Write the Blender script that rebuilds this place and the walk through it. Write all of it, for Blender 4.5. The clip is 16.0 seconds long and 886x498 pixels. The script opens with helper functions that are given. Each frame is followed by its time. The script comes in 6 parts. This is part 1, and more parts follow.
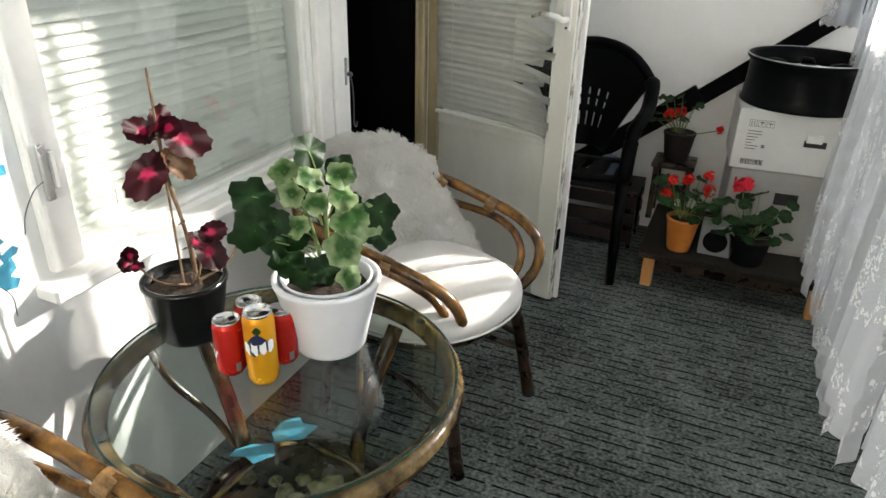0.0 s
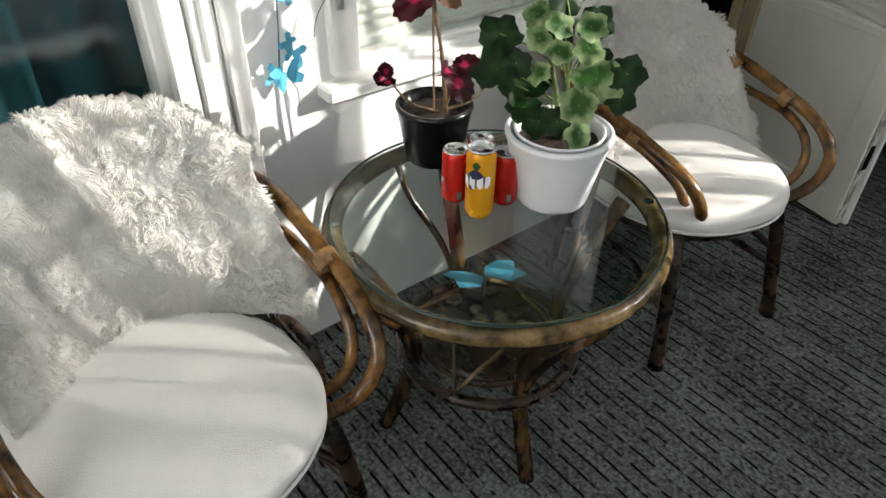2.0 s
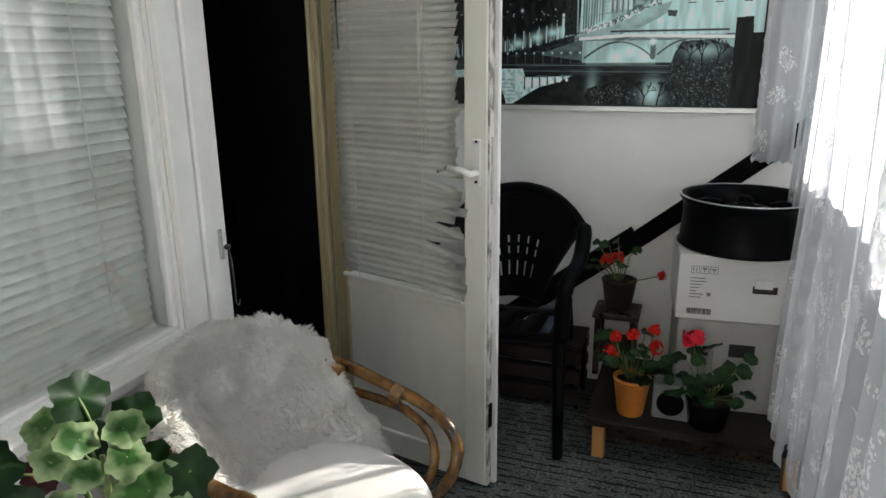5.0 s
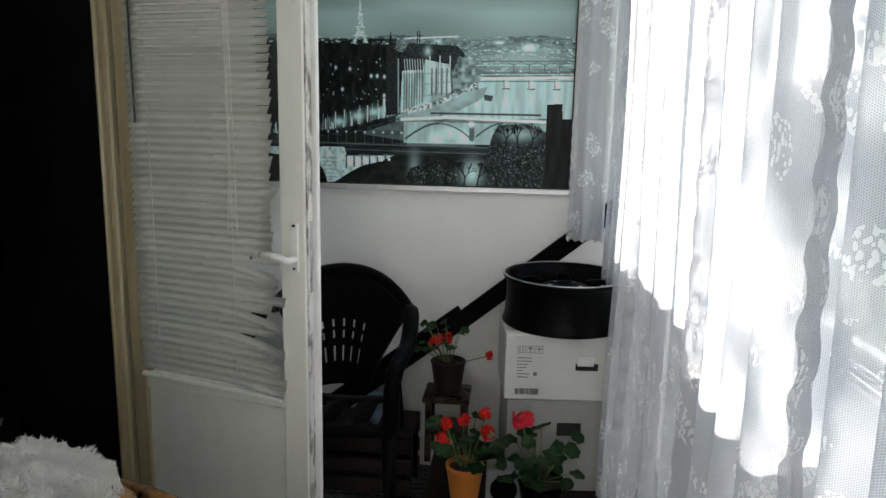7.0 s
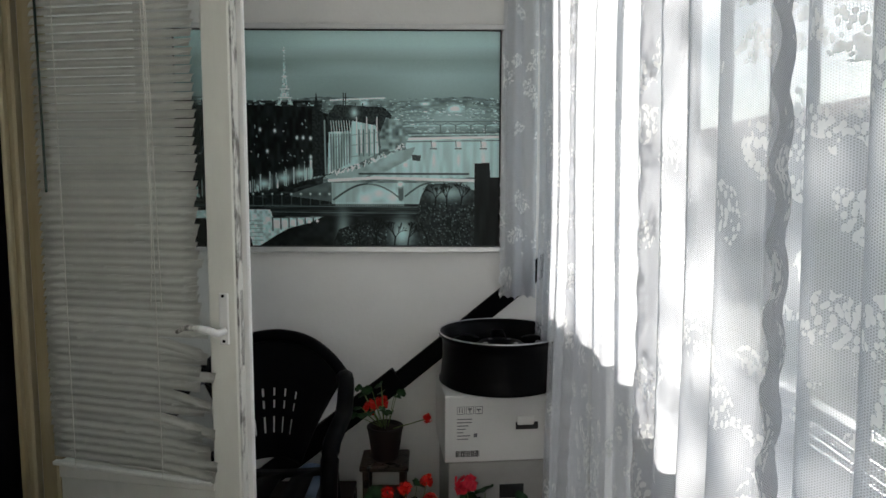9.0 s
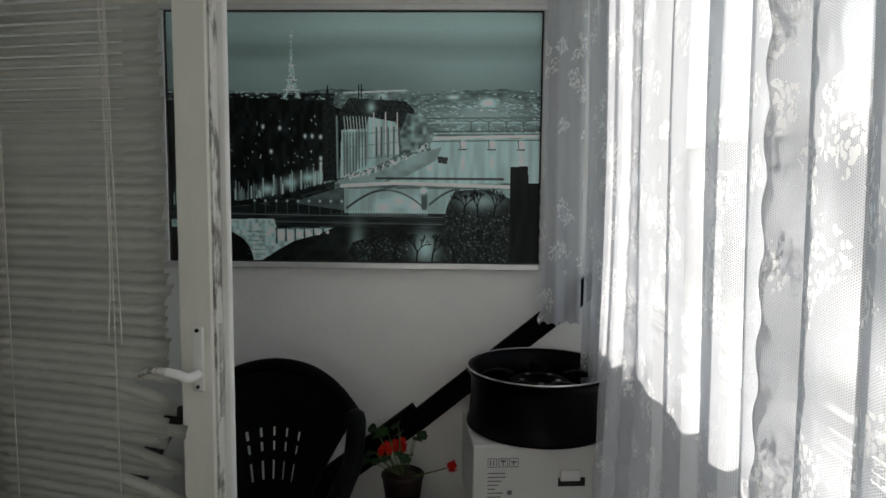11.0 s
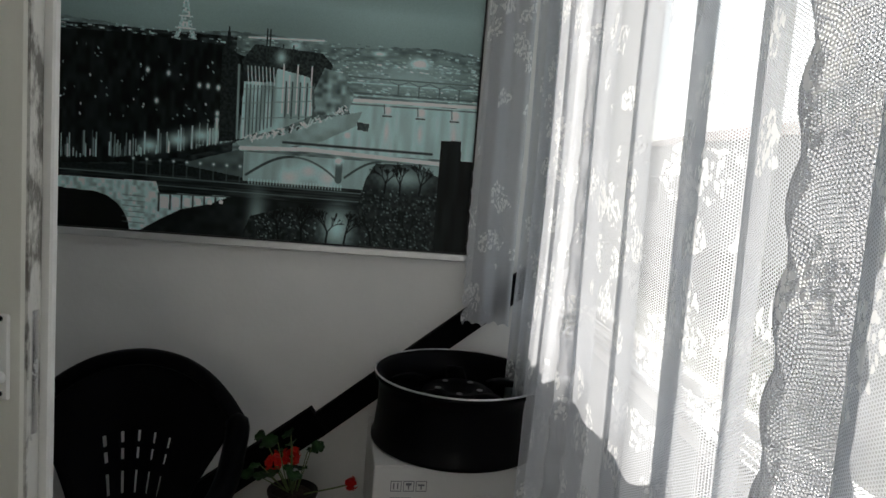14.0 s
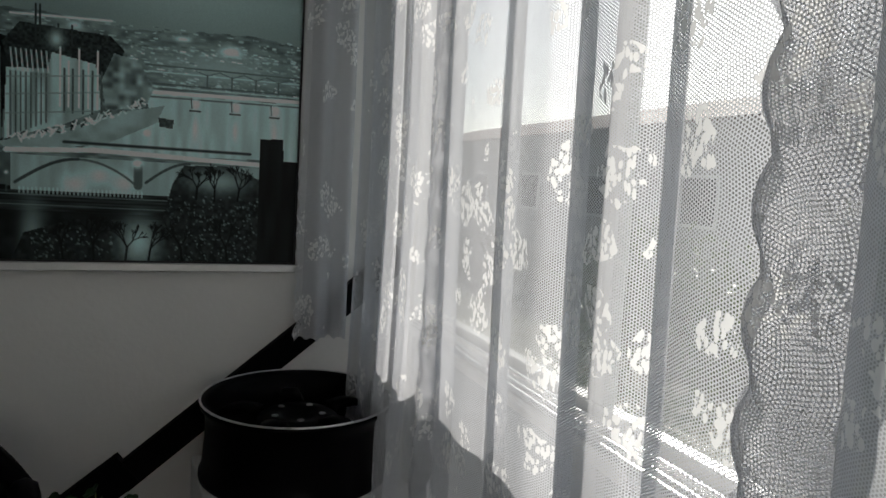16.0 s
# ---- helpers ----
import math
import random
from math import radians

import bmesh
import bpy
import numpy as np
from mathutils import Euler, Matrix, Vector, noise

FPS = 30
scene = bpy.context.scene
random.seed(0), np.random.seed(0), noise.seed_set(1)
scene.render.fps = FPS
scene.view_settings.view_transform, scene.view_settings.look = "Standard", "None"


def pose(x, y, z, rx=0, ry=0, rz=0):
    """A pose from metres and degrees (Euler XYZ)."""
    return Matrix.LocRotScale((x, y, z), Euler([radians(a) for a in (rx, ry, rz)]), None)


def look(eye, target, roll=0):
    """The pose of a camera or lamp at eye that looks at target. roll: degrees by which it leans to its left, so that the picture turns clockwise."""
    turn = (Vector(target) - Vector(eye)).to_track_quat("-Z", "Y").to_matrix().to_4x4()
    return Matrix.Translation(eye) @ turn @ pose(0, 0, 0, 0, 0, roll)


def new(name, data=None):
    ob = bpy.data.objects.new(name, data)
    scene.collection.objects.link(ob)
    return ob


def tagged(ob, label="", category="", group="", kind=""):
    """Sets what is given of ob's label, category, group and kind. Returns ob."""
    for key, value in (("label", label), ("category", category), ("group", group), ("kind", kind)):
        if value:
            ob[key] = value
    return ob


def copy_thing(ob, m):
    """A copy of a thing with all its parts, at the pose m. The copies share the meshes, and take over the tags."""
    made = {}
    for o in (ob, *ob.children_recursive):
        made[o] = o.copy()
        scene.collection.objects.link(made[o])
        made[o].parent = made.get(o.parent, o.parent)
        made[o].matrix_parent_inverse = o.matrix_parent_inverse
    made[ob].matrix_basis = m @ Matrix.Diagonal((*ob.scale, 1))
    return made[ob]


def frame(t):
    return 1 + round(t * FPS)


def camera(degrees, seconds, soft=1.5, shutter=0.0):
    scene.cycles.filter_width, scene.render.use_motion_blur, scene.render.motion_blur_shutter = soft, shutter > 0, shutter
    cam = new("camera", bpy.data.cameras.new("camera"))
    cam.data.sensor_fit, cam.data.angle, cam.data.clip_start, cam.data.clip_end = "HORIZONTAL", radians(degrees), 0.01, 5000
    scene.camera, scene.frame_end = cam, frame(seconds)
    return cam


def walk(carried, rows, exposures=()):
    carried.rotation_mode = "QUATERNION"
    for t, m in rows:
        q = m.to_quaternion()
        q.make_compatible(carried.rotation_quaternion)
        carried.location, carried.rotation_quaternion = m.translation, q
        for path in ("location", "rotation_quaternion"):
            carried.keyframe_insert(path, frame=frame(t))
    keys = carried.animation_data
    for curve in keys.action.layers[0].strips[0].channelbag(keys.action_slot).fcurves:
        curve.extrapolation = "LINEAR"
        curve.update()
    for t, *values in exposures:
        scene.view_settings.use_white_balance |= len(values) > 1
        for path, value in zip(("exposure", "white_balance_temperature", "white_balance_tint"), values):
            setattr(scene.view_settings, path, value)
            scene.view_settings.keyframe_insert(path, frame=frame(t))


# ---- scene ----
cam = camera(65.7, 16.0)
PATH = [
    (0, (1.109, 0.894, 1.32), (0.406, 2.543, 0.433), 1.5),
    (0.5, (1.085, 0.958, 1.307), (0.241, 2.474, 0.312), 0.8),
    (1, (1.142, 0.952, 1.298), (0.004, 2.241, 0.277), 2.3),
    (1.5, (1.209, 0.932, 1.298), (-0.067, 1.96, 0.151), 1.8),
    (2, (1.225, 0.959, 1.304), (-0.003, 1.954, 0.078), 1.1),
    (2.5, (1.23, 0.972, 1.296), (0.026, 2.048, 0.117), 2.5),
    (3, (1.216, 0.985, 1.299), (-0.046, 2.124, 0.247), 2.1),
    (3.5, (1.168, 1.023, 1.331), (-0.093, 2.35, 0.527), 1.6),
    (4, (1.143, 1.061, 1.338), (0.07, 2.627, 0.711), 1.4),
    (4.5, (1.129, 1.142, 1.329), (0.279, 2.844, 0.712), 1.4),
    (4.7, (1.136, 1.206, 1.335), (0.361, 2.954, 0.748), 0.4),
    (6.8, (1.125, 1.404, 1.364), (0.923, 3.351, 0.957), 1.6),
    (7, (1.125, 1.404, 1.369), (0.93, 3.363, 1.016), 1.2),
    (7.5, (1.125, 1.414, 1.385), (0.988, 3.392, 1.122), -0.5),
    (8, (1.115, 1.413, 1.384), (1.003, 3.396, 1.142), 0.3),
    (8.5, (1.097, 1.416, 1.389), (1.023, 3.404, 1.178), 0.3),
    (9, (1.078, 1.433, 1.391), (1.113, 3.423, 1.192), 0.1),
    (9.5, (1.055, 1.476, 1.395), (1.04, 3.47, 1.23), 0.7),
    (9.7, (1.053, 1.512, 1.393), (0.985, 3.506, 1.249), 0.4),
    (11.8, (1.094, 1.931, 1.399), (1.108, 3.92, 1.188), 0.7),
    (12, (1.08, 1.952, 1.394), (1.214, 3.936, 1.182), 1.3),
    (12.5, (1.075, 1.977, 1.387), (1.272, 3.951, 1.136), 3.4),
    (13, (1.102, 2.021, 1.384), (1.302, 3.995, 1.13), 5.2),
    (13.5, (1.131, 2.059, 1.382), (1.359, 4.033, 1.159), 4.9),
    (14, (1.129, 2.086, 1.372), (1.274, 4.068, 1.147), 4.6),
    (14.5, (1.105, 2.142, 1.373), (1.563, 4.084, 1.233), 4.5),
    (15, (1.082, 2.191, 1.376), (1.83, 4.039, 1.22), 2.9),
    (15.5, (1.068, 2.211, 1.376), (1.863, 4.039, 1.215), 2.9),
    (16, (1.054, 2.232, 1.372), (1.777, 4.087, 1.182), 3.4),
]
EXPOSURES = [(0.0, 2.8, 6600, 10), (0.5, 2.6, 6600, 10), (1.0, 2.4, 6550, 10), (1.5, 2.35, 6550, 10), (2.5, 2.45, 6450, 10), (3.5, 2.0, 6400, 10), (4.0, 1.85, 6400, 10), (4.5, 2.4, 6400, 10), (5.5, 2.25, 6350, 10), (7.0, 2.25, 6300, 10), (8.0, 2.0, 6350, 10), (9.5, 1.65, 6400, 10), (12.0, 1.2, 6450, 10), (14.0, 1.1, 6450, 10), (15.0, 0.65, 6450, 10), (16.0, 0.5, 6450, 10)]
walk(cam, [(t, look(eye, aim, lean)) for t, eye, aim, lean in PATH], EXPOSURES)

# ---- sky, sun ----
SUN_AZ = (0.655, 0.755)   # towards the sun, in plan
SUN_EL = radians(23)
world = bpy.data.worlds.new("sky")
scene.world = world
world.use_nodes = True
wn = world.node_tree
sky = wn.nodes.new("ShaderNodeTexSky")
sky.sky_type = "NISHITA"
sky.sun_disc = False
sky.sun_elevation = SUN_EL
sky.sun_rotation = math.atan2(SUN_AZ[0], SUN_AZ[1])
sky.dust_density = 0.5
haze = wn.nodes.new("ShaderNodeHueSaturation")   # milky autumn haze
haze.inputs["Saturation"].default_value = 0.45
wn.links.new(sky.outputs[0], haze.inputs["Color"])
wn.links.new(haze.outputs[0], wn.nodes["Background"].inputs[0])
wn.nodes["Background"].inputs[1].default_value = 0.12
sun = new("sun", bpy.data.lights.new("sun", "SUN"))
sun.data.energy = 5.0
sun.data.angle = radians(0.6)
sun.data.color = (1.0, 0.95, 0.87)
sun.matrix_world = look((SUN_AZ[0] * 20, SUN_AZ[1] * 20, 20 * math.tan(SUN_EL)), (0, 0, 0))

# ---- materials ----
def nodes_of(m):
    m.use_nodes = True
    return m.node_tree, m.node_tree.nodes["Principled BSDF"]


def mat(name, col, rough=0.6, metal=0.0, var=0.15, scale=12.0, bump=0.15, bscale=180.0, stretch=(1, 1, 1), col2=None, spec=0.5, thr=None):
    """Two scales of colour noise, fine relief, roughness."""
    m = bpy.data.materials.new(name)
    nt, bs = nodes_of(m)
    L = nt.links.new
    tc = nt.nodes.new("ShaderNodeTexCoord")
    mp = nt.nodes.new("ShaderNodeMapping")
    mp.inputs["Scale"].default_value = stretch
    L(tc.outputs["Object"], mp.inputs[0])
    n1 = nt.nodes.new("ShaderNodeTexNoise")
    n1.inputs["Scale"].default_value = scale
    n1.inputs["Detail"].default_value = 6
    n1.inputs["Roughness"].default_value = 0.65
    L(mp.outputs[0], n1.inputs[0])
    ramp = nt.nodes.new("ShaderNodeValToRGB")
    a, b = thr or (0.3, 0.7)
    ramp.color_ramp.elements[0].position, ramp.color_ramp.elements[1].position = a, b
    c2 = col2 or tuple(min(1, c * (1 + var)) for c in col)
    c1 = col if col2 else tuple(c * (1 - var) for c in col)
    ramp.color_ramp.elements[0].color = (*c1, 1)
    ramp.color_ramp.elements[1].color = (*c2, 1)
    L(n1.outputs[0], ramp.inputs[0])
    info = nt.nodes.new("ShaderNodeObjectInfo")
    hsv = nt.nodes.new("ShaderNodeHueSaturation")
    mr = nt.nodes.new("ShaderNodeMapRange")
    mr.inputs[3].default_value, mr.inputs[4].default_value = 0.94, 1.06
    L(info.outputs["Random"], mr.inputs[0])
    L(mr.outputs[0], hsv.inputs["Value"])
    L(ramp.outputs[0], hsv.inputs["Color"])
    L(hsv.outputs[0], bs.inputs["Base Color"])
    n2 = nt.nodes.new("ShaderNodeTexNoise")
    n2.inputs["Scale"].default_value = bscale
    n2.inputs["Detail"].default_value = 3
    L(mp.outputs[0], n2.inputs[0])
    bp = nt.nodes.new("ShaderNodeBump")
    bp.inputs["Strength"].default_value = bump
    bp.inputs["Distance"].default_value = 0.004
    L(n2.outputs[0], bp.inputs["Height"])
    L(bp.outputs[0], bs.inputs["Normal"])
    rr = nt.nodes.new("ShaderNodeMapRange")
    rr.inputs[3].default_value, rr.inputs[4].default_value = max(0.02, rough - 0.1), min(1, rough + 0.1)
    L(n1.outputs[0], rr.inputs[0])
    L(rr.outputs[0], bs.inputs["Roughness"])
    bs.inputs["Metallic"].default_value = metal
    bs.inputs["Specular IOR Level"].default_value = spec
    return m


WHITE_WALL = mat("white_wall", (0.84, 0.84, 0.82), 0.75, var=0.04, scale=3, bump=0.12, bscale=90)
END_WALL = mat("end_wall_paint", (0.82, 0.81, 0.79), 0.8, var=0.05, scale=2.5, bump=0.2, bscale=70)
PAINT = mat("white_gloss_paint", (0.83, 0.82, 0.79), 0.35, var=0.06, scale=9, bump=0.12, bscale=60)
DOOR_PAINT = mat("cream_door_paint", (0.78, 0.77, 0.70), 0.42, var=0.07, scale=7, bump=0.12, bscale=50, stretch=(1, 1, 0.3))
OLD_EDGE = mat("worn_door_edge", (0.20, 0.19, 0.17), 0.6, scale=26, col2=(0.72, 0.71, 0.66), thr=(0.42, 0.52), stretch=(1, 1, 0.35), bump=0.4)
GOLD_WOOD = mat("varnished_jamb", (0.30, 0.23, 0.11), 0.4, scale=18, col2=(0.46, 0.40, 0.26), stretch=(1, 1, 0.08), bump=0.2)
# near-black base colour carries the darkness of the unlit room
ROOM_SHADE = mat("room_shade_black", (0.025, 0.022, 0.02), 0.9, var=0.2)
CANE = mat("cane", (0.026, 0.010, 0.003), 0.14, scale=20, col2=(0.29, 0.14, 0.034), thr=(0.36, 0.72), bump=0.2, bscale=60, stretch=(1, 1, 0.4))
CANE_DARK = mat("dark_cane", (0.006, 0.004, 0.003), 0.28, scale=24, col2=(0.038, 0.019, 0.009), bump=0.2, bscale=60)
CANE_LEG = mat("brown_cane", (0.012, 0.006, 0.003), 0.25, scale=22, col2=(0.16, 0.085, 0.030), thr=(0.42, 0.8), bump=0.2, bscale=60, stretch=(1, 1, 0.4))
CANE_PALE = mat("pale_cane", (0.040, 0.024, 0.008), 0.2, scale=20, col2=(0.24, 0.165, 0.070), thr=(0.4, 0.75), bump=0.2, bscale=60)
BINDING = mat("cane_binding", (0.10, 0.05, 0.018), 0.35, scale=80, col2=(0.30, 0.17, 0.06), bump=0.5, bscale=200)
CLOTH = mat("cushion_cloth", (0.80, 0.78, 0.75), 0.9, var=0.05, scale=7, bump=0.35, bscale=380)
HIDE = mat("hide_wool", (0.93, 0.915, 0.875), 0.95, var=0.04, scale=60, bump=0.5, bscale=320)
BLACK_PLASTIC = mat("black_plastic", (0.0018, 0.002, 0.003), 0.45, spec=0.07, var=0.3, scale=20, bump=0.1)
BLACK_POT = mat("black_pot_glaze", (0.004, 0.0045, 0.005), 0.22, var=0.3, scale=30, bump=0.05)
WHITE_POT = mat("white_pot_plastic", (0.78, 0.79, 0.82), 0.35, var=0.03, scale=20, bump=0.05)
SOIL = mat("potting_soil", (0.006, 0.004, 0.003), 0.95, scale=90, col2=(0.05, 0.03, 0.018), bump=1.0, bscale=140)
GLASS_RIM = mat("glass_edge", (0.015, 0.035, 0.028), 0.1, var=0.1)
RED_CAN = mat("red_can_print", (0.55, 0.018, 0.012), 0.25, 0.4, var=0.12, scale=20, bump=0.03)
ORANGE_CAN = mat("orange_can_print", (0.85, 0.33, 0.01), 0.25, 0.35, scale=12, col2=(0.90, 0.48, 0.02), bump=0.03)
ALU = mat("aluminium", (0.72, 0.72, 0.72), 0.25, 1.0, var=0.06, scale=30, bump=0.05)
NAVY = mat("navy_ink", (0.01, 0.015, 0.07), 0.3, var=0.1)
WHITE_INK = mat("white_ink", (0.85, 0.85, 0.85), 0.35, var=0.03)
GREY_INK = mat("grey_ink", (0.16, 0.16, 0.17), 0.6, var=0.1)
BLACK_INK = mat("black_ink", (0.01, 0.01, 0.012), 0.6, var=0.1)
STEM = mat("woody_stem", (0.07, 0.035, 0.018), 0.7, scale=60, col2=(0.24, 0.16, 0.08), bump=0.3)
GREEN_STEM = mat("green_stem", (0.07, 0.12, 0.03), 0.6, scale=60, col2=(0.20, 0.26, 0.09))
TERRACOTTA = mat("orange_plastic_pot", (0.55, 0.18, 0.03), 0.5, var=0.15, scale=14, bump=0.1)
BROWN_POT = mat("brown_pot", (0.014, 0.006, 0.005), 0.6, var=0.2)
BENCH_TOP = mat("brown_carpet_top", (0.008, 0.006, 0.004), 0.95, scale=160, col2=(0.07, 0.05, 0.022), thr=(0.52, 0.78), bump=1.0, bscale=200)
PINE = mat("orange_pine", (0.45, 0.20, 0.06), 0.5, scale=14, col2=(0.62, 0.33, 0.12), stretch=(1, 1, 0.15))
CARD_WHITE = mat("white_cardboard", (0.66, 0.65, 0.63), 0.8, var=0.05, scale=6, bump=0.15, bscale=90)
CARD_BROWN = mat("grey_cardboard", (0.36, 0.35, 0.33), 0.85, var=0.1, scale=6, bump=0.2, bscale=90)
RIM_PAINT = mat("black_rim_enamel", (0.0018, 0.002, 0.003), 0.35, 0.0, spec=0.08, var=0.2, scale=30, bump=0.05)
RIM_LIP = mat("rubbed_rim_lip", (0.62, 0.62, 0.62), 0.3, 0.9, var=0.3, scale=30)
# black of the sloping board; also serves as painted shade in the doorway
RAIL_SHADE_BLACK = mat("board_and_shade_black", (0.002, 0.002, 0.003), 0.7, spec=0.06, var=0.3, scale=30, bump=0.3)
FRAME_SILVER = mat("silver_picture_frame", (0.62, 0.62, 0.62), 0.35, 0.5, var=0.06, scale=20)
BLIND = mat("cream_blind_slat", (0.82, 0.82, 0.76), 0.4, var=0.05, scale=8, bump=0.05)
CORD = mat("blind_cord", (0.75, 0.73, 0.66), 0.8, var=0.1, scale=100)
CONCRETE = mat("grey_render_wall", (0.34, 0.33, 0.31), 0.9, var=0.12, scale=2, bump=0.3)
ROOF_TILE = mat("roof_tiles", (0.22, 0.12, 0.09), 0.85, var=0.2, scale=6, bump=0.5)
GROUND = mat("garden_ground", (0.07, 0.08, 0.035), 0.95, scale=1.2, col2=(0.16, 0.14, 0.09), bump=0.8, bscale=20)
TEAL_CLOTH = mat("teal_drape", (0.006, 0.10, 0.13), 0.85, scale=5, col2=(0.02, 0.22, 0.27), stretch=(1, 4, 0.3))
BLUE_FOIL = mat("turquoise_foil", (0.10, 0.44, 0.62), 0.5, var=0.25, scale=30)
GREEN_FOIL = mat("olive_foil", (0.32, 0.36, 0.06), 0.5, var=0.2, scale=30)
WIRE = mat("dark_wire", (0.10, 0.11, 0.12), 0.5, 0.6)
SHELLS = mat("dried_pods", (0.04, 0.035, 0.015), 0.7, scale=50, col2=(0.26, 0.24, 0.13), bump=0.6)
BLUE_BAG = mat("pale_blue_plastic", (0.16, 0.22, 0.34), 0.4, var=0.2)
CERAMIC_GREY = mat("grey_bin_plastic", (0.26, 0.27, 0.28), 0.6, var=0.1)


def leaf_mat(name, edge, middle, spread=0.2, trans=0.25, noise_scale=40, centre=0.75, radial=1.0, noisy=0.7):
    """Leaf: veined middle to edge by UV radius, translucent."""
    m = bpy.data.materials.new(name)
    nt, bs = nodes_of(m)
    L = nt.links.new
    uv = nt.nodes.new("ShaderNodeUVMap")
    sep = nt.nodes.new("ShaderNodeSeparateXYZ")
    L(uv.outputs[0], sep.inputs[0])
    nz = nt.nodes.new("ShaderNodeTexNoise")
    nz.inputs["Scale"].default_value = noise_scale
    tc = nt.nodes.new("ShaderNodeTexCoord")
    L(tc.outputs["Object"], nz.inputs[0])
    add = nt.nodes.new("ShaderNodeMath")
    add.operation = "MULTIPLY_ADD"
    L(nz.outputs[0], add.inputs[0])
    add.inputs[1].default_value = noisy
    rad = nt.nodes.new("ShaderNodeMath")
    rad.operation = "MULTIPLY"
    rad.inputs[1].default_value = radial
    L(sep.outputs[0], rad.inputs[0])
    L(rad.outputs[0], add.inputs[2])
    r = nt.nodes.new("ShaderNodeValToRGB")
    r.color_ramp.elements[0].position, r.color_ramp.elements[1].position = max(0, centre - spread), min(1, centre + spread)
    r.color_ramp.elements[0].color, r.color_ramp.elements[1].color = (*middle, 1), (*edge, 1)
    L(add.outputs[0], r.inputs[0])
    L(r.outputs[0], bs.inputs["Base Color"])
    bs.inputs["Roughness"].default_value = 0.5
    bs.inputs["Specular IOR Level"].default_value = 0.22
    tr = nt.nodes.new("ShaderNodeBsdfTranslucent")
    L(r.outputs[0], tr.inputs[0])
    mx = nt.nodes.new("ShaderNodeMixShader")
    mx.inputs[0].default_value = trans
    L(bs.outputs[0], mx.inputs[1])
    L(tr.outputs[0], mx.inputs[2])
    L(mx.outputs[0], nt.nodes["Material Output"].inputs[0])
    return m


COLEUS = leaf_mat("coleus_leaf", (0.030, 0.002, 0.005), (0.34, 0.012, 0.06), 0.13, 0.15, 70, 0.66)
COLEUS_DRY = leaf_mat("dry_coleus_leaf", (0.12, 0.06, 0.03), (0.36, 0.24, 0.16), 0.2)
GER_GREEN = leaf_mat("geranium_leaf", (0.006, 0.026, 0.005), (0.016, 0.055, 0.011), 0.3, 0.14)
GER_PALE = leaf_mat("variegated_geranium_leaf", (0.36, 0.45, 0.24), (0.030, 0.095, 0.018), 0.16, 0.2, 34, 0.62, 0.30, 0.75)
GER_DARK = leaf_mat("shade_geranium_leaf", (0.014, 0.045, 0.012), (0.024, 0.070, 0.020), 0.3, 0.15)
PETAL = leaf_mat("red_petal", (0.75, 0.025, 0.015), (0.62, 0.01, 0.02), 0.3, 0.25)
PETAL_PINK = leaf_mat("pink_red_petal", (0.78, 0.03, 0.06), (0.62, 0.01, 0.05), 0.3, 0.25)
HEDGE_LEAF = leaf_mat("garden_leaf", (0.10, 0.14, 0.03), (0.05, 0.09, 0.02), 0.3, 0.3)


def glass_mat(name, tint=(0.97, 0.985, 0.98), rough=0.0, gloss=0.03):
    """Thin clear pane: clear with a mirror gloss that grows at grazing angles."""
    m = bpy.data.materials.new(name)
    m.use_nodes = True
    nt = m.node_tree
    nt.nodes.remove(nt.nodes["Principled BSDF"])
    L = nt.links.new
    tr = nt.nodes.new("ShaderNodeBsdfTransparent")
    tr.inputs[0].default_value = (*tint, 1)
    gl = nt.nodes.new("ShaderNodeBsdfGlossy")
    gl.inputs["Roughness"].default_value = rough
    lw = nt.nodes.new("ShaderNodeLayerWeight")
    lw.inputs[0].default_value = 0.5
    pw = nt.nodes.new("ShaderNodeMath")
    pw.operation = "POWER"
    pw.inputs[1].default_value = 3.5
    L(lw.outputs["Facing"], pw.inputs[0])
    fr = nt.nodes.new("ShaderNodeMapRange")
    fr.inputs[3].default_value, fr.inputs[4].default_value = gloss, 0.75
    L(pw.outputs[0], fr.inputs[0])
    mx = nt.nodes.new("ShaderNodeMixShader")
    L(fr.outputs[0], mx.inputs[0])
    L(tr.outputs[0], mx.inputs[1])
    L(gl.outputs[0], mx.inputs[2])
    L(mx.outputs[0], nt.nodes["Material Output"].inputs[0])
    return m


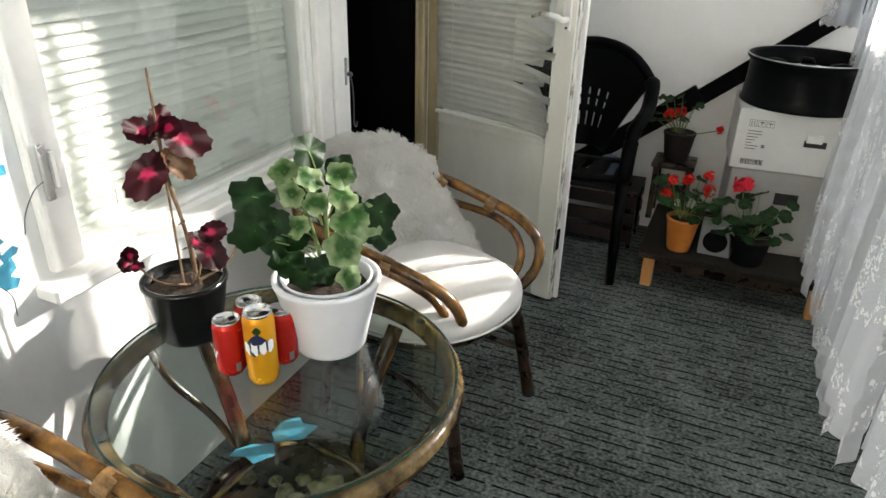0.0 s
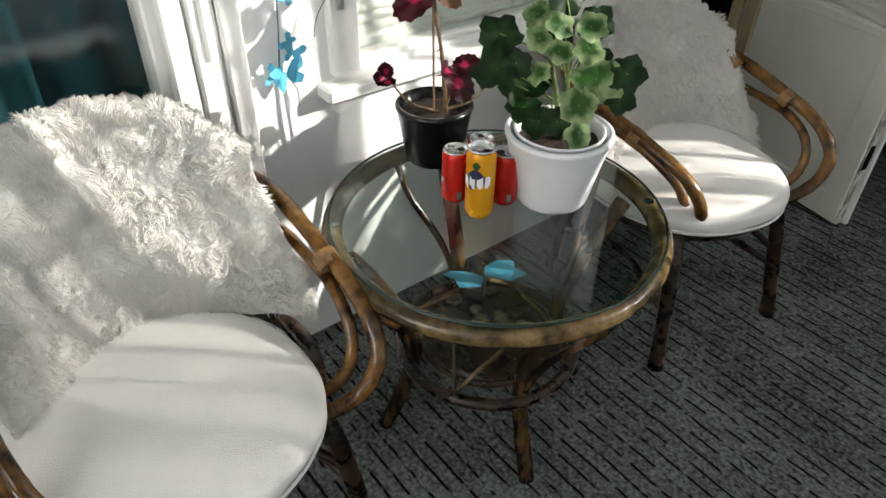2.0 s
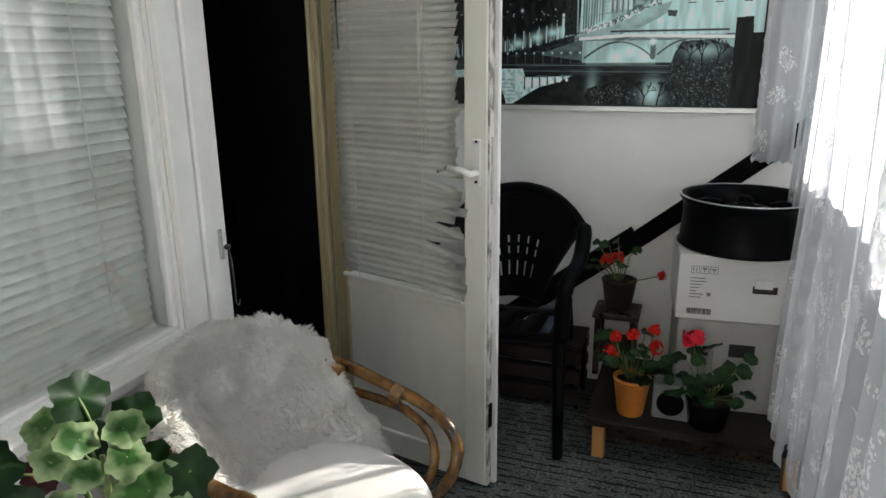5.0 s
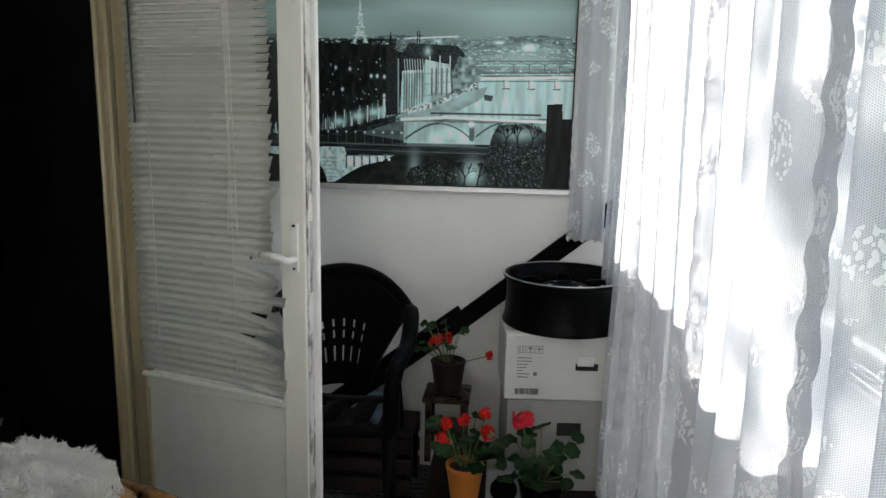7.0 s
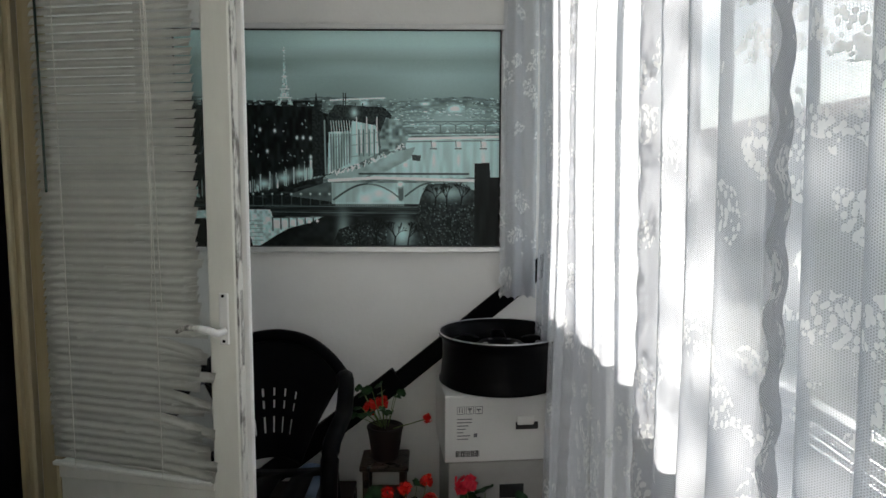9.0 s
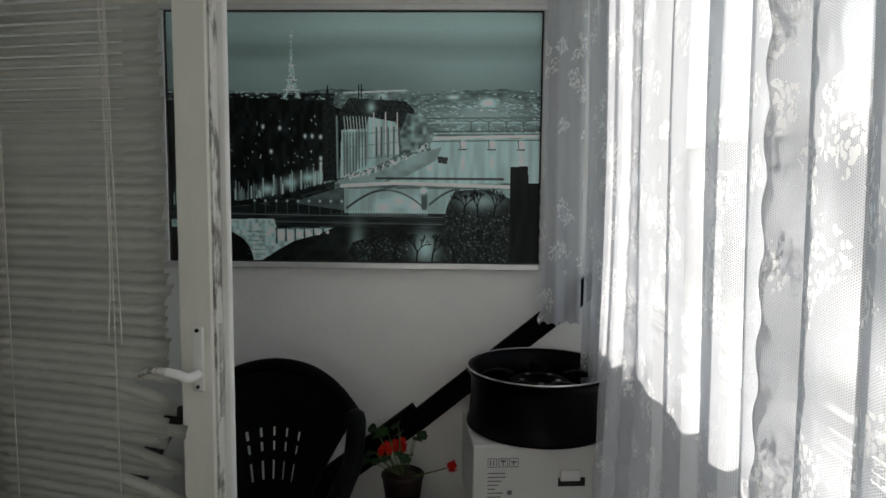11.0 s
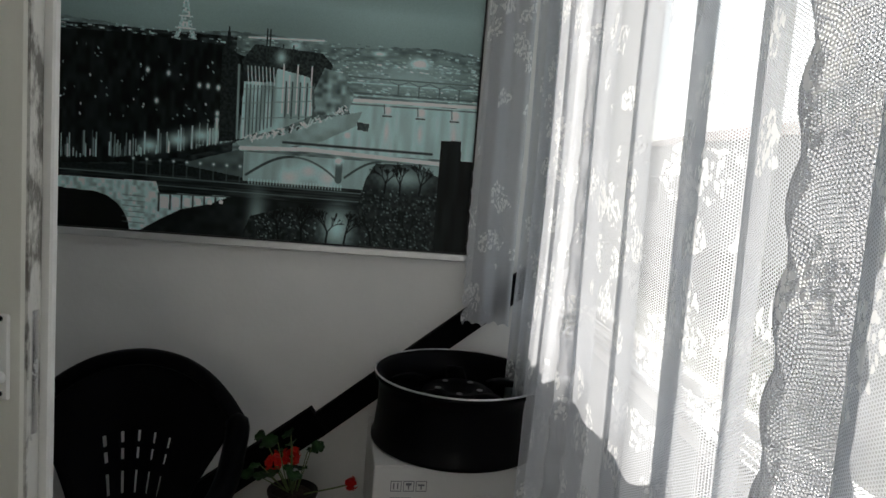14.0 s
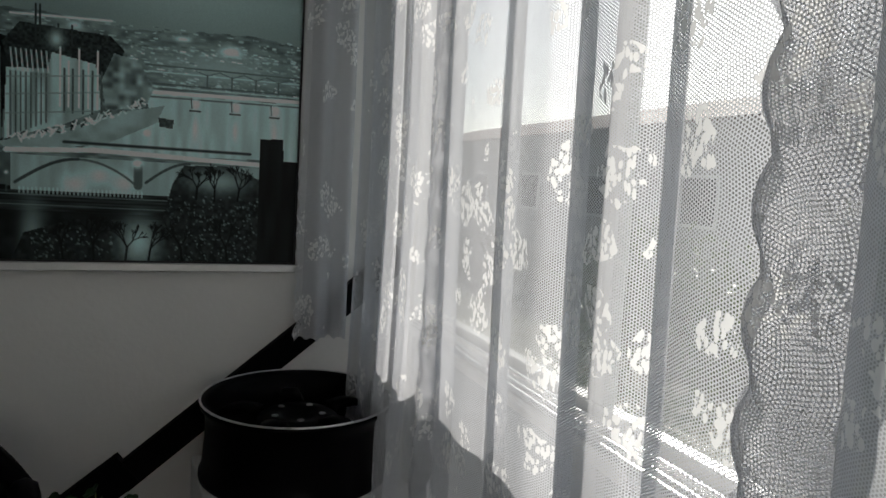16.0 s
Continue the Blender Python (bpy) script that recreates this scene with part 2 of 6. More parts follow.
def wool_mat():
    m = bpy.data.materials.new("cream_wool_locks")
    nt, bs = nodes_of(m)
    tc = nt.nodes.new("ShaderNodeTexCoord")
    nz = nt.nodes.new("ShaderNodeTexNoise")
    nz.inputs["Scale"].default_value = 18
    nt.links.new(tc.outputs["Object"], nz.inputs[0])
    r = nt.nodes.new("ShaderNodeValToRGB")
    r.color_ramp.elements[0].position, r.color_ramp.elements[1].position = 0.3, 0.6
    r.color_ramp.elements[0].color, r.color_ramp.elements[1].color = (0.90, 0.88, 0.83, 1), (0.96, 0.95, 0.92, 1)
    nt.links.new(nz.outputs[0], r.inputs[0])
    nt.links.new(r.outputs[0], bs.inputs["Base Color"])
    bs.inputs["Roughness"].default_value = 0.9
    bs.inputs["Specular IOR Level"].default_value = 0.1
    tl = nt.nodes.new("ShaderNodeBsdfTranslucent")
    nt.links.new(r.outputs[0], tl.inputs[0])
    mx = nt.nodes.new("ShaderNodeMixShader")
    mx.inputs[0].default_value = 0.48
    nt.links.new(bs.outputs[0], mx.inputs[1])
    nt.links.new(tl.outputs[0], mx.inputs[2])
    nt.links.new(mx.outputs[0], nt.nodes["Material Output"].inputs[0])
    return m


WOOL = wool_mat()
def frosted_mat():
    m = bpy.data.materials.new("frosted_panel")
    nt, bs = nodes_of(m)
    nt.nodes.remove(bs)
    tl = nt.nodes.new("ShaderNodeBsdfTranslucent")
    tl.inputs[0].default_value = (0.47, 0.48, 0.49, 1)
    nz = nt.nodes.new("ShaderNodeTexNoise")
    nz.inputs["Scale"].default_value = 3
    df = nt.nodes.new("ShaderNodeBsdfDiffuse")
    df.inputs[0].default_value = (0.6, 0.6, 0.6, 1)
    mr = nt.nodes.new("ShaderNodeMapRange")
    mr.inputs[3].default_value, mr.inputs[4].default_value = 0.12, 0.3
    nt.links.new(nz.outputs[0], mr.inputs[0])
    mx = nt.nodes.new("ShaderNodeMixShader")
    nt.links.new(mr.outputs[0], mx.inputs[0])
    nt.links.new(tl.outputs[0], mx.inputs[1])
    nt.links.new(df.outputs[0], mx.inputs[2])
    nt.links.new(mx.outputs[0], nt.nodes["Material Output"].inputs[0])
    return m


FROSTED = frosted_mat()
GLASS = glass_mat("window_glass", gloss=0.045)
HOUSE_GLASS = glass_mat("old_window_glass", (0.95, 0.97, 0.96), 0.0, 0.11)
TABLE_GLASS = glass_mat("table_glass", (0.90, 0.95, 0.93), 0.0, 0.035)


def carpet_mat():
    m = bpy.data.materials.new("ribbed_carpet")
    nt, bs = nodes_of(m)
    L = nt.links.new
    geo = nt.nodes.new("ShaderNodeNewGeometry")
    sep = nt.nodes.new("ShaderNodeSeparateXYZ")
    wob = nt.nodes.new("ShaderNodeTexNoise")
    wob.inputs["Scale"].default_value = 9
    mixv = nt.nodes.new("ShaderNodeVectorMath")
    mixv.operation = "MULTIPLY_ADD"
    mixv.inputs[1].default_value = (0.012, 0.012, 0)
    L(geo.outputs["Position"], wob.inputs[0])
    L(wob.outputs["Color"], mixv.inputs[0])
    L(geo.outputs["Position"], mixv.inputs[2])
    br = nt.nodes.new("ShaderNodeTexBrick")
    br.inputs["Color1"].default_value = (0, 0, 0, 1)
    br.inputs["Color2"].default_value = (0.25, 0.25, 0.25, 1)
    br.inputs["Mortar"].default_value = (1, 1, 1, 1)
    br.inputs["Scale"].default_value = 1.0
    br.inputs["Mortar Size"].default_value = 0.0038
    br.inputs["Mortar Smooth"].default_value = 0.3
    br.inputs["Brick Width"].default_value = 5.0
    br.inputs["Row Height"].default_value = 0.036
    L(mixv.outputs[0], br.inputs[0])
    # dashes: break the dark rows up along x
    mp = nt.nodes.new("ShaderNodeMapping")
    mp.inputs["Scale"].default_value = (26, 28, 1)
    L(geo.outputs["Position"], mp.inputs[0])
    dn = nt.nodes.new("ShaderNodeTexNoise")
    dn.inputs["Scale"].default_value = 1.0
    dn.inputs["Detail"].default_value = 2
    L(mp.outputs[0], dn.inputs[0])
    dr = nt.nodes.new("ShaderNodeMapRange")
    dr.inputs[1].default_value, dr.inputs[2].default_value = 0.40, 0.50
    L(dn.outputs[0], dr.inputs[0])
    mul = nt.nodes.new("ShaderNodeMath")
    mul.operation = "MULTIPLY"
    L(br.outputs[0], mul.inputs[0])
    L(dr.outputs[0], mul.inputs[1])
    n = nt.nodes.new("ShaderNodeTexNoise")
    n.inputs["Scale"].default_value = 95
    n.inputs["Detail"].default_value = 5
    L(geo.outputs["Position"], n.inputs[0])
    big = nt.nodes.new("ShaderNodeTexNoise")
    big.inputs["Scale"].default_value = 5
    big.inputs["Detail"].default_value = 4
    L(geo.outputs["Position"], big.inputs[0])
    ad = nt.nodes.new("ShaderNodeMath")
    ad.operation = "MULTIPLY_ADD"
    ad.inputs[1].default_value = 0.45
    L(big.outputs[0], ad.inputs[0])
    L(n.outputs[0], ad.inputs[2])
    r = nt.nodes.new("ShaderNodeValToRGB")
    r.color_ramp.elements[0].position, r.color_ramp.elements[1].position = 0.50, 0.95
    r.color_ramp.elements[0].color, r.color_ramp.elements[1].color = (0.016, 0.024, 0.024, 1), (0.23, 0.255, 0.245, 1)
    L(ad.outputs[0], r.inputs[0])
    mx = nt.nodes.new("ShaderNodeMixRGB")
    mx.inputs[2].default_value = (0.003, 0.004, 0.004, 1)
    L(mul.outputs[0], mx.inputs[0])
    L(r.outputs[0], mx.inputs[1])
    L(mx.outputs[0], bs.inputs["Base Color"])
    bs.inputs["Roughness"].default_value = 0.95
    bs.inputs["Specular IOR Level"].default_value = 0.15
    sub = nt.nodes.new("ShaderNodeMath")
    sub.operation = "SUBTRACT"
    L(n.outputs[0], sub.inputs[0])
    L(mul.outputs[0], sub.inputs[1])
    bp = nt.nodes.new("ShaderNodeBump")
    bp.inputs["Strength"].default_value = 0.8
    bp.inputs["Distance"].default_value = 0.006
    L(sub.outputs[0], bp.inputs["Height"])
    L(bp.outputs[0], bs.inputs["Normal"])
    return m


def lace_mat(name, base_open=0.55, hole=0.0031, threshold=0.25, spray=0.76):
    """White net: small round holes, closed by flower sprays; thread passes light."""
    m = bpy.data.materials.new(name)
    nt, bs = nodes_of(m)
    L = nt.links.new
    uv = nt.nodes.new("ShaderNodeUVMap")

    def math_node(op, a, b=None, c=None):
        n = nt.nodes.new("ShaderNodeMath")
        n.operation = op
        for i, v in enumerate((a, b, c)):
            if v is None:
                continue
            if isinstance(v, (int, float)):
                n.inputs[i].default_value = v
            else:
                L(v, n.inputs[i])
        return n.outputs[0]

    sep = nt.nodes.new("ShaderNodeSeparateXYZ")
    L(uv.outputs[0], sep.inputs[0])
    # honeycomb of round holes
    k = 2 * math.pi / hole
    waves = None
    for q in range(3):
        ca, sa = math.cos(q * math.pi * 2 / 3), math.sin(q * math.pi * 2 / 3)
        w = math_node("COSINE", math_node("ADD", math_node("MULTIPLY", sep.outputs[0], k * ca), math_node("MULTIPLY", sep.outputs[1], k * sa)))
        waves = w if waves is None else math_node("ADD", waves, w)
    holes = math_node("GREATER_THAN", waves, threshold)
    # sprays of leaves and blossoms
    big = nt.nodes.new("ShaderNodeTexVoronoi")
    big.inputs["Scale"].default_value = 12.5
    L(uv.outputs[0], big.inputs[0])
    wob = nt.nodes.new("ShaderNodeTexNoise")
    wob.inputs["Scale"].default_value = 22
    L(uv.outputs[0], wob.inputs[0])
    mv = nt.nodes.new("ShaderNodeVectorMath")
    mv.operation = "MULTIPLY_ADD"
    mv.inputs[1].default_value = (0.02, 0.02, 0)
    L(wob.outputs["Color"], mv.inputs[0])
    L(uv.outputs[0], mv.inputs[2])
    tilt = nt.nodes.new("ShaderNodeMapping")
    tilt.inputs["Rotation"].default_value = (0, 0, 0.6)
    tilt.inputs["Scale"].default_value = (1.0, 0.62, 1)
    L(mv.outputs[0], tilt.inputs[0])
    small = nt.nodes.new("ShaderNodeTexVoronoi")
    small.inputs["Scale"].default_value = 165
    L(tilt.outputs[0], small.inputs[0])
    petal = math_node("LESS_THAN", small.outputs["Distance"], 0.52)
    edge = nt.nodes.new("ShaderNodeTexNoise")
    edge.inputs["Scale"].default_value = 26
    L(uv.outputs[0], edge.inputs[0])
    near = math_node("LESS_THAN", math_node("ADD", big.outputs["Distance"], math_node("MULTIPLY", edge.outputs[0], 0.8)), spray)
    flower = math_node("MULTIPLY", near, petal)
    openness = math_node("MULTIPLY", holes, math_node("SUBTRACT", 1.0, flower))
    openness = math_node("MULTIPLY", openness, base_open)
    di = nt.nodes.new("ShaderNodeBsdfDiffuse")
    tone = nt.nodes.new("ShaderNodeMixRGB")   # thin net thread against dense embroidery
    tone.inputs[1].default_value = (0.72, 0.73, 0.76, 1)
    tone.inputs[2].default_value = (0.95, 0.95, 0.95, 1)
    L(flower, tone.inputs[0])
    L(tone.outputs[0], di.inputs[0])
    tl = nt.nodes.new("ShaderNodeBsdfTranslucent")
    pass_tone = nt.nodes.new("ShaderNodeMixRGB")
    pass_tone.inputs[1].default_value = (0.64, 0.65, 0.68, 1)
    pass_tone.inputs[2].default_value = (0.88, 0.88, 0.88, 1)
    L(flower, pass_tone.inputs[0])
    L(pass_tone.outputs[0], tl.inputs[0])
    m1 = nt.nodes.new("ShaderNodeMixShader")
    m1.inputs[0].default_value = 0.44
    L(di.outputs[0], m1.inputs[1])
    L(tl.outputs[0], m1.inputs[2])
    tp = nt.nodes.new("ShaderNodeBsdfTransparent")
    m2 = nt.nodes.new("ShaderNodeMixShader")
    L(openness, m2.inputs[0])
    L(m1.outputs[0], m2.inputs[1])
    L(tp.outputs[0], m2.inputs[2])
    L(m2.outputs[0], nt.nodes["Material Output"].inputs[0])
    nt.nodes.remove(bs)
    return m


CARPET = carpet_mat()
LACE = lace_mat("lace_net", 0.85)
LACE_EDGE = lace_mat("lace_border", 0.50, 0.0025)
LACE_DENSE = lace_mat("dense_lace_net", 0.40, 0.0025, spray=0.82)


# ---- builders ----
ORIGIN = {}


def thing(name, at, label, category, group="", kind=""):
    ob = new(name)
    ob.empty_display_size = 0.05
    ob.location = at
    ORIGIN[ob.name] = Vector(at)
    return tagged(ob, label, category, group, kind)


def part(name, bm, material, parent=None, label="", smooth=False):
    me = bpy.data.meshes.new(name)
    o = ORIGIN[parent.name] if parent else Vector((0, 0, 0))
    for v in bm.verts:
        v.co -= o
    if smooth:
        for f in bm.faces:
            f.smooth = True
    bm.to_mesh(me)
    bm.free()
    for mm in (material if isinstance(material, (list, tuple)) else [material]):
        me.materials.append(mm)
    ob = new(name, me)
    if parent:
        ob.parent = parent
    ORIGIN[ob.name] = o
    return tagged(ob, label)


def solo(name, bm, material, label, category, group="", kind="", smooth=False):
    return tagged(part(name, bm, material, None, "", smooth), label, category, group, kind)


def box(x0, x1, y0, y1, z0, z1, bevel=0.0, bm=None, seg=1):
    own = bmesh.new()
    bmesh.ops.create_cube(own, size=1)
    for v in own.verts:
        v.co = Vector(((x0 + x1) / 2 + v.co.x * (x1 - x0), (y0 + y1) / 2 + v.co.y * (y1 - y0), (z0 + z1) / 2 + v.co.z * (z1 - z0)))
    if bevel:
        bmesh.ops.bevel(own, geom=own.edges[:], offset=bevel, segments=seg, affect="EDGES", profile=0.7)
    return join(bm, own)


def join(bm, own, m=None):
    if m is not None:
        bmesh.ops.transform(own, matrix=m, verts=own.verts)
    if bm is None:
        return own
    me = bpy.data.meshes.new("tmp")
    own.to_mesh(me)
    own.free()
    bm.from_mesh(me)
    bpy.data.meshes.remove(me)
    return bm


def smooth_path(pts, n=6):
    """Catmull-Rom through the points."""
    P = [Vector(p) for p in pts]
    P = [P[0] * 2 - P[1]] + P + [P[-1] * 2 - P[-2]]
    out = []
    for i in range(1, len(P) - 2):
        a, b, c, d = P[i - 1:i + 3]
        for k in range(n):
            t = k / n
            out.append(0.5 * (2 * b + (c - a) * t + (2 * a - 5 * b + 4 * c - d) * t * t + (3 * b - a - 3 * c + d) * t ** 3))
    out.append(P[-2])
    return out


def tube(pts, r, seg=8, bm=None, closed=False, taper=None, knots=0.0):
    bm = bm or bmesh.new()
    P = [Vector(p) for p in pts]
    rings = []
    up = Vector((0.13, 0.21, 0.97)).normalized()
    n = len(P)
    for i, p in enumerate(P):
        d = (P[(i + 1) % n] - P[i - 1]) if closed else (P[min(i + 1, n - 1)] - P[max(i - 1, 0)])
        d.normalize()
        s = d.cross(up)
        if s.length < 0.05:
            s = d.cross(Vector((1, 0, 0)))
        s.normalize()
        u = s.cross(d).normalized()
        rr = r * (1 if taper is None else 1 + (taper - 1) * i / max(1, n - 1))
        if knots and i % 7 == 3:
            rr *= 1 + knots
        rings.append([bm.verts.new(p + (s * math.cos(a) + u * math.sin(a)) * rr) for a in (2 * math.pi * k / seg for k in range(seg))])
    for i in range(n if closed else n - 1):
        a, b = rings[i], rings[(i + 1) % n]
        for k in range(seg):
            bm.faces.new((a[k], a[(k + 1) % seg], b[(k + 1) % seg], b[k]))
    if not closed:
        bm.faces.new(rings[0][::-1])
        bm.faces.new(rings[-1])
    return bm


def ring_path(cx, cy, z, r, n=40):
    return [(cx + r * math.cos(2 * math.pi * k / n), cy + r * math.sin(2 * math.pi * k / n), z) for k in range(n)]


def lathe(profile, at=(0, 0, 0), seg=40, bm=None):
    """Profile of (radius, height); a zero radius closes it."""
    bm = bm or bmesh.new()
    at = Vector(at)
    rows = []
    for r, z in profile:
        if r < 1e-6:
            rows.append([bm.verts.new(at + Vector((0, 0, z)))])
        else:
            rows.append([bm.verts.new(at + Vector((r * math.cos(a), r * math.sin(a), z))) for a in (2 * math.pi * k / seg for k in range(seg))])
    for a, b in zip(rows, rows[1:]):
        for k in range(seg):
            q = [a[k % len(a)], a[(k + 1) % len(a)], b[(k + 1) % len(b)], b[k % len(b)]]
            q = list(dict.fromkeys(q))
            if len(q) > 2:
                bm.faces.new(q)
    return bm


def wall_with_holes(y0, y1, z0, z1, holes, x0, x1):
    """Wall slab along y with rectangular holes (ya, yb, za, zb), cut into butted blocks."""
    ys = sorted({y0, y1, *(h[0] for h in holes), *(h[1] for h in holes)})
    bm = bmesh.new()
    for a, b in zip(ys, ys[1:]):
        mid = (a + b) / 2
        cuts = sorted((h[2], h[3]) for h in holes if h[0] < mid < h[1])
        z = z0
        for lo, hi in cuts:
            if lo > z:
                box(x0, x1, a, b, z, lo, bm=bm)
            z = hi
        if z < z1:
            box(x0, x1, a, b, z, z1, bm=bm)
    bmesh.ops.remove_doubles(bm, verts=bm.verts, dist=1e-5)
    return bm


# ---- setting ----
solo("floor", box(-0.02, 1.66, -0.9, 4.02, -0.08, 0), CARPET, "grey-green ribbed carpet with broken black rows", "carpet", kind="structure")
solo("ceiling", box(-0.2, 1.78, -0.9, 4.2, 2.42, 2.5), WHITE_WALL, "plain white porch ceiling", "ceiling", kind="structure")
DOOR0, DOOR1 = 2.705, 3.185
solo("wall_house", wall_with_holes(-0.9, 4.0, 0, 2.42, [(0.42, 1.355, 0.10, 2.08), (1.70, 2.53, 0.70, 2.08), (DOOR0, DOOR1, -0.01, 2.06)], -0.16, 0.0),
     WHITE_WALL, "white painted house wall, sunlit in patches", "wall", kind="structure")
solo("wall_end", box(-0.16, 1.78, 4.0, 4.14, 0, 2.42), END_WALL, "off-white plastered end wall in shade", "wall", kind="structure")
solo("wall_back", box(-0.16, 1.78, -1.04, -0.9, 0, 2.42), WHITE_WALL, "plain white wall closing the porch", "wall", kind="structure")
WIN_X0, WIN_X1, SILL_Z, LOW_Z = 1.655, 1.725, 1.005, 0.16
solo("wall_window", wall_with_holes(-0.9, 4.0, -0.5, 2.42, [(-0.7, 0.55, LOW_Z, 2.30), (0.62, 1.72, LOW_Z, 2.30), (1.79, 3.965, LOW_Z, 2.30)], WIN_X0, WIN_X1),
     WHITE_WALL, "white window wall glazed nearly to the floor", "wall", kind="structure")
# room behind the doorway: its darkness is painted on, all surfaces near-black
solo("house_floor", box(-3.2, -0.02, -0.9, 4.2, -0.08, -0.004), ROOM_SHADE, "house floor with the room's darkness in its near-black colour", "floor", kind="structure")
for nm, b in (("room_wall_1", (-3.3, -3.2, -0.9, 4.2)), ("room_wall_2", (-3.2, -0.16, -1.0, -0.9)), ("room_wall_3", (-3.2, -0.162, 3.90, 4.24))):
    solo(nm, box(*b, 0, 2.42), ROOM_SHADE, "room wall with the unlit darkness in its near-black colour", "wall", kind="structure")
solo("room_ceiling", box(-3.3, -0.2, -1.0, 4.24, 2.42, 2.5), ROOM_SHADE, "room ceiling with the unlit darkness in its near-black colour", "ceiling", kind="structure")

# ---- window wall: sliding windows, sill, rails ----
def porch_window(i, y0, y1):
    w = thing("window_%d" % i, (1.69, (y0 + y1) / 2, SILL_Z), "white porch window with clear sliding panes", "window", kind="structure")
    fb = bmesh.new()
    t = 0.035
    for b in ((y0, y1, SILL_Z, SILL_Z + t), (y0, y1, 2.30 - t, 2.30), (y0, y0 + 0.02, SILL_Z + t, 2.30 - t), (y1 - 0.02, y1, SILL_Z + t, 2.30 - t)):
        box(1.675, 1.705, *b, bevel=0.003, bm=fb)
    part("window_frame", fb, PAINT, w)
    p = part("pane", box(1.688, 1.692, y0 + 0.02, y1 - 0.02, SILL_Z + t, 2.30 - t), GLASS, w)
    p.visible_shadow = False
    part("lower_panel", box(1.685, 1.695, y0 + t, y1 - t, LOW_Z + t, SILL_Z - 0.03), FROSTED, w, "frosted white lower panel")
    lb = bmesh.new()
    for b in ((y0, y1, LOW_Z, LOW_Z + t), (y0, y1, SILL_Z - 0.03, SILL_Z), (y0, y0 + t, LOW_Z + t, SILL_Z - 0.03), (y1 - t, y1, LOW_Z + t, SILL_Z - 0.03)):
        box(1.665, 1.715, *b, bevel=0.003, bm=lb)
    part("lower_frame", lb, PAINT, w)
    s = part("window_sill", box(1.575, 1.665, y0, y1, SILL_Z + 0.002, SILL_Z + 0.022, 0.004), PAINT, w)
    for k, x in enumerate((1.585, 1.604, 1.632)):
        part("slide_rail", box(x, x + 0.007, y0, y1, SILL_Z + 0.022, SILL_Z + 0.034, 0.0015), ALU, w, "bright metal sliding rail")


for i, (a, b) in enumerate(((-0.7, 0.55), (0.62, 1.72), (1.79, 3.13), (3.13, 3.965))):
    porch_window(i + 1, a, b)

# ---- house wall: blind window ----
def house_window():
    y0, y1, z0, z1 = 1.70, 2.53, 0.70, 2.08
    w = thing("window_5", (-0.04, 2.1, z0), "white casement window with a lowered cream blind behind glass", "window", kind="structure")
    fb = bmesh.new()
    t = 0.045
    for b in ((y0, y1, z0, z0 + 0.012), (y0, y1, z1 - t, z1), (y0, y0 + 0.012, z0 + 0.012, z1 - t), (y1 - 0.02, y1, z0 + 0.012, z1 - t)):
        box(-0.10, -0.012, *b, bevel=0.003, bm=fb)
    part("window_frame", fb, PAINT, w)
    part("pane", box(-0.034, -0.030, y0 + 0.012, y1 - 0.02, z0 + 0.012, z1 - t), HOUSE_GLASS, w).visible_shadow = False
    blind = part("blind_rail", box(-0.085, -0.055, y0 + 0.02, y1 - 0.03, z0 + 0.014, z0 + 0.028, 0.003), BLIND, w, "cream bottom rail")
    rng = random.Random(4)
    z = z0 + 0.034
    half = (y1 - y0) / 2
    sb = bmesh.new()
    rows = []
    for j in range(5):
        u = j / 4 - 0.5
        x = -0.0125 * u + 0.0026 * (1 - (2 * u) ** 2)
        rows.append([sb.verts.new((x, yy, 0.0255 * u)) for yy in (-half + 0.022, half - 0.032)])
    for a, b in zip(rows, rows[1:]):
        sb.faces.new((a[0], b[0], b[1], a[1]))
    bmesh.ops.recalc_face_normals(sb, faces=sb.faces[:])
    me = bpy.data.meshes.new("slat")
    sb.to_mesh(me)
    sb.free()
    me.materials.append(BLIND)
    while z < z1 - 0.06:
        s = new("slat", me)
        s.parent = w
        s.location = Vector((-0.066, 2.115, z)) - ORIGIN[w.name]
        s.rotation_euler = (radians(rng.uniform(-0.05, 0.05)), 0, 0)
        z += 0.0235
    for yy in (1.86, 2.38):
        part("ladder_cord", tube([(-0.058, yy, z0 + 0.02), (-0.058, yy, z1 - 0.05)], 0.0012, 5), CORD, w)
    c = part("latch", box(0.0225, 0.034, 1.645, 1.662, 0.84, 0.945, 0.003), ALU, w, "metal window catch")
    part("wire_loop", tube(smooth_path([(0.030, 1.650, 0.880), (0.034, 1.622, 0.872), (0.030, 1.598, 0.835), (0.028, 1.590, 0.800)]), 0.0011, 5), WIRE, c, "thin bent wire")
    part("latch_lever", box(0.0225, 0.040, 1.664, 1.673, 0.86, 0.93, 0.003), PAINT, c)


house_window()
solo("sill_1", box(-0.012, 0.052, 1.60, 2.60, 0.655, 0.688, 0.006), PAINT, "white painted sill board under the blind window", "window sill", kind="structure")
tb = bmesh.new()
box(0.0, 0.022, 1.632, 1.70, 0.70, 2.10, 0.004, tb)
box(0.0, 0.022, 2.53, 2.60, 0.70, 2.10, 0.004, tb)
box(0.0, 0.022, 1.70, 2.53, 2.08, 2.15, 0.004, tb)
solo("trim", tb, PAINT, "white window surround, thickly painted", "trim", kind="structure")

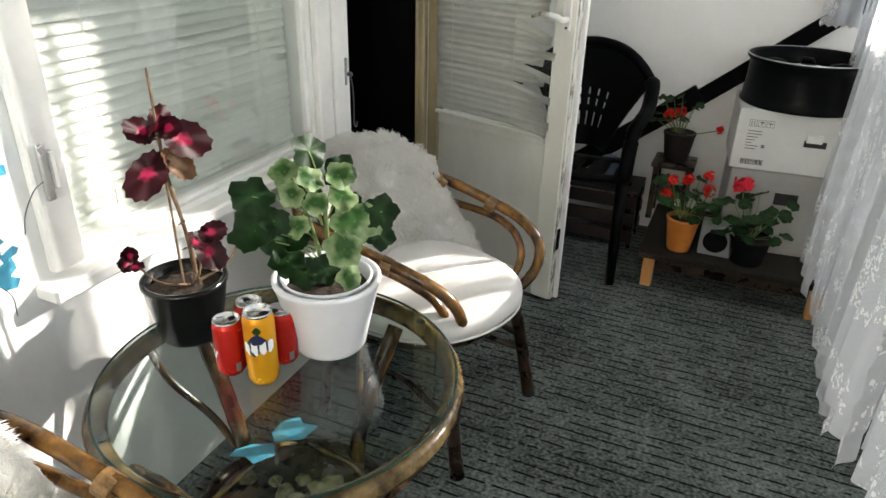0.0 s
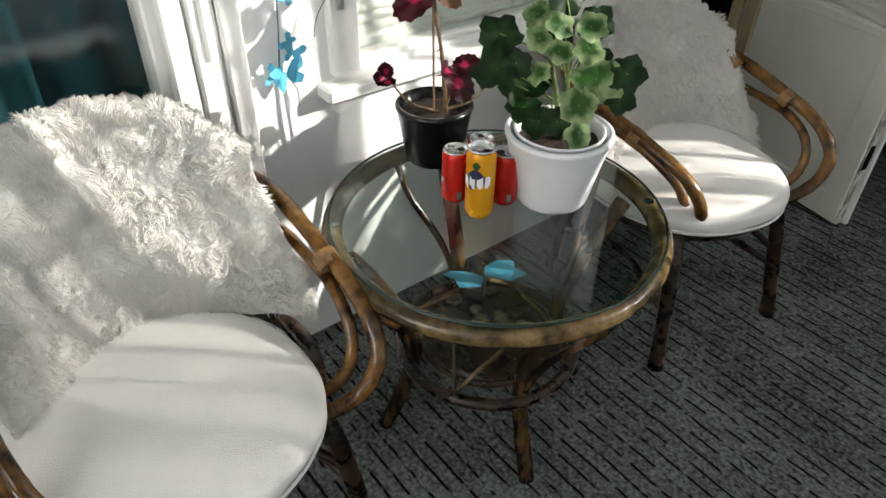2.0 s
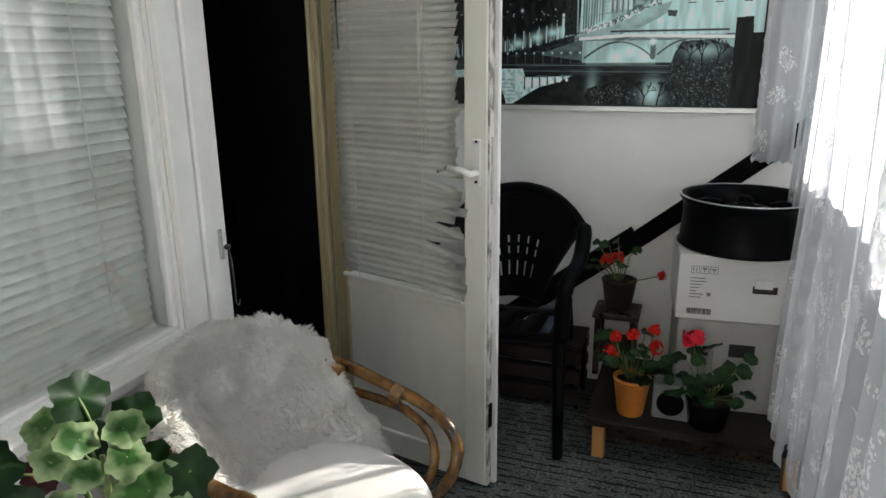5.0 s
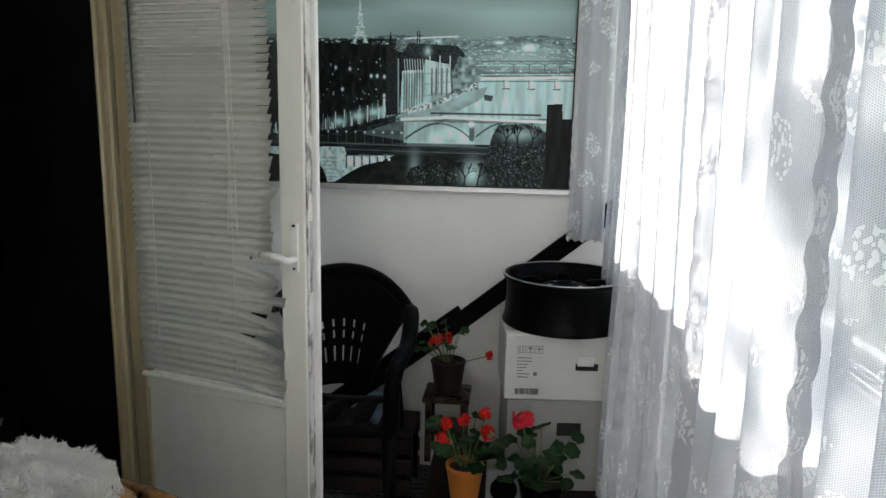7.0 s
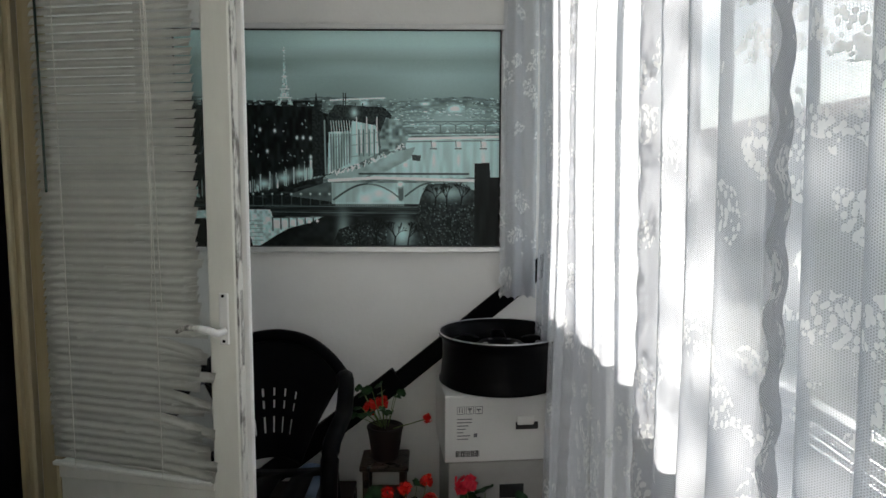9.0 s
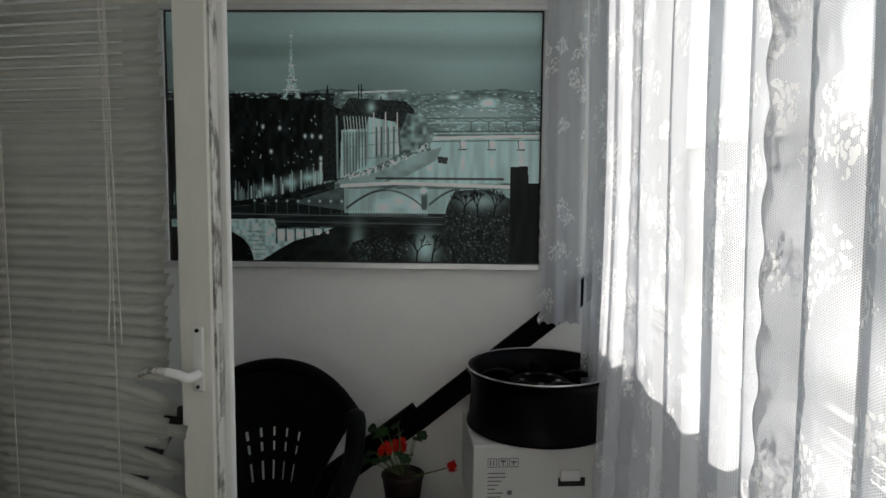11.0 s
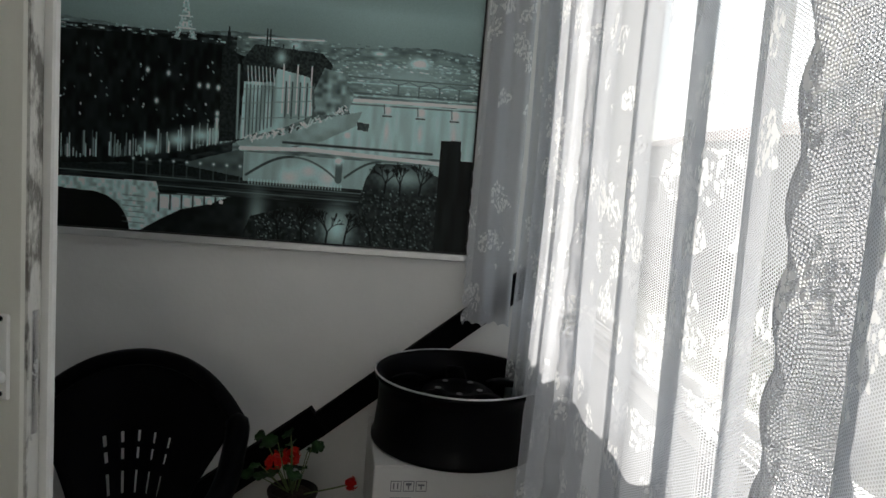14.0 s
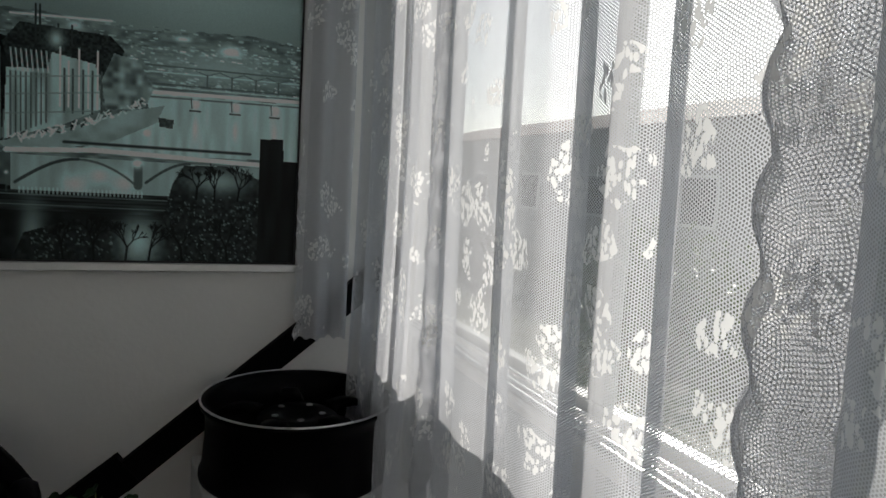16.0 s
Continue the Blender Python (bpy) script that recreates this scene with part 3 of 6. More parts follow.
# ---- glazed garden door in the house wall ----
def left_door():
    d = thing("door_1", (-0.03, 0.89, 0.1), "closed white glazed door with a tall pane", "door", kind="structure")
    fb = bmesh.new()
    for b in ((0.42, 1.355, 0.10, 0.40), (0.42, 1.355, 1.98, 2.08), (0.42, 0.50, 0.40, 1.98), (1.29, 1.355, 0.40, 1.98)):
        box(-0.10, -0.02, *b, bevel=0.004, bm=fb)
    part("door_frame", fb, PAINT, d)
    part("pane", box(-0.062, -0.058, 0.50, 1.29, 0.40, 1.98), GLASS, d).visible_shadow = False
    bb = bmesh.new()
    box(-0.02, 0.006, 1.31, 1.352, 0.10, 2.08, 0.004, bb)
    part("cover_strip", bb, PAINT, d)
    hb = tube([(0.014, 1.385, 0.80), (0.014, 1.385, 0.985)], 0.011, 10)
    part("hinge", hb, PAINT, d, "painted barrel hinge")


left_door()
tb = bmesh.new()
box(0.0, 0.014, 1.357, 1.405, 0.0, 2.12, 0.003, tb)
box(0.0, 0.026, 1.407, 1.448, 0.0, 2.12, 0.004, tb)
solo("trim_2", tb, PAINT, "white door casing with a stepped profile", "trim", kind="structure")
db = bmesh.new()
n = 60
rows = [[], []]
for k in range(n + 1):
    y = 0.45 + 0.90 * k / n
    x = -0.175 + 0.022 * math.sin(k * 0.9) + 0.012 * math.sin(k * 0.37 + 1)
    rows[0].append(db.verts.new((x, y, 0.0)))
    rows[1].append(db.verts.new((x * 0.96, y, 2.2)))
for k in range(n):
    db.faces.new((rows[0][k], rows[0][k + 1], rows[1][k + 1], rows[1][k]))
bmesh.ops.solidify(db, geom=db.faces[:], thickness=0.003)
solo("drape", db, TEAL_CLOTH, "dark teal curtain hanging inside behind the glazed door", "curtain", smooth=True)

# ---- doorway and the open door ----
tb = bmesh.new()
box(-0.16, 0.030, 2.603, 2.655, 0.0, 2.12, 0.005, tb)
box(-0.16, 0.014, 2.657, DOOR0 + 0.002, 0.0, 2.10, 0.004, tb)
solo("door_jamb_1", tb, PAINT, "white painted door jamb, chipped", "door frame", kind="structure")
lb = box(0.014, 0.022, 2.668, 2.680, 0.84, 0.92, 0.002)
solo("strike_plate", lb, ALU, "small metal strike plate on the white jamb", "door hardware")
hk = thing("hook", (0.02, 2.695, 0.86), "thin dark wire hook hanging on the jamb", "hook")
part("wire", tube(smooth_path([(0.024, 2.694, 0.865), (0.030, 2.696, 0.82), (0.028, 2.700, 0.75), (0.026, 2.703, 0.715), (0.030, 2.708, 0.705), (0.032, 2.712, 0.72)]), 0.0022, 6), WIRE, hk)
part("eye", lathe([(0, -0.007), (0.008, -0.004), (0.009, 0.002), (0.006, 0.007), (0, 0.008)], (0.022, 2.694, 0.868), 10), WIRE, hk)
tb = bmesh.new()
box(-0.05, 0.012, DOOR1, DOOR1 + 0.024, 0.0, 2.10, 0.004, tb)
box(0.0005, 0.026, DOOR1 + 0.026, DOOR1 + 0.062, 0.0, 2.12, 0.005, tb)
# black sheet over the white reveal: the doorway's shade put into colour
solo("door_lining", box(-0.30, 0.004, DOOR1 - 0.006, DOOR1 - 0.001, 0.0, 2.059), RAIL_SHADE_BLACK, "thin black sheet holding the shade of the doorway reveal", "door frame", kind="structure")
solo("door_jamb_2", tb, GOLD_WOOD, "aged yellow-brown varnished door jamb", "door frame", kind="structure")

HINGE, EDGE = Vector((0.035, 3.222, 0)), Vector((0.607, 3.103, 0))
LEAF_W = (EDGE - HINGE).length
LEAF_A = math.atan2(EDGE.y - HINGE.y, EDGE.x - HINGE.x)


def open_door():
    """Local: x along the leaf from the hinge, y 0..0.04 away from the camera side."""
    M = Matrix.Translation(HINGE) @ Matrix.Rotation(LEAF_A, 4, "Z")
    d = thing("door_2", HINGE + Vector((0, 0, 0.012)), "open cream-painted half-glazed door with a broken blind", "door", kind="structure")
    T = 0.042

    def lp(name, bm, mt, parent=d, label="", smooth=False):
        bmesh.ops.transform(bm, matrix=M, verts=bm.verts)
        return part(name, bm, mt, parent, label, smooth)

    st = 0.082
    lp("hinge_stile", box(0, 0.050, 0, T, 0.012, 2.02, 0.004), GOLD_WOOD, d, "varnished brown hinge stile")
    lp("stile", box(LEAF_W - st, LEAF_W - 0.008, 0, T, 0.012, 2.02, 0.004), DOOR_PAINT)
    ed = lp("door_edge", box(LEAF_W - 0.008, LEAF_W - 0.003, 0.004, T - 0.012, 0.014, 2.018), OLD_EDGE, d, "worn grey-stained edge with flaking paint")
    lp("rebate_strip", box(LEAF_W - 0.0075, LEAF_W + 0.012, T - 0.011, T + 0.004, 0.012, 2.02, 0.003), PAINT)
    lp("lock_plate", box(LEAF_W - 0.0028, LEAF_W - 0.001, 0.012, 0.024, 0.93, 1.12), ALU, ed)
    lp("strike", box(LEAF_W - 0.0028, LEAF_W + 0.002, 0.010, 0.026, 0.22, 0.30), RAIL_SHADE_BLACK, ed)
    lp("bottom_rail", box(0.050, LEAF_W - st, 0.002, T - 0.002, 0.012, 0.10, 0.003), DOOR_PAINT)
    lp("lower_panel", box(0.050, LEAF_W - st, 0.012, T - 0.012, 0.10, 0.60), DOOR_PAINT)
    lp("middle_rail", box(0.050, LEAF_W - st, 0.002, T - 0.002, 0.60, 0.645, 0.003), DOOR_PAINT)
    lp("top_rail", box(0.050, LEAF_W - st, 0.002, T - 0.002, 1.94, 2.02, 0.003), DOOR_PAINT)
    g = lp("pane", box(0.050, LEAF_W - st, 0.019, 0.023, 0.645, 1.94), GLASS)
    g.visible_shadow = False
    # handle
    hp = lp("handle_plate", box(LEAF_W - 0.052, LEAF_W - 0.026, -0.006, 0.0005, 0.985, 1.115, 0.003), PAINT, d, "narrow white handle plate")
    hb = bmesh.new()
    tube(smooth_path([(LEAF_W - 0.039, -0.004, 1.02), (LEAF_W - 0.039, -0.040, 1.022), (LEAF_W - 0.052, -0.052, 1.030), (LEAF_W - 0.075, -0.054, 1.034)]), 0.0095, 10, hb)
    lp("lever", hb, PAINT, hp, "", True)
    gb = tube(smooth_path([(LEAF_W - 0.070, -0.054, 1.034), (LEAF_W - 0.11, -0.055, 1.036), (LEAF_W - 0.138, -0.052, 1.024)]), 0.0085, 10, taper=0.6)
    lp("lever_tip", gb, OLD_EDGE, hp, "lever tip with its paint rubbed off", True)
    for z in (0.995, 1.108):
        lp("screw", screw_head(LEAF_W - 0.039, z), RAIL_SHADE_BLACK, hp)


def screw_head(x, z):
    b = bmesh.new()
    bmesh.ops.create_cone(b, cap_ends=True, segments=10, radius1=0.0042, radius2=0.0036, depth=0.004)
    bmesh.ops.transform(b, matrix=Matrix.Translation((x, -0.007, z)) @ Matrix.Rotation(radians(90), 4, "X"), verts=b.verts)
    return b


open_door()


def door_blind():
    M = Matrix.Translation(HINGE) @ Matrix.Rotation(LEAF_A, 4, "Z")
    d = thing("venetian_blind", HINGE + Vector((0.25, -0.08, 0.63)), "cream venetian blind with bent, broken slats on the open door", "blind")
    rng = random.Random(11)
    x0, x1 = 0.052, LEAF_W - 0.098
    z, k = 1.93, 0
    pitch = 0.0212
    while z > 0.662:
        b = bmesh.new()
        low = max(0.0, (1.02 - z) / 0.37)
        bent = low > 0 and rng.random() < 0.8
        drop = 0.020 * max(0, (1.2 - z) / 0.55)
        end = x1 + (rng.uniform(-0.004, 0.036) if low > 0 else rng.uniform(-0.004, 0.004))
        if 1.18 < z < 1.19:
            end += 0.012
        tilt = 0.98 if low == 0 else rng.uniform(1.05, 1.45)
        n = 10
        bendz = rng.uniform(-0.042, 0.002) if bent else rng.uniform(-0.001, 0.001)
        bendy = rng.uniform(-0.016, 0.004) if bent else 0
        tw = rng.uniform(-0.5, 0.35) if bent else 0
        left = x0 + (0.0 if z > 0.75 else 0.004)
        rows = []
        for i in range(n + 1):
            t = i / n
            x = left + (end - left) * t
            tip = max(0, (t - 0.62) / 0.38)
            tt = tilt + tw * tip
            zc = z - drop * t + bendz * tip ** 1.5
            yc = -0.012 + bendy * tip
            row = []
            for j in range(3):
                u = (j - 1) * 0.0125
                row.append(b.verts.new((x, yc + u * math.cos(tt) - (0.0022 if j == 1 else 0), zc + u * math.sin(tt))))
            rows.append(row)
        for a, c in zip(rows, rows[1:]):
            for j in range(2):
                f = b.faces.new((a[j], c[j], c[j + 1], a[j + 1]))
                f.smooth = True
        bmesh.ops.solidify(b, geom=b.faces[:], thickness=0.0007)
        bmesh.ops.transform(b, matrix=M, verts=b.verts)
        part("slat", b, BLIND, d)
        z -= pitch
        k += 1
    rb = box(-(x1 - x0) / 2, (x1 - x0) / 2 + 0.02, -0.009, 0.009, -0.006, 0.006, 0.003)
    bmesh.ops.transform(rb, matrix=M @ Matrix.Translation(((x0 + x1) / 2, -0.014, 0.640)) @ Matrix.Rotation(radians(2.6), 4, "Y"), verts=rb.verts)
    part("bottom_rail", rb, BLIND, d)
    hb = box(x0, x1, -0.024, 0.0, 1.945, 1.975, 0.003)
    bmesh.ops.transform(hb, matrix=M, verts=hb.verts)
    part("head_rail", hb, BLIND, d)
    for xx, zl in ((0.125, 0.645), (0.375, 0.64)):
        cb = tube([(xx, -0.0275, 1.945), (xx + 0.002, -0.0275, zl)], 0.0011, 5)
        bmesh.ops.transform(cb, matrix=M, verts=cb.verts)
        part("ladder_cord", cb, CORD, d)
    for pts in ([(0.37, -0.036, 1.945), (0.376, -0.034, 1.3), (0.366, -0.033, 1.08)], [(0.382, -0.036, 1.945), (0.392, -0.034, 1.3), (0.396, -0.033, 1.075)]):
        cb = tube(smooth_path(pts), 0.0013, 5)
        bmesh.ops.transform(cb, matrix=M, verts=cb.verts)
        part("pull_cord", cb, CORD, d)
    wb = tube([(0.086, -0.036, 1.945), (0.092, -0.036, 1.36)], 0.0032, 6)
    bmesh.ops.transform(wb, matrix=M, verts=wb.verts)
    part("tilt_wand", wb, GLASS_RIM, d)


door_blind()

# ---- lace curtains ----
def lace_panel(name, y0, y1, hem, x_mid, seed, edge0, edge1, label, waves=0.18, amp=0.020, top=2.36, net=None):
    """Hanging net along y: flat stretches between folded-over pleats, scalloped vertical borders where asked."""
    rng = random.Random(seed)
    L = y1 - y0
    nu, nv = max(40, int(L / 0.0042)), 120
    ph = [rng.uniform(0, 6.28) for _ in range(5)]
    kk = 2 * math.pi / waves
    bm = bmesh.new()
    uvl = bm.loops.layers.uv.new("UVMap")

    def place(t, z):
        y = y0 + L * t
        v = (z - hem) / (top - hem)
        sc = 0.026 * abs(math.sin(math.pi * z / 0.083))
        p = kk * y + ph[0] + 1.3 * math.sin(5.1 * y + ph[1]) + 0.16 * math.sin(1.7 * z + ph[2])
        ease = min(1.0, max(0.0, t * L - 0.045) / 0.06 if edge0 else t * L / 0.06, max(0.0, (1 - t) * L - 0.045) / 0.06 if edge1 else (1 - t) * L / 0.06)
        fold = (0.25 + 0.11 * math.sin(6.3 * y + ph[3])) * waves * ease
        x = x_mid + amp * (0.85 + 0.3 * (1 - v)) * (math.sin(p) + 0.28 * math.sin(2 * p + ph[4])) + 0.008 * math.sin(3 * z + ph[3])
        x += 0.0025 * math.sin(kk * 3.7 * y + 2.0 * z + ph[1])
        yy = y + fold * math.sin(p + 1.2)
        if edge0 and t < 0.2:
            yy -= sc * (1 - t / 0.2)
        if edge1 and t > 0.8:
            yy += sc * (t - 0.8) / 0.2
        return Vector((min(x, 1.565), yy, z))

    cloth = [0.0]
    for i in range(nu):
        cloth.append(cloth[-1] + (place((i + 1) / nu, 1.2) - place(i / nu, 1.2)).length)
    grid = []
    for j in range(nv + 1):
        z = hem + (top - hem) * j / nv
        row = []
        for i in range(nu + 1):
            q = place(i / nu, z)
            if j == 0:
                q.z += 0.012 * abs(math.sin(cloth[i] * 38))
            row.append((bm.verts.new(q), (cloth[i] + seed, z)))
        grid.append(row)
    for j in range(nv):
        for i in range(nu):
            q = (grid[j][i], grid[j][i + 1], grid[j + 1][i + 1], grid[j + 1][i])
            f = bm.faces.new([c[0] for c in q])
            f.smooth = True
            border = (edge0 and cloth[i] < 0.034) or (edge1 and cloth[-1] - cloth[i] < 0.034) or j < 2
            f.material_index = 1 if border else 0
            for lp, c in zip(f.loops, q):
                lp[uvl].uv = c[1]
    c = thing(name, (x_mid, (y0 + y1) / 2, top), label, "curtain", "lace curtain panels")
    part("net", bm, [net or LACE, LACE_EDGE], c)
    return c


lace_panel("lace_curtain", 3.34, 3.90, 0.13, 1.475, 3, True, False, "gathered white lace curtain panel reaching low beside the end wall", 0.115, 0.022)
lace_panel("lace_curtain", 2.56, 3.40, 0.13, 1.490, 5, True, False, "white lace curtain panel with flower sprays and scalloped border", 0.19, 0.024)
lace_panel("lace_curtain", 2.16, 2.62, 0.35, 1.450, 8, True, True, "narrow white lace curtain panel with two scalloped borders", 0.115, 0.018, net=LACE_DENSE)
lace_panel("lace_curtain", 0.55, 2.22, 0.35, 1.485, 13, False, False, "wide white lace curtain panel in soft pleats", 0.095, 0.022, net=LACE_DENSE)
solo("curtain_rod", tube([(1.49, -0.6, 2.37), (1.49, 3.97, 2.37)], 0.011, 10), PAINT, "white curtain rod under the ceiling", "curtain rod")


def corner_curtain():
    bm = bmesh.new()
    uvl = bm.loops.layers.uv.new("UVMap")
    nu, nv = 28, 90
    g = []
    for j in range(nv + 1):
        z = 0.955 + (2.3 - 0.955) * j / nv
        row = []
        for i in range(nu + 1):
            t = i / nu
            x = 1.338 + 0.125 * t - (0.010 * abs(math.sin(math.pi * z / 0.05)) if i < 3 and z < 1.4 else 0)
            y = 3.935 + 0.018 * math.sin(t * 11 + 0.6 * z) + 0.02 * t
            row.append((bm.verts.new((x, y, z + (0.01 * abs(math.sin(t * 16)) if j == 0 else 0))), (x * 1.4, z)))
        g.append(row)
    for j in range(nv):
        for i in range(nu):
            q = (g[j][i], g[j][i + 1], g[j + 1][i + 1], g[j + 1][i])
            f = bm.faces.new([c[0] for c in q])
            f.smooth = True
            f.material_index = 1 if i < 3 else 0
            for lp, c in zip(f.loops, q):
                lp[uvl].uv = c[1]
    c = thing("sheer_curtain", (1.40, 3.93, 2.3), "short sheer white curtain with a lace hem in the corner", "curtain")
    part("net", bm, [LACE_EDGE, LACE], c)


corner_curtain()

# ---- rattan chairs (built facing +x, base at the floor) ----
def rattan_chair(at, tucked):
    c = thing("rattan_armchair", at, "round cane armchair with bent double arms and dark legs", "chair", "rattan armchairs")
    ox, oy, _ = at

    def P(pts):
        return [(ox + x, oy + y, z) for x, y, z in pts]

    part("seat_ring", tube(P(ring_path(0, 0, 0.355, 0.230, 36)), 0.016, 8, closed=True), CANE_DARK, c, "", True)
    for k in range(-5, 6):
        h = math.sqrt(0.235 ** 2 - (k * 0.042) ** 2)
        part("seat_cane", tube(P([(-h, k * 0.042, 0.368), (h, k * 0.042, 0.368)]), 0.006, 6), CANE_DARK, c)
    for s in (-1, 1):
        part("front_leg", tube(smooth_path(P([(0.175, s * 0.165, 0.365), (0.205, s * 0.185, 0.25), (0.250, s * 0.208, 0.0)]), 5), 0.0185, 10, knots=0.10), CANE_DARK, c, "", True)
        part("rear_leg", tube(smooth_path(P([(-0.175, s * 0.150, 0.365), (-0.195, s * 0.175, 0.2), (-0.215, s * 0.195, 0.0)]), 5), 0.0175, 10, knots=0.10), CANE_DARK, c, "", True)
        part("brace", tube(smooth_path(P([(0.220, s * 0.198, 0.20), (0.15, s * 0.13, 0.27), (0.05, s * 0.06, 0.345)]), 5), 0.010, 8), CANE_DARK, c, "", True)
        part("side_stretcher", tube(smooth_path(P([(0.218, s * 0.196, 0.16), (0.0, s * 0.15, 0.19), (-0.198, s * 0.180, 0.15)]), 5), 0.010, 8), CANE_DARK, c, "", True)
        # arm: two bent canes from the back to the front of the seat
        outer = smooth_path(P([(-0.300, -0.102, 0.620), (-0.255, -0.205, 0.622), (-0.12, -0.262, 0.618), (0.0, -0.247, 0.592), (0.10, -0.217, 0.556), (0.175, -0.188, 0.515), (0.212, -0.166, 0.462), (0.210, -0.150, 0.405), (0.170, -0.130, 0.352)]) if tucked and s < 0 else P([(-0.300, s * 0.102, 0.620), (-0.262, s * 0.205, 0.615), (-0.16, s * 0.272, 0.602), (0.04, s * 0.281, 0.560), (0.15, s * 0.279, 0.525), (0.212, s * 0.270, 0.472), (0.222, s * 0.242, 0.415), (0.205, s * 0.191, 0.372), (0.170, s * 0.136, 0.352)]), 7)
        part("arm", tube(outer, 0.0145, 10, knots=0.08), CANE, c, "glossy golden-brown bent cane", True)
        inner = smooth_path(P([(-0.265, -0.128, 0.585), (-0.21, -0.218, 0.588), (-0.11, -0.250, 0.578), (0.0, -0.230, 0.556), (0.08, -0.203, 0.525), (0.145, -0.180, 0.485), (0.178, -0.170, 0.440), (0.180, -0.158, 0.395), (0.140, -0.135, 0.352)]) if tucked and s < 0 else P([(-0.285, s * 0.128, 0.530), (-0.25, s * 0.215, 0.530), (-0.15, s * 0.262, 0.532), (0.03, s * 0.268, 0.527), (0.12, s * 0.260, 0.505), (0.165, s * 0.248, 0.460), (0.175, s * 0.223, 0.408), (0.160, s * 0.183, 0.372), (0.130, s * 0.140, 0.352)]), 7)
        part("arm", tube(inner, 0.011, 10, knots=0.08), CANE, c, "glossy golden-brown bent cane", True)
        bb = tube(P([(0.035, s * 0.277, 0.556), (0.062, s * 0.278, 0.546)] if s > 0 or not tucked else [(0.035, -0.236, 0.572), (0.060, -0.228, 0.563)]), 0.0225, 10)
        part("binding", bb, BINDING, c, "woven cane binding")
    # barrel back frame
    arc = [(-0.285 * math.cos(a), 0.275 * math.sin(a)) for a in (radians(d) for d in range(-72, 73, 12))]
    top = smooth_path(P([(x * 1.04, y * 0.93, 0.548 + 0.155 * math.sqrt(max(0.0, math.cos(math.atan2(y, -x) * 1.2)))) for x, y in arc]), 4)
    part("top_rail", tube(top, 0.015, 8), CANE, c, "", True)
    for k in range(-3, 4):
        a = radians(k * 19)
        x, y = -0.285 * math.cos(a), 0.275 * math.sin(a)
        part("back_slat", tube(smooth_path(P([(x * 0.78, y * 0.72, 0.37), (x * 0.93, y * 0.93, 0.52), (x * 1.04, y * 0.93, 0.548 + 0.155 * math.sqrt(max(0.0, math.cos(a * 1.2))))]), 4), 0.008, 6), CANE_DARK, c, "", True)
    return c


def cushion(at):
    c = thing("seat_cushion", at, "round off-white quilted seat cushion on the cane chair", "cushion", "seat cushions")
    prof = [(0, 0.0), (0.18, 0.0), (0.226, 0.008), (0.245, 0.026), (0.248, 0.044), (0.240, 0.064), (0.212, 0.080), (0.13, 0.088), (0, 0.090)]
    b = lathe([(r, z) for r, z in prof], at, 56)
    rng = random.Random(2)
    for v in b.verts:
        d = v.co - Vector(at)
        a = math.atan2(d.y, d.x)
        v.co.z += 0.004 * math.sin(a * 3 + 1) * (d.length / 0.25) + 0.004 * noise.noise(v.co * 14)
        k = 1 + 0.022 * math.sin(a * 2 + 0.5) + 0.012 * math.sin(a * 5)
        v.co.x, v.co.y = at[0] + d.x * k * 1.02, at[1] + d.y * k
    body = part("cover", b, CLOTH, c, "", True)
    body.modifiers.new("round", "SUBSURF").levels = 1
    seam = [(at[0] + 0.242 * 1.02 * math.cos(t) * (1 + 0.022 * math.sin(t * 2 + 0.5) + 0.012 * math.sin(t * 5)), at[1] + 0.242 * math.sin(t) * (1 + 0.022 * math.sin(t * 2 + 0.5) + 0.012 * math.sin(t * 5)), at[2] + 0.020) for t in (2 * math.pi * k / 60 for k in range(60))]
    part("piping", tube(seam, 0.0035, 6, closed=True), CLOTH, c, "", True)
    return c


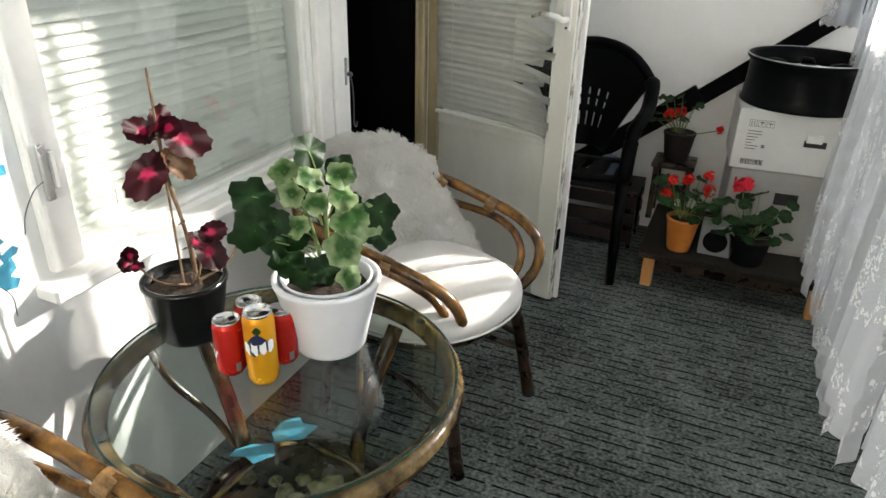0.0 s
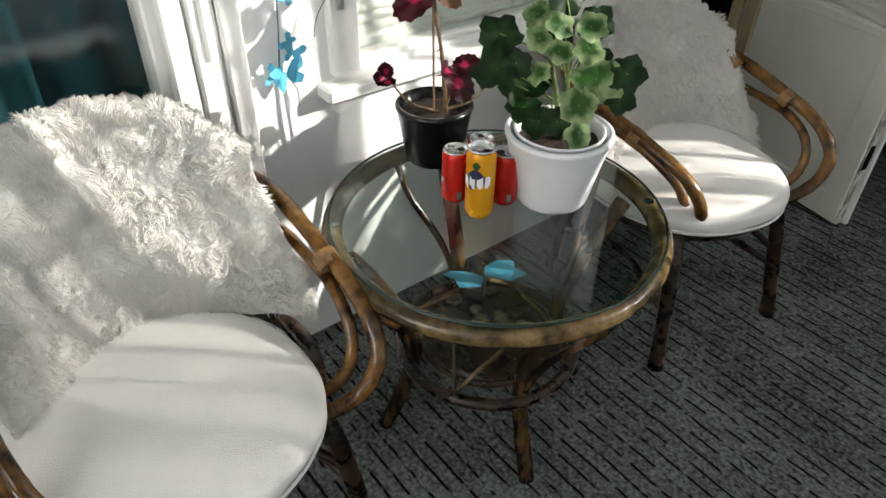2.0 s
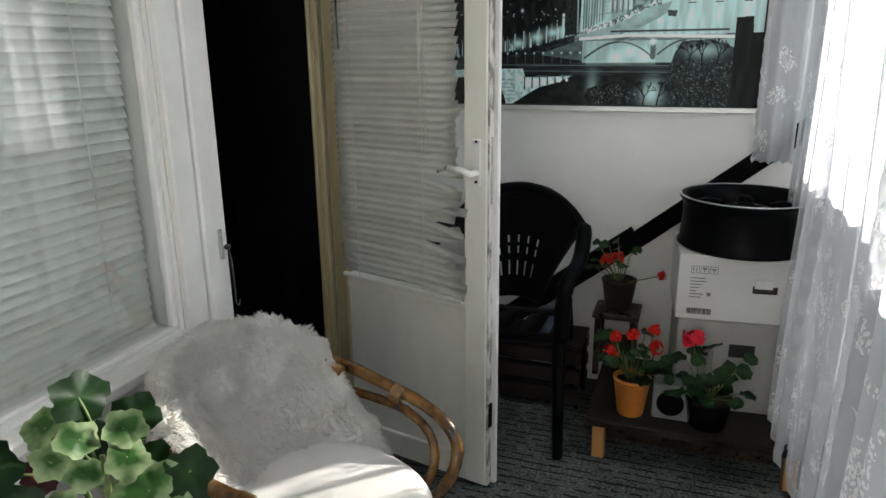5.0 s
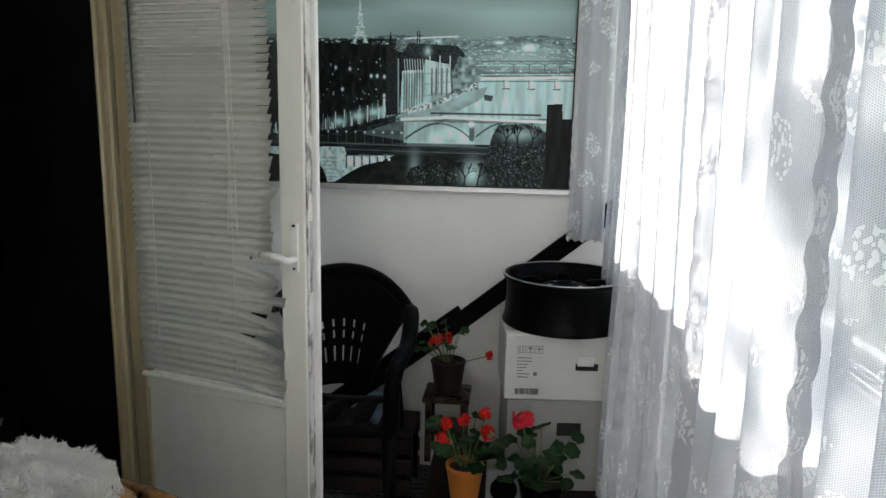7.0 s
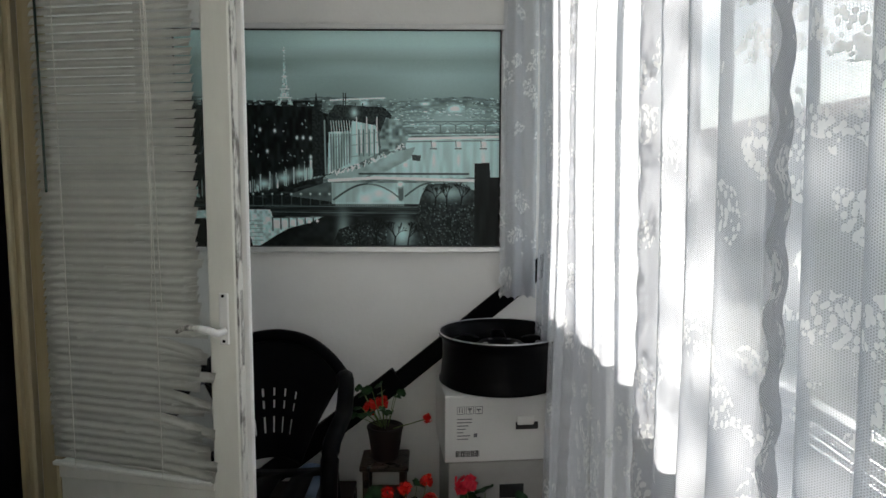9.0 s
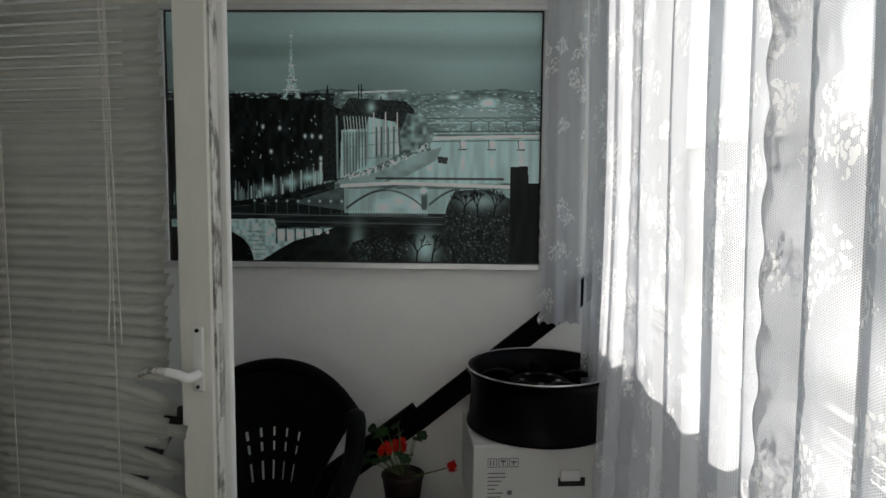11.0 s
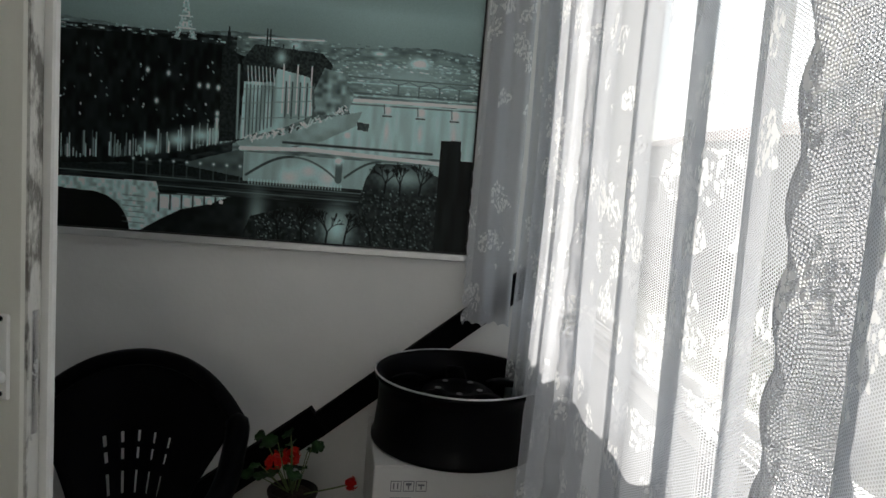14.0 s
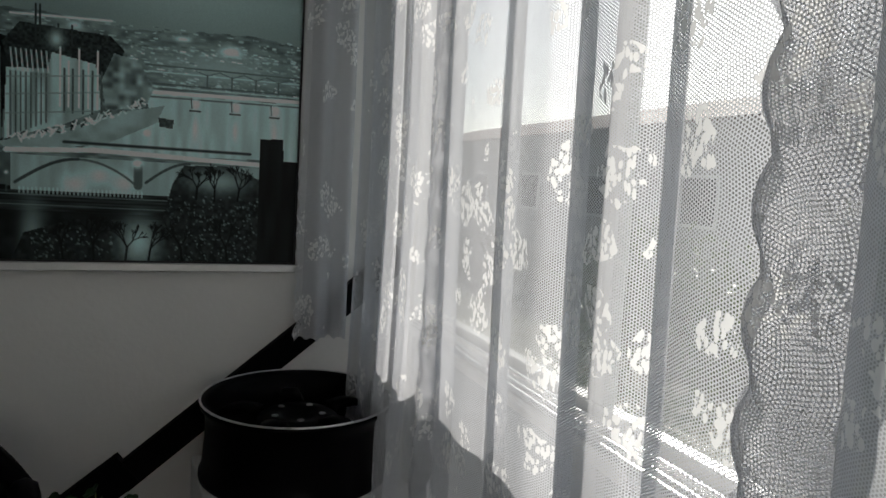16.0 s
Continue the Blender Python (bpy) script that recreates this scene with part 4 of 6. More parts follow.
def fleece(at):
    """Sheepskin over the barrel back: hide shell and locks of wool."""
    c = thing("sheepskin", at, "fluffy cream sheepskin draped over the chair back", "sheepskin", "sheepskin throws")
    o = Vector(at)

    def surf(u, v):
        """u -1..1 across the back, v 0..1 from the seat up and over the top."""
        topz = 0.600 + 0.148 - 0.085 * abs(u) ** 3
        back = -0.262 * math.sqrt(1 - (0.88 * u) ** 2)
        if v < 0.85:
            k = v / 0.85
            z = 0.395 + (topz - 0.395) * k
            low = -0.090 + 0.15 * u * u
            x = low + (back - low) * k ** 0.7
        else:
            k = (v - 0.85) / 0.15
            z = topz + 0.020 * math.sin(math.pi * k) - 0.060 * k
            x = back - 0.045 * k
        wob = 0.010 * noise.noise(Vector((u * 3, v * 4, 1.3)))
        y = u * (0.244 + 0.010 * math.sin(7 * v))
        return o + Vector((x + wob, y, z + 0.010 * noise.noise(Vector((u * 4, v * 2, 5)))))

    def face(u, v):
        """Outward direction of the pile."""
        e1 = surf(min(1, u + 0.02), v) - surf(max(-1, u - 0.02), v)
        e2 = surf(u, min(1, v + 0.02)) - surf(u, max(0, v - 0.02))
        n = e1.cross(e2).normalized()
        if (v < 0.85 and n.dot(o + Vector((0.05, 0, 0.55)) - surf(u, v)) < 0) or (v >= 0.85 and n.z < 0):
            n = -n
        return n

    def pile(u, v):
        p = surf(u, v)
        rim = min(1.0, 8 * (1 - abs(u)), 8 * (1 - v) + 0.15)
        q = p + 0.012 * noise.noise_vector(p * 30)
        return p + face(u, v) * (rim * (0.014 + 0.0065 * noise.noise(q * 62) + 0.0045 * noise.noise(q * 130)))

    nu, nv = 190, 130
    b = bmesh.new()
    g = [[b.verts.new(pile(-1 + 2 * i / nu, j / nv)) for i in range(nu + 1)] for j in range(nv + 1)]
    for j in range(nv):
        for i in range(nu):
            b.faces.new((g[j][i], g[j][i + 1], g[j + 1][i + 1], g[j + 1][i]))
    bmesh.ops.solidify(b, geom=b.faces[:], thickness=-0.004)
    part("hide", b, HIDE, c, "", True)
    rng = random.Random(21)
    w = bmesh.new()
    for k in range(17000):
        edge = k < 6000
        u, v = rng.uniform(-1, 1), rng.random()
        if edge:
            e = rng.random()
            if e < 0.35:
                u = rng.choice((-1, 1)) * rng.uniform(0.96, 1.0)
            else:
                v = rng.uniform(0.80, 1.0)
        p = pile(u, v)
        nrm = face(u, v)
        comb = Vector((noise.noise(p * 26), noise.noise(p * 26 + Vector((7, 0, 0))), noise.noise(p * 26 + Vector((0, 9, 0))) - 0.25))
        side = Vector((0, 0, 0))
        if edge and abs(u) > 0.95:
            side = Vector((0.15, math.copysign(0.8, u), -0.2))
        d = (nrm * 0.85 + comb * 0.8 + side + Vector((rng.uniform(-0.3, 0.3), rng.uniform(-0.3, 0.3), rng.uniform(-0.3, 0.3)))).normalized()
        thick = k % 5 < 2
        ln = rng.uniform(0.006, 0.012) if thick else rng.uniform(0.007, 0.016)
        r = rng.uniform(0.0012, 0.0020) if thick else rng.uniform(0.0006, 0.0012)
        s = d.cross(Vector((0.3, 0.5, 0.8))).normalized() * r
        t = d.cross(s).normalized() * r
        bend = comb * 0.006
        base = [w.verts.new(p + q) for q in (s, -0.5 * s + 0.87 * t, -0.5 * s - 0.87 * t)]
        mid = [w.verts.new(p + d * ln * 0.6 + bend + q * 0.8) for q in (s, -0.5 * s + 0.87 * t, -0.5 * s - 0.87 * t)]
        tip = w.verts.new(p + d * ln + bend * 2.4)
        for i in range(3):
            w.faces.new((base[i], base[(i + 1) % 3], mid[(i + 1) % 3], mid[i]))
            w.faces.new((mid[i], mid[(i + 1) % 3], tip))
    part("wool", w, WOOL, c, "long loose locks of wool", True)
    return c


CH1, CH0 = (0.418, 2.388, 0.0), (0.325, 1.112, 0.0)
ch = rattan_chair(CH1, True)
ch.rotation_euler.z = radians(-9)
rattan_chair(CH0, False)
cu = cushion((CH1[0] + 0.022, CH1[1] - 0.035, 0.372))
copy_thing(cu, pose(CH0[0] + 0.088, CH0[1] - 0.062, 0.374, 0, 0, 40))
fl = fleece(CH1)
fl.rotation_euler.z = radians(-9)
copy_thing(fl, pose(CH0[0], CH0[1], 0.036))

# ---- round glass table ----
TX, TY, TZ = 0.434, 1.732, 0.553


def table():
    t = thing("round_table", (TX, TY, 0), "round cane coffee table with a clear glass top", "table")
    top = part("glass_top", lathe([(0, TZ - 0.008), (0.321, TZ - 0.008), (0.324, TZ - 0.004), (0.321, TZ), (0, TZ)], (TX, TY, 0), 96), TABLE_GLASS, t, "clear greenish glass disc", False)
    top.visible_shadow = False
    part("glass_edge", tube(ring_path(TX, TY, TZ - 0.004, 0.3240, 96), 0.0026, 6, closed=True), GLASS_RIM, t, "dark green polished edge", True)
    part("top_ring", tube(ring_path(TX, TY, TZ - 0.030, 0.319, 64), 0.0200, 10, closed=True), CANE_PALE, t, "pale cane ring under the glass", True)
    for k in range(6):
        a = 2 * math.pi * k / 6
        part("glass_pad", lathe([(0, 0.0), (0.010, 0.0), (0.010, 0.002), (0, 0.002)], (TX + 0.312 * math.cos(a), TY + 0.312 * math.sin(a), TZ - 0.0102), 10), GLASS_RIM, t)
    part("lower_ring", tube(ring_path(TX, TY, 0.200, 0.192, 48), 0.014, 8, closed=True), CANE_DARK, t, "", True)
    part("inner_ring", tube(ring_path(TX, TY, 0.215, 0.15, 40), 0.008, 8, closed=True), CANE_DARK, t, "", True)
    for k in range(4):
        a = radians(-18 + 90 * k)
        ca, sa = math.cos(a), math.sin(a)

        def Q(r, z, off=0.0):
            return (TX + r * ca - off * sa, TY + r * sa + off * ca, z)

        part("leg", tube(smooth_path([Q(0.296, 0.505), Q(0.232, 0.40), Q(0.180, 0.28), Q(0.176, 0.19), Q(0.205, 0.09), Q(0.246, 0.0)], 6), 0.0175, 10, knots=0.1), CANE_LEG, t, "", True)
        part("brace", tube(smooth_path([Q(0.182, 0.215), Q(0.215, 0.33, 0.035), Q(0.27, 0.43, 0.09), Q(0.298, 0.505, 0.11)], 5), 0.0085, 8), CANE_LEG, t, "", True)
        part("spoke", tube(smooth_path([Q(0.18, 0.21), Q(0.12, 0.219), Q(0.05, 0.221)], 4), 0.008, 8), CANE_DARK, t, "", True)
        part("loop", tube(smooth_path([Q(0.13, 0.205, -0.13), Q(0.12, 0.26, -0.05), Q(0.10, 0.27, 0.03), Q(0.13, 0.205, 0.13)], 5), 0.006, 6), CANE_PALE, t, "", True)
    part("shelf_disc", lathe([(0, 0.222), (0.145, 0.222), (0.148, 0.226), (0.145, 0.230), (0, 0.230)], (TX, TY, 0), 40), CANE_DARK, t)


table()

# ---- plants and cans on the table ----
def leaf_shape(bm, base, direction, normal, size, width, lobes, curl, uvl, teeth=0.0, rng=random):
    """One leaf: fan of faces with a wavy outline, thickness by a fold; UV x runs from the middle to the edge."""
    d = direction.normalized()
    s = d.cross(normal).normalized()
    n = s.cross(d).normalized()
    rings = 4
    seg = 28
    grid = []
    for k in range(rings + 1):
        r = k / rings
        row = []
        for i in range(seg):
            a = 2 * math.pi * i / seg
            rad = 1 + lobes[1] * math.cos(lobes[0] * a) + (teeth if i % 2 else -teeth)
            lx = math.cos(a) * rad * r
            ly = math.sin(a) * rad * r * width
            h = curl * (r * r) + 0.10 * math.cos(5 * a + base.x * 90) * r * r + 0.08 * math.sin(2 * a + base.y * 70) * r - 0.10 * (1 - abs(math.sin(a))) * r * r
            row.append((bm.verts.new(base + (d * (lx + 0.85) + s * ly + n * h) * size), r))
        grid.append(row)
    for k in range(rings):
        for i in range(seg):
            q = [grid[k][i], grid[k][(i + 1) % seg], grid[k + 1][(i + 1) % seg], grid[k + 1][i]]
            vs = [c[0] for c in q]
            f = bm.faces.new(vs)
            f.smooth = True
            for lp, c in zip(f.loops, q):
                lp[uvl].uv = (c[1], 0)
    return bm


def leaf(parent, mt, base, direction, normal, size, width=0.85, lobes=(5, 0.07), curl=0.12, teeth=0.0, name="leaf"):
    bm = bmesh.new()
    uvl = bm.loops.layers.uv.new("UVMap")
    leaf_shape(bm, Vector(base), Vector(direction), Vector(normal), size, width, lobes, curl, uvl, teeth)
    bmesh.ops.remove_doubles(bm, verts=bm.verts, dist=1e-5)
    return part(name, bm, mt, parent, "", True)


def pot(parent, at, r0, r1, h, mt, soil_drop=0.02, wall=0.006, name="pot"):
    x, y, z = at
    p = part(name, lathe([(0, 0), (r0 * 0.93, 0), (r0, 0.008), ((r0 + r1) / 2 * 1.015, h * 0.55), (r1, h - 0.012), (r1 + 0.003, h - 0.008), (r1 + 0.003, h - 0.002), (r1, h), (r1 - wall, h), (r1 - wall - 0.002, h - 0.03), (r1 - wall - 0.006, h - soil_drop - 0.02)], at, 48), mt, parent, "", True)
    return p


def soil(parent, at, r):
    b = lathe([(0, 0.006), (r * 0.4, 0.005), (r * 0.8, 0.001), (r, -0.004)], at, 30)
    rng = random.Random(1)
    for v in b.verts:
        v.co.z += rng.uniform(-0.003, 0.004)
    part("soil", b, SOIL, parent, "", True)


def coleus():
    x, y = 0.203, 1.757
    c = thing("coleus_plant", (x, y, TZ), "leggy dark red coleus in a round black pot", "plant")
    pot(c, (x, y, TZ), 0.061, 0.078, 0.126, BLACK_POT, 0.016)
    soil(c, (x, y, TZ + 0.106), 0.070)
    part("support_stick", tube([(x - 0.004, y + 0.002, TZ + 0.08), (x - 0.002, y - 0.006, 1.074)], 0.0024, 6), STEM, c)
    S = [(x + 0.022, y + 0.014, TZ + 0.10), (x + 0.018, y + 0.004, 0.78), (x + 0.006, y - 0.006, 0.88), (x + 0.006, y - 0.012, 0.965)]
    part("stem", tube(smooth_path(S), 0.0042, 8, taper=0.7, knots=0.3), STEM, c, "", True)
    B = [((x + 0.012, y + 0.0, TZ + 0.11), (x + 0.03, y - 0.085, 0.715), (x + 0.028, y - 0.130, 0.775)), ((x + 0.015, y + 0.01, TZ + 0.11), (x + 0.05, y + 0.07, 0.69), (x + 0.045, y + 0.130, 0.742)), ((x + 0.02, y + 0.0, TZ + 0.11), (x + 0.035, y + 0.010, 0.70), (x + 0.036, y + 0.014, 0.762))]
    for b in B:
        part("side_stem", tube(smooth_path(b), 0.0030, 6, taper=0.6), STEM, c, "", True)
    tp = Vector(S[-1])
    up = Vector((0, 0, 1))
    view = Vector((0.75, -0.55, 0.45))
    for d, sz, mt in (((0.30, 0.75, -0.35), 0.043, COLEUS), ((-0.1, -0.7, 0.25), 0.030, COLEUS), ((0.45, -0.45, 0.45), 0.028, COLEUS), ((-0.3, 0.55, 0.45), 0.026, COLEUS), ((0.6, 0.1, 0.3), 0.024, COLEUS)):
        leaf(c, mt, tp, d, view, sz * 1.15, 0.66, (1, 0.20), 0.10, 0.06)
    lo = Vector((x + 0.010, y - 0.010, 0.930))
    leaf(c, COLEUS, lo, (-0.05, -0.80, -0.58), view, 0.050, 0.60, (1, 0.20), 0.12, 0.06)
    leaf(c, COLEUS_DRY, lo, (0.2, 0.62, -0.8), view, 0.036, 0.66, (2, 0.10), 0.35, 0.05)
    for p, fan in ((B[0][2], ((0.1, -0.9, 0.3), (0.1, -0.3, 0.8), (0.7, -0.5, 0.0))), (B[1][2], ((0.0, 0.9, 0.15), (0.5, 0.5, 0.3), (0.1, 0.7, -0.3))), (B[2][2], ((0.4, -0.6, 0.1), (0.4, 0.65, 0.15), (0.55, 0.05, -0.65)))):
        for k, d in enumerate(fan):
            leaf(c, COLEUS, p, d, view, 0.020 if p is B[0][2] else (0.036 if d[2] < -0.5 else 0.028), 0.72, (1, 0.18), 0.18, 0.06)
    rng = random.Random(5)
    for k in range(3):
        p = Vector((x + 0.03, y - 0.02, 0.80 - k * 0.05))
        leaf(c, COLEUS_DRY, p, (rng.uniform(-1, 1), rng.uniform(-1, 1), 0.2), up, 0.007, 0.6, (2, 0.1), 0.3)


coleus()


def table_geranium():
    x, y = 0.468, 1.846
    c = thing("geranium_plant", (x, y, TZ), "variegated green geranium in a white plastic pot", "plant")
    pot(c, (x, y, TZ), 0.070, 0.099, 0.150, WHITE_POT, 0.02)
    inner = part("inner_pot", lathe([(0.078, 0.10), (0.083, 0.146), (0.086, 0.150), (0.083, 0.153), (0.079, 0.148), (0.075, 0.115)], (x, y, TZ), 40), WHITE_POT, c, "", True)
    soil(c, (x, y, TZ + 0.128), 0.080)
    rng = random.Random(17)
    view = Vector((0.62, -0.62, 0.5))
    stems = [[(x, y, TZ + 0.12), (x - 0.012, y - 0.012, 0.78), (x - 0.035, y - 0.035, 0.90)], [(x + 0.01, y, TZ + 0.12), (x + 0.012, y - 0.008, 0.77), (x + 0.01, y - 0.01, 0.87)]]
    for s in stems:
        part("stem", tube(smooth_path(s), 0.005, 8, taper=0.7, knots=0.2), GREEN_STEM, c, "", True)
    L = [(-0.072, -0.100, 0.860, 0.036, 0), (-0.070, -0.105, 0.800, 0.038, 0), (-0.052, -0.075, 0.770, 0.032, 0), (-0.045, -0.085, 0.815, 0.026, 0),
         (-0.020, -0.005, 0.920, 0.034, 0), (-0.055, -0.030, 0.885, 0.026, 1), (0.000, -0.030, 0.880, 0.024, 1), (0.030, 0.010, 0.880, 0.024, 1),
         (-0.030, -0.050, 0.855, 0.022, 1), (0.015, -0.045, 0.845, 0.020, 1), (0.045, -0.005, 0.850, 0.026, 1), (-0.015, -0.060, 0.80, 0.020, 1),
         (0.062, 0.005, 0.800, 0.042, 1), (0.095, 0.045, 0.810, 0.030, 0), (0.100, 0.030, 0.770, 0.026, 0), (0.055, -0.020, 0.755, 0.032, 1),
         (-0.050, -0.050, 0.720, 0.030, 0), (-0.020, -0.040, 0.700, 0.028, 0), (0.020, -0.035, 0.715, 0.026, 0), (0.060, -0.020, 0.705, 0.026, 1), (-0.030, -0.045, 0.765, 0.024, 0), (0.025, 0.045, 0.800, 0.032, 0), (-0.045, 0.02, 0.84, 0.03, 0), (0.01, 0.05, 0.87, 0.03, 0)]
    for dx, dy, z, sz, pale in L:
        z += 0.022
        tip = Vector((x + dx, y + dy, z))
        root = Vector((x + dx * 0.15, y + dy * 0.15, max(0.69, z - 0.06)))
        part("leaf_stalk", tube(smooth_path([root, (root + tip) / 2 + Vector((0, 0, 0.008)), tip]), 0.0016, 5), GREEN_STEM, c, "", True)
        nrm = view + Vector((rng.uniform(-0.5, 0.5), rng.uniform(-0.5, 0.5), rng.uniform(-0.35, 0.5)))
        d = Vector((rng.uniform(-1, 1), rng.uniform(-1, 1), rng.uniform(-0.8, 0.2)))
        d = d - nrm.normalized() * d.dot(nrm.normalized())
        leaf(c, GER_PALE if pale else GER_GREEN, tip - d.normalized() * sz * 0.85, d, nrm, sz * 1.10, rng.uniform(0.85, 1.0), (5, 0.11), rng.uniform(-0.12, 0.2), 0.035)


table_geranium()


def drink_can(at, mt, label, turn):
    x, y, z = at
    c = thing("drink_can", at, label, "can", "drink cans")
    part("can_body", lathe([(0, 0.004), (0.018, 0.003), (0.022, 0.0), (0.025, 0.003), (0.0292, 0.010), (0.0297, 0.013), (0.0297, 0.114), (0.0292, 0.117), (0.0262, 0.124)], at, 40), mt, c, "", True)
    lid = part("lid", lathe([(0.0262, 0.124), (0.0270, 0.1255), (0.0270, 0.1280), (0.0258, 0.1290), (0.0245, 0.1280), (0.0240, 0.122), (0.0, 0.122)], at, 40), ALU, c, "bare metal lid", True)
    ob = lathe([(0, 0.1226), (0.009, 0.1226), (0.0085, 0.1232), (0, 0.1232)], (0, 0, 0), 16)
    bmesh.ops.transform(ob, matrix=Matrix.Translation((x, y, z)) @ Matrix.Rotation(turn, 4, "Z") @ Matrix.Translation((0.013, 0, 0)) @ Matrix.Diagonal((1, 0.8, 1, 1)), verts=ob.verts)
    part("mouth", ob, BLACK_INK, lid, "dark drinking hole")
    tb = bmesh.new()
    tube([(0.008 * math.cos(a) * 1.25, 0.008 * math.sin(a) * 0.85, 0.1245) for a in (2 * math.pi * k / 14 for k in range(14))], 0.0014, 5, tb, closed=True)
    bmesh.ops.transform(tb, matrix=Matrix.Translation((x, y, z)) @ Matrix.Rotation(turn, 4, "Z") @ Matrix.Translation((-0.006, 0, 0)), verts=tb.verts)
    part("ring_pull", tb, ALU, lid, "", True)
    return c


def wrap(parent, at, name, mt, a0, a1, z0, z1, r=0.0300, shape=None, label=""):
    """A patch of print that follows the can's wall."""
    b = bmesh.new()
    n = 14
    rows = []
    for k in range(n + 1):
        t = k / n
        a = a0 + (a1 - a0) * t
        lo, hi = shape(t) if shape else (0, 1)
        rows.append([b.verts.new((at[0] + r * math.cos(a), at[1] + r * math.sin(a), at[2] + z0 + (z1 - z0) * q)) for q in (lo, hi)])
    for p, q in zip(rows, rows[1:]):
        b.faces.new((p[0], q[0], q[1], p[1]))
    return part(name, b, mt, parent, label)


CANS = [((0.425, 1.693, TZ), ORANGE_CAN, "open yellow-orange soda can with a dark blue badge"), ((0.356, 1.690, TZ), RED_CAN, "open red soda can"), ((0.352, 1.757, TZ), RED_CAN, "open red soda can"), ((0.421, 1.760, TZ), RED_CAN, "open red soda can")]
face = math.atan2(0.93 - 1.76, 1.2 - 0.39)
for k, (at, mt, lb) in enumerate(CANS):
    can = drink_can(at, mt, lb, 0.5 + k)
    can.scale = (0.93, 0.93, 1.125) if k == 0 else (0.90, 0.90, 0.86)
    if k == 0:
        wrap(can, at, "badge", NAVY, face - 1.0, face + 0.45, 0.052, 0.100, shape=lambda t: (0.5 - 0.42 * math.sin(math.pi * (0.08 + 0.84 * t)) * (0.7 + 0.3 * math.sin(t * 7)), 0.6 + 0.36 * math.sin(math.pi * t)), label="dark blue badge")
        for q in range(4):
            a0 = face - 1.22 + q * 0.53
            wrap(can, at, "name_mark", WHITE_INK, a0, a0 + 0.40, 0.063 + 0.0012 * q, 0.083 + 0.0012 * q, 0.0304, lambda t, q=q: (0.15 * math.sin(5 * t + q), 0.88 + 0.12 * math.sin(4 * t + 2 * q)))
        wrap(can, at, "leaf_mark", GER_GREEN, face - 0.55, face + 0.05, 0.096, 0.112, shape=lambda t: (0.5 - 0.4 * math.sin(math.pi * t), 0.5 + 0.5 * math.sin(math.pi * t)))
        wrap(can, at, "highlight_band", WHITE_INK, face - 1.1, face + 0.3, 0.070, 0.072)
    else:
        wrap(can, at, "script_mark", WHITE_INK, face - 1.5, face - 0.9, 0.040, 0.075, shape=lambda t: (0.35 + 0.2 * math.sin(9 * t), 0.55 + 0.2 * math.sin(9 * t)))
        wrap(can, at, "info_panel", GREY_INK, face + 0.25, face + 0.62, 0.014, 0.034)

# shelf clutter under the glass
fo = thing("foil_butterfly", (0.345, 1.795, 0.231), "turquoise foil butterfly lying on the table's lower shelf", "decoration")
b = bmesh.new()
rng = random.Random(3)
for sgn in (-1, 1):
    pts = [(0, 0.0), (0.03, 0.035), (0.07, 0.03), (0.062, 0.002), (0.075, -0.02), (0.05, -0.035), (0.02, -0.028)]
    vs = [b.verts.new((0.345 + py * 1.1 + 0.4 * sgn * px, 1.795 + sgn * px * 1.1, 0.285 + 0.15 * px + 0.006 * rng.random())) for px, py in pts]
    b.faces.new(vs)
bmesh.ops.solidify(b, geom=b.faces[:], thickness=0.001)
part("wings", b, BLUE_FOIL, fo)
part("body", tube([(0.345, 1.795, 0.231), (0.345, 1.795, 0.290)], 0.005, 6), WIRE, fo)
rng = random.Random(9)
for k in range(16):
    a, r = rng.uniform(0, 6.28), rng.uniform(0.02, 0.12)
    px, py, s = TX + r * math.cos(a), TY + r * math.sin(a), rng.uniform(0.012, 0.024)
    b = bmesh.new()
    bmesh.ops.create_icosphere(b, subdivisions=2, radius=s)
    for v in b.verts:
        v.co = Vector((v.co.x, v.co.y, v.co.z * 0.6)) * (1 + 0.35 * noise.noise(v.co * 90 + Vector((k, 0, 0))))
    bmesh.ops.transform(b, matrix=Matrix.Translation((px, py, 0.230 + s * 0.55)), verts=b.verts)
    solo("dried_pod", b, SHELLS, "greenish-brown dried seed pod on the lower shelf", "dried pod", "dried pods", smooth=True)

# ---- picture on the end wall ----
def print_mat():
    """Ink on paper: the tone is stored with the sheet, with a fine printing grain."""
    m = bpy.data.materials.new("city_print")
    nt, bs = nodes_of(m)
    at = nt.nodes.new("ShaderNodeAttribute")
    at.attribute_name = "ink"
    tc = nt.nodes.new("ShaderNodeTexCoord")
    nz = nt.nodes.new("ShaderNodeTexNoise")
    nz.inputs["Scale"].default_value = 420
    nt.links.new(tc.outputs["Object"], nz.inputs[0])
    mr = nt.nodes.new("ShaderNodeMapRange")
    mr.inputs[3].default_value, mr.inputs[4].default_value = 0.85, 1.15
    nt.links.new(nz.outputs[0], mr.inputs[0])
    hs = nt.nodes.new("ShaderNodeHueSaturation")
    nt.links.new(at.outputs["Color"], hs.inputs["Color"])
    nt.links.new(mr.outputs[0], hs.inputs["Value"])
    nt.links.new(hs.outputs[0], bs.inputs["Base Color"])
    bs.inputs["Roughness"].default_value = 0.45
    bs.inputs["Specular IOR Level"].default_value = 0.15
    return m


PIC_L, PIC_R, PIC_B, PIC_T = 0.150, 1.333, 1.146, 1.931


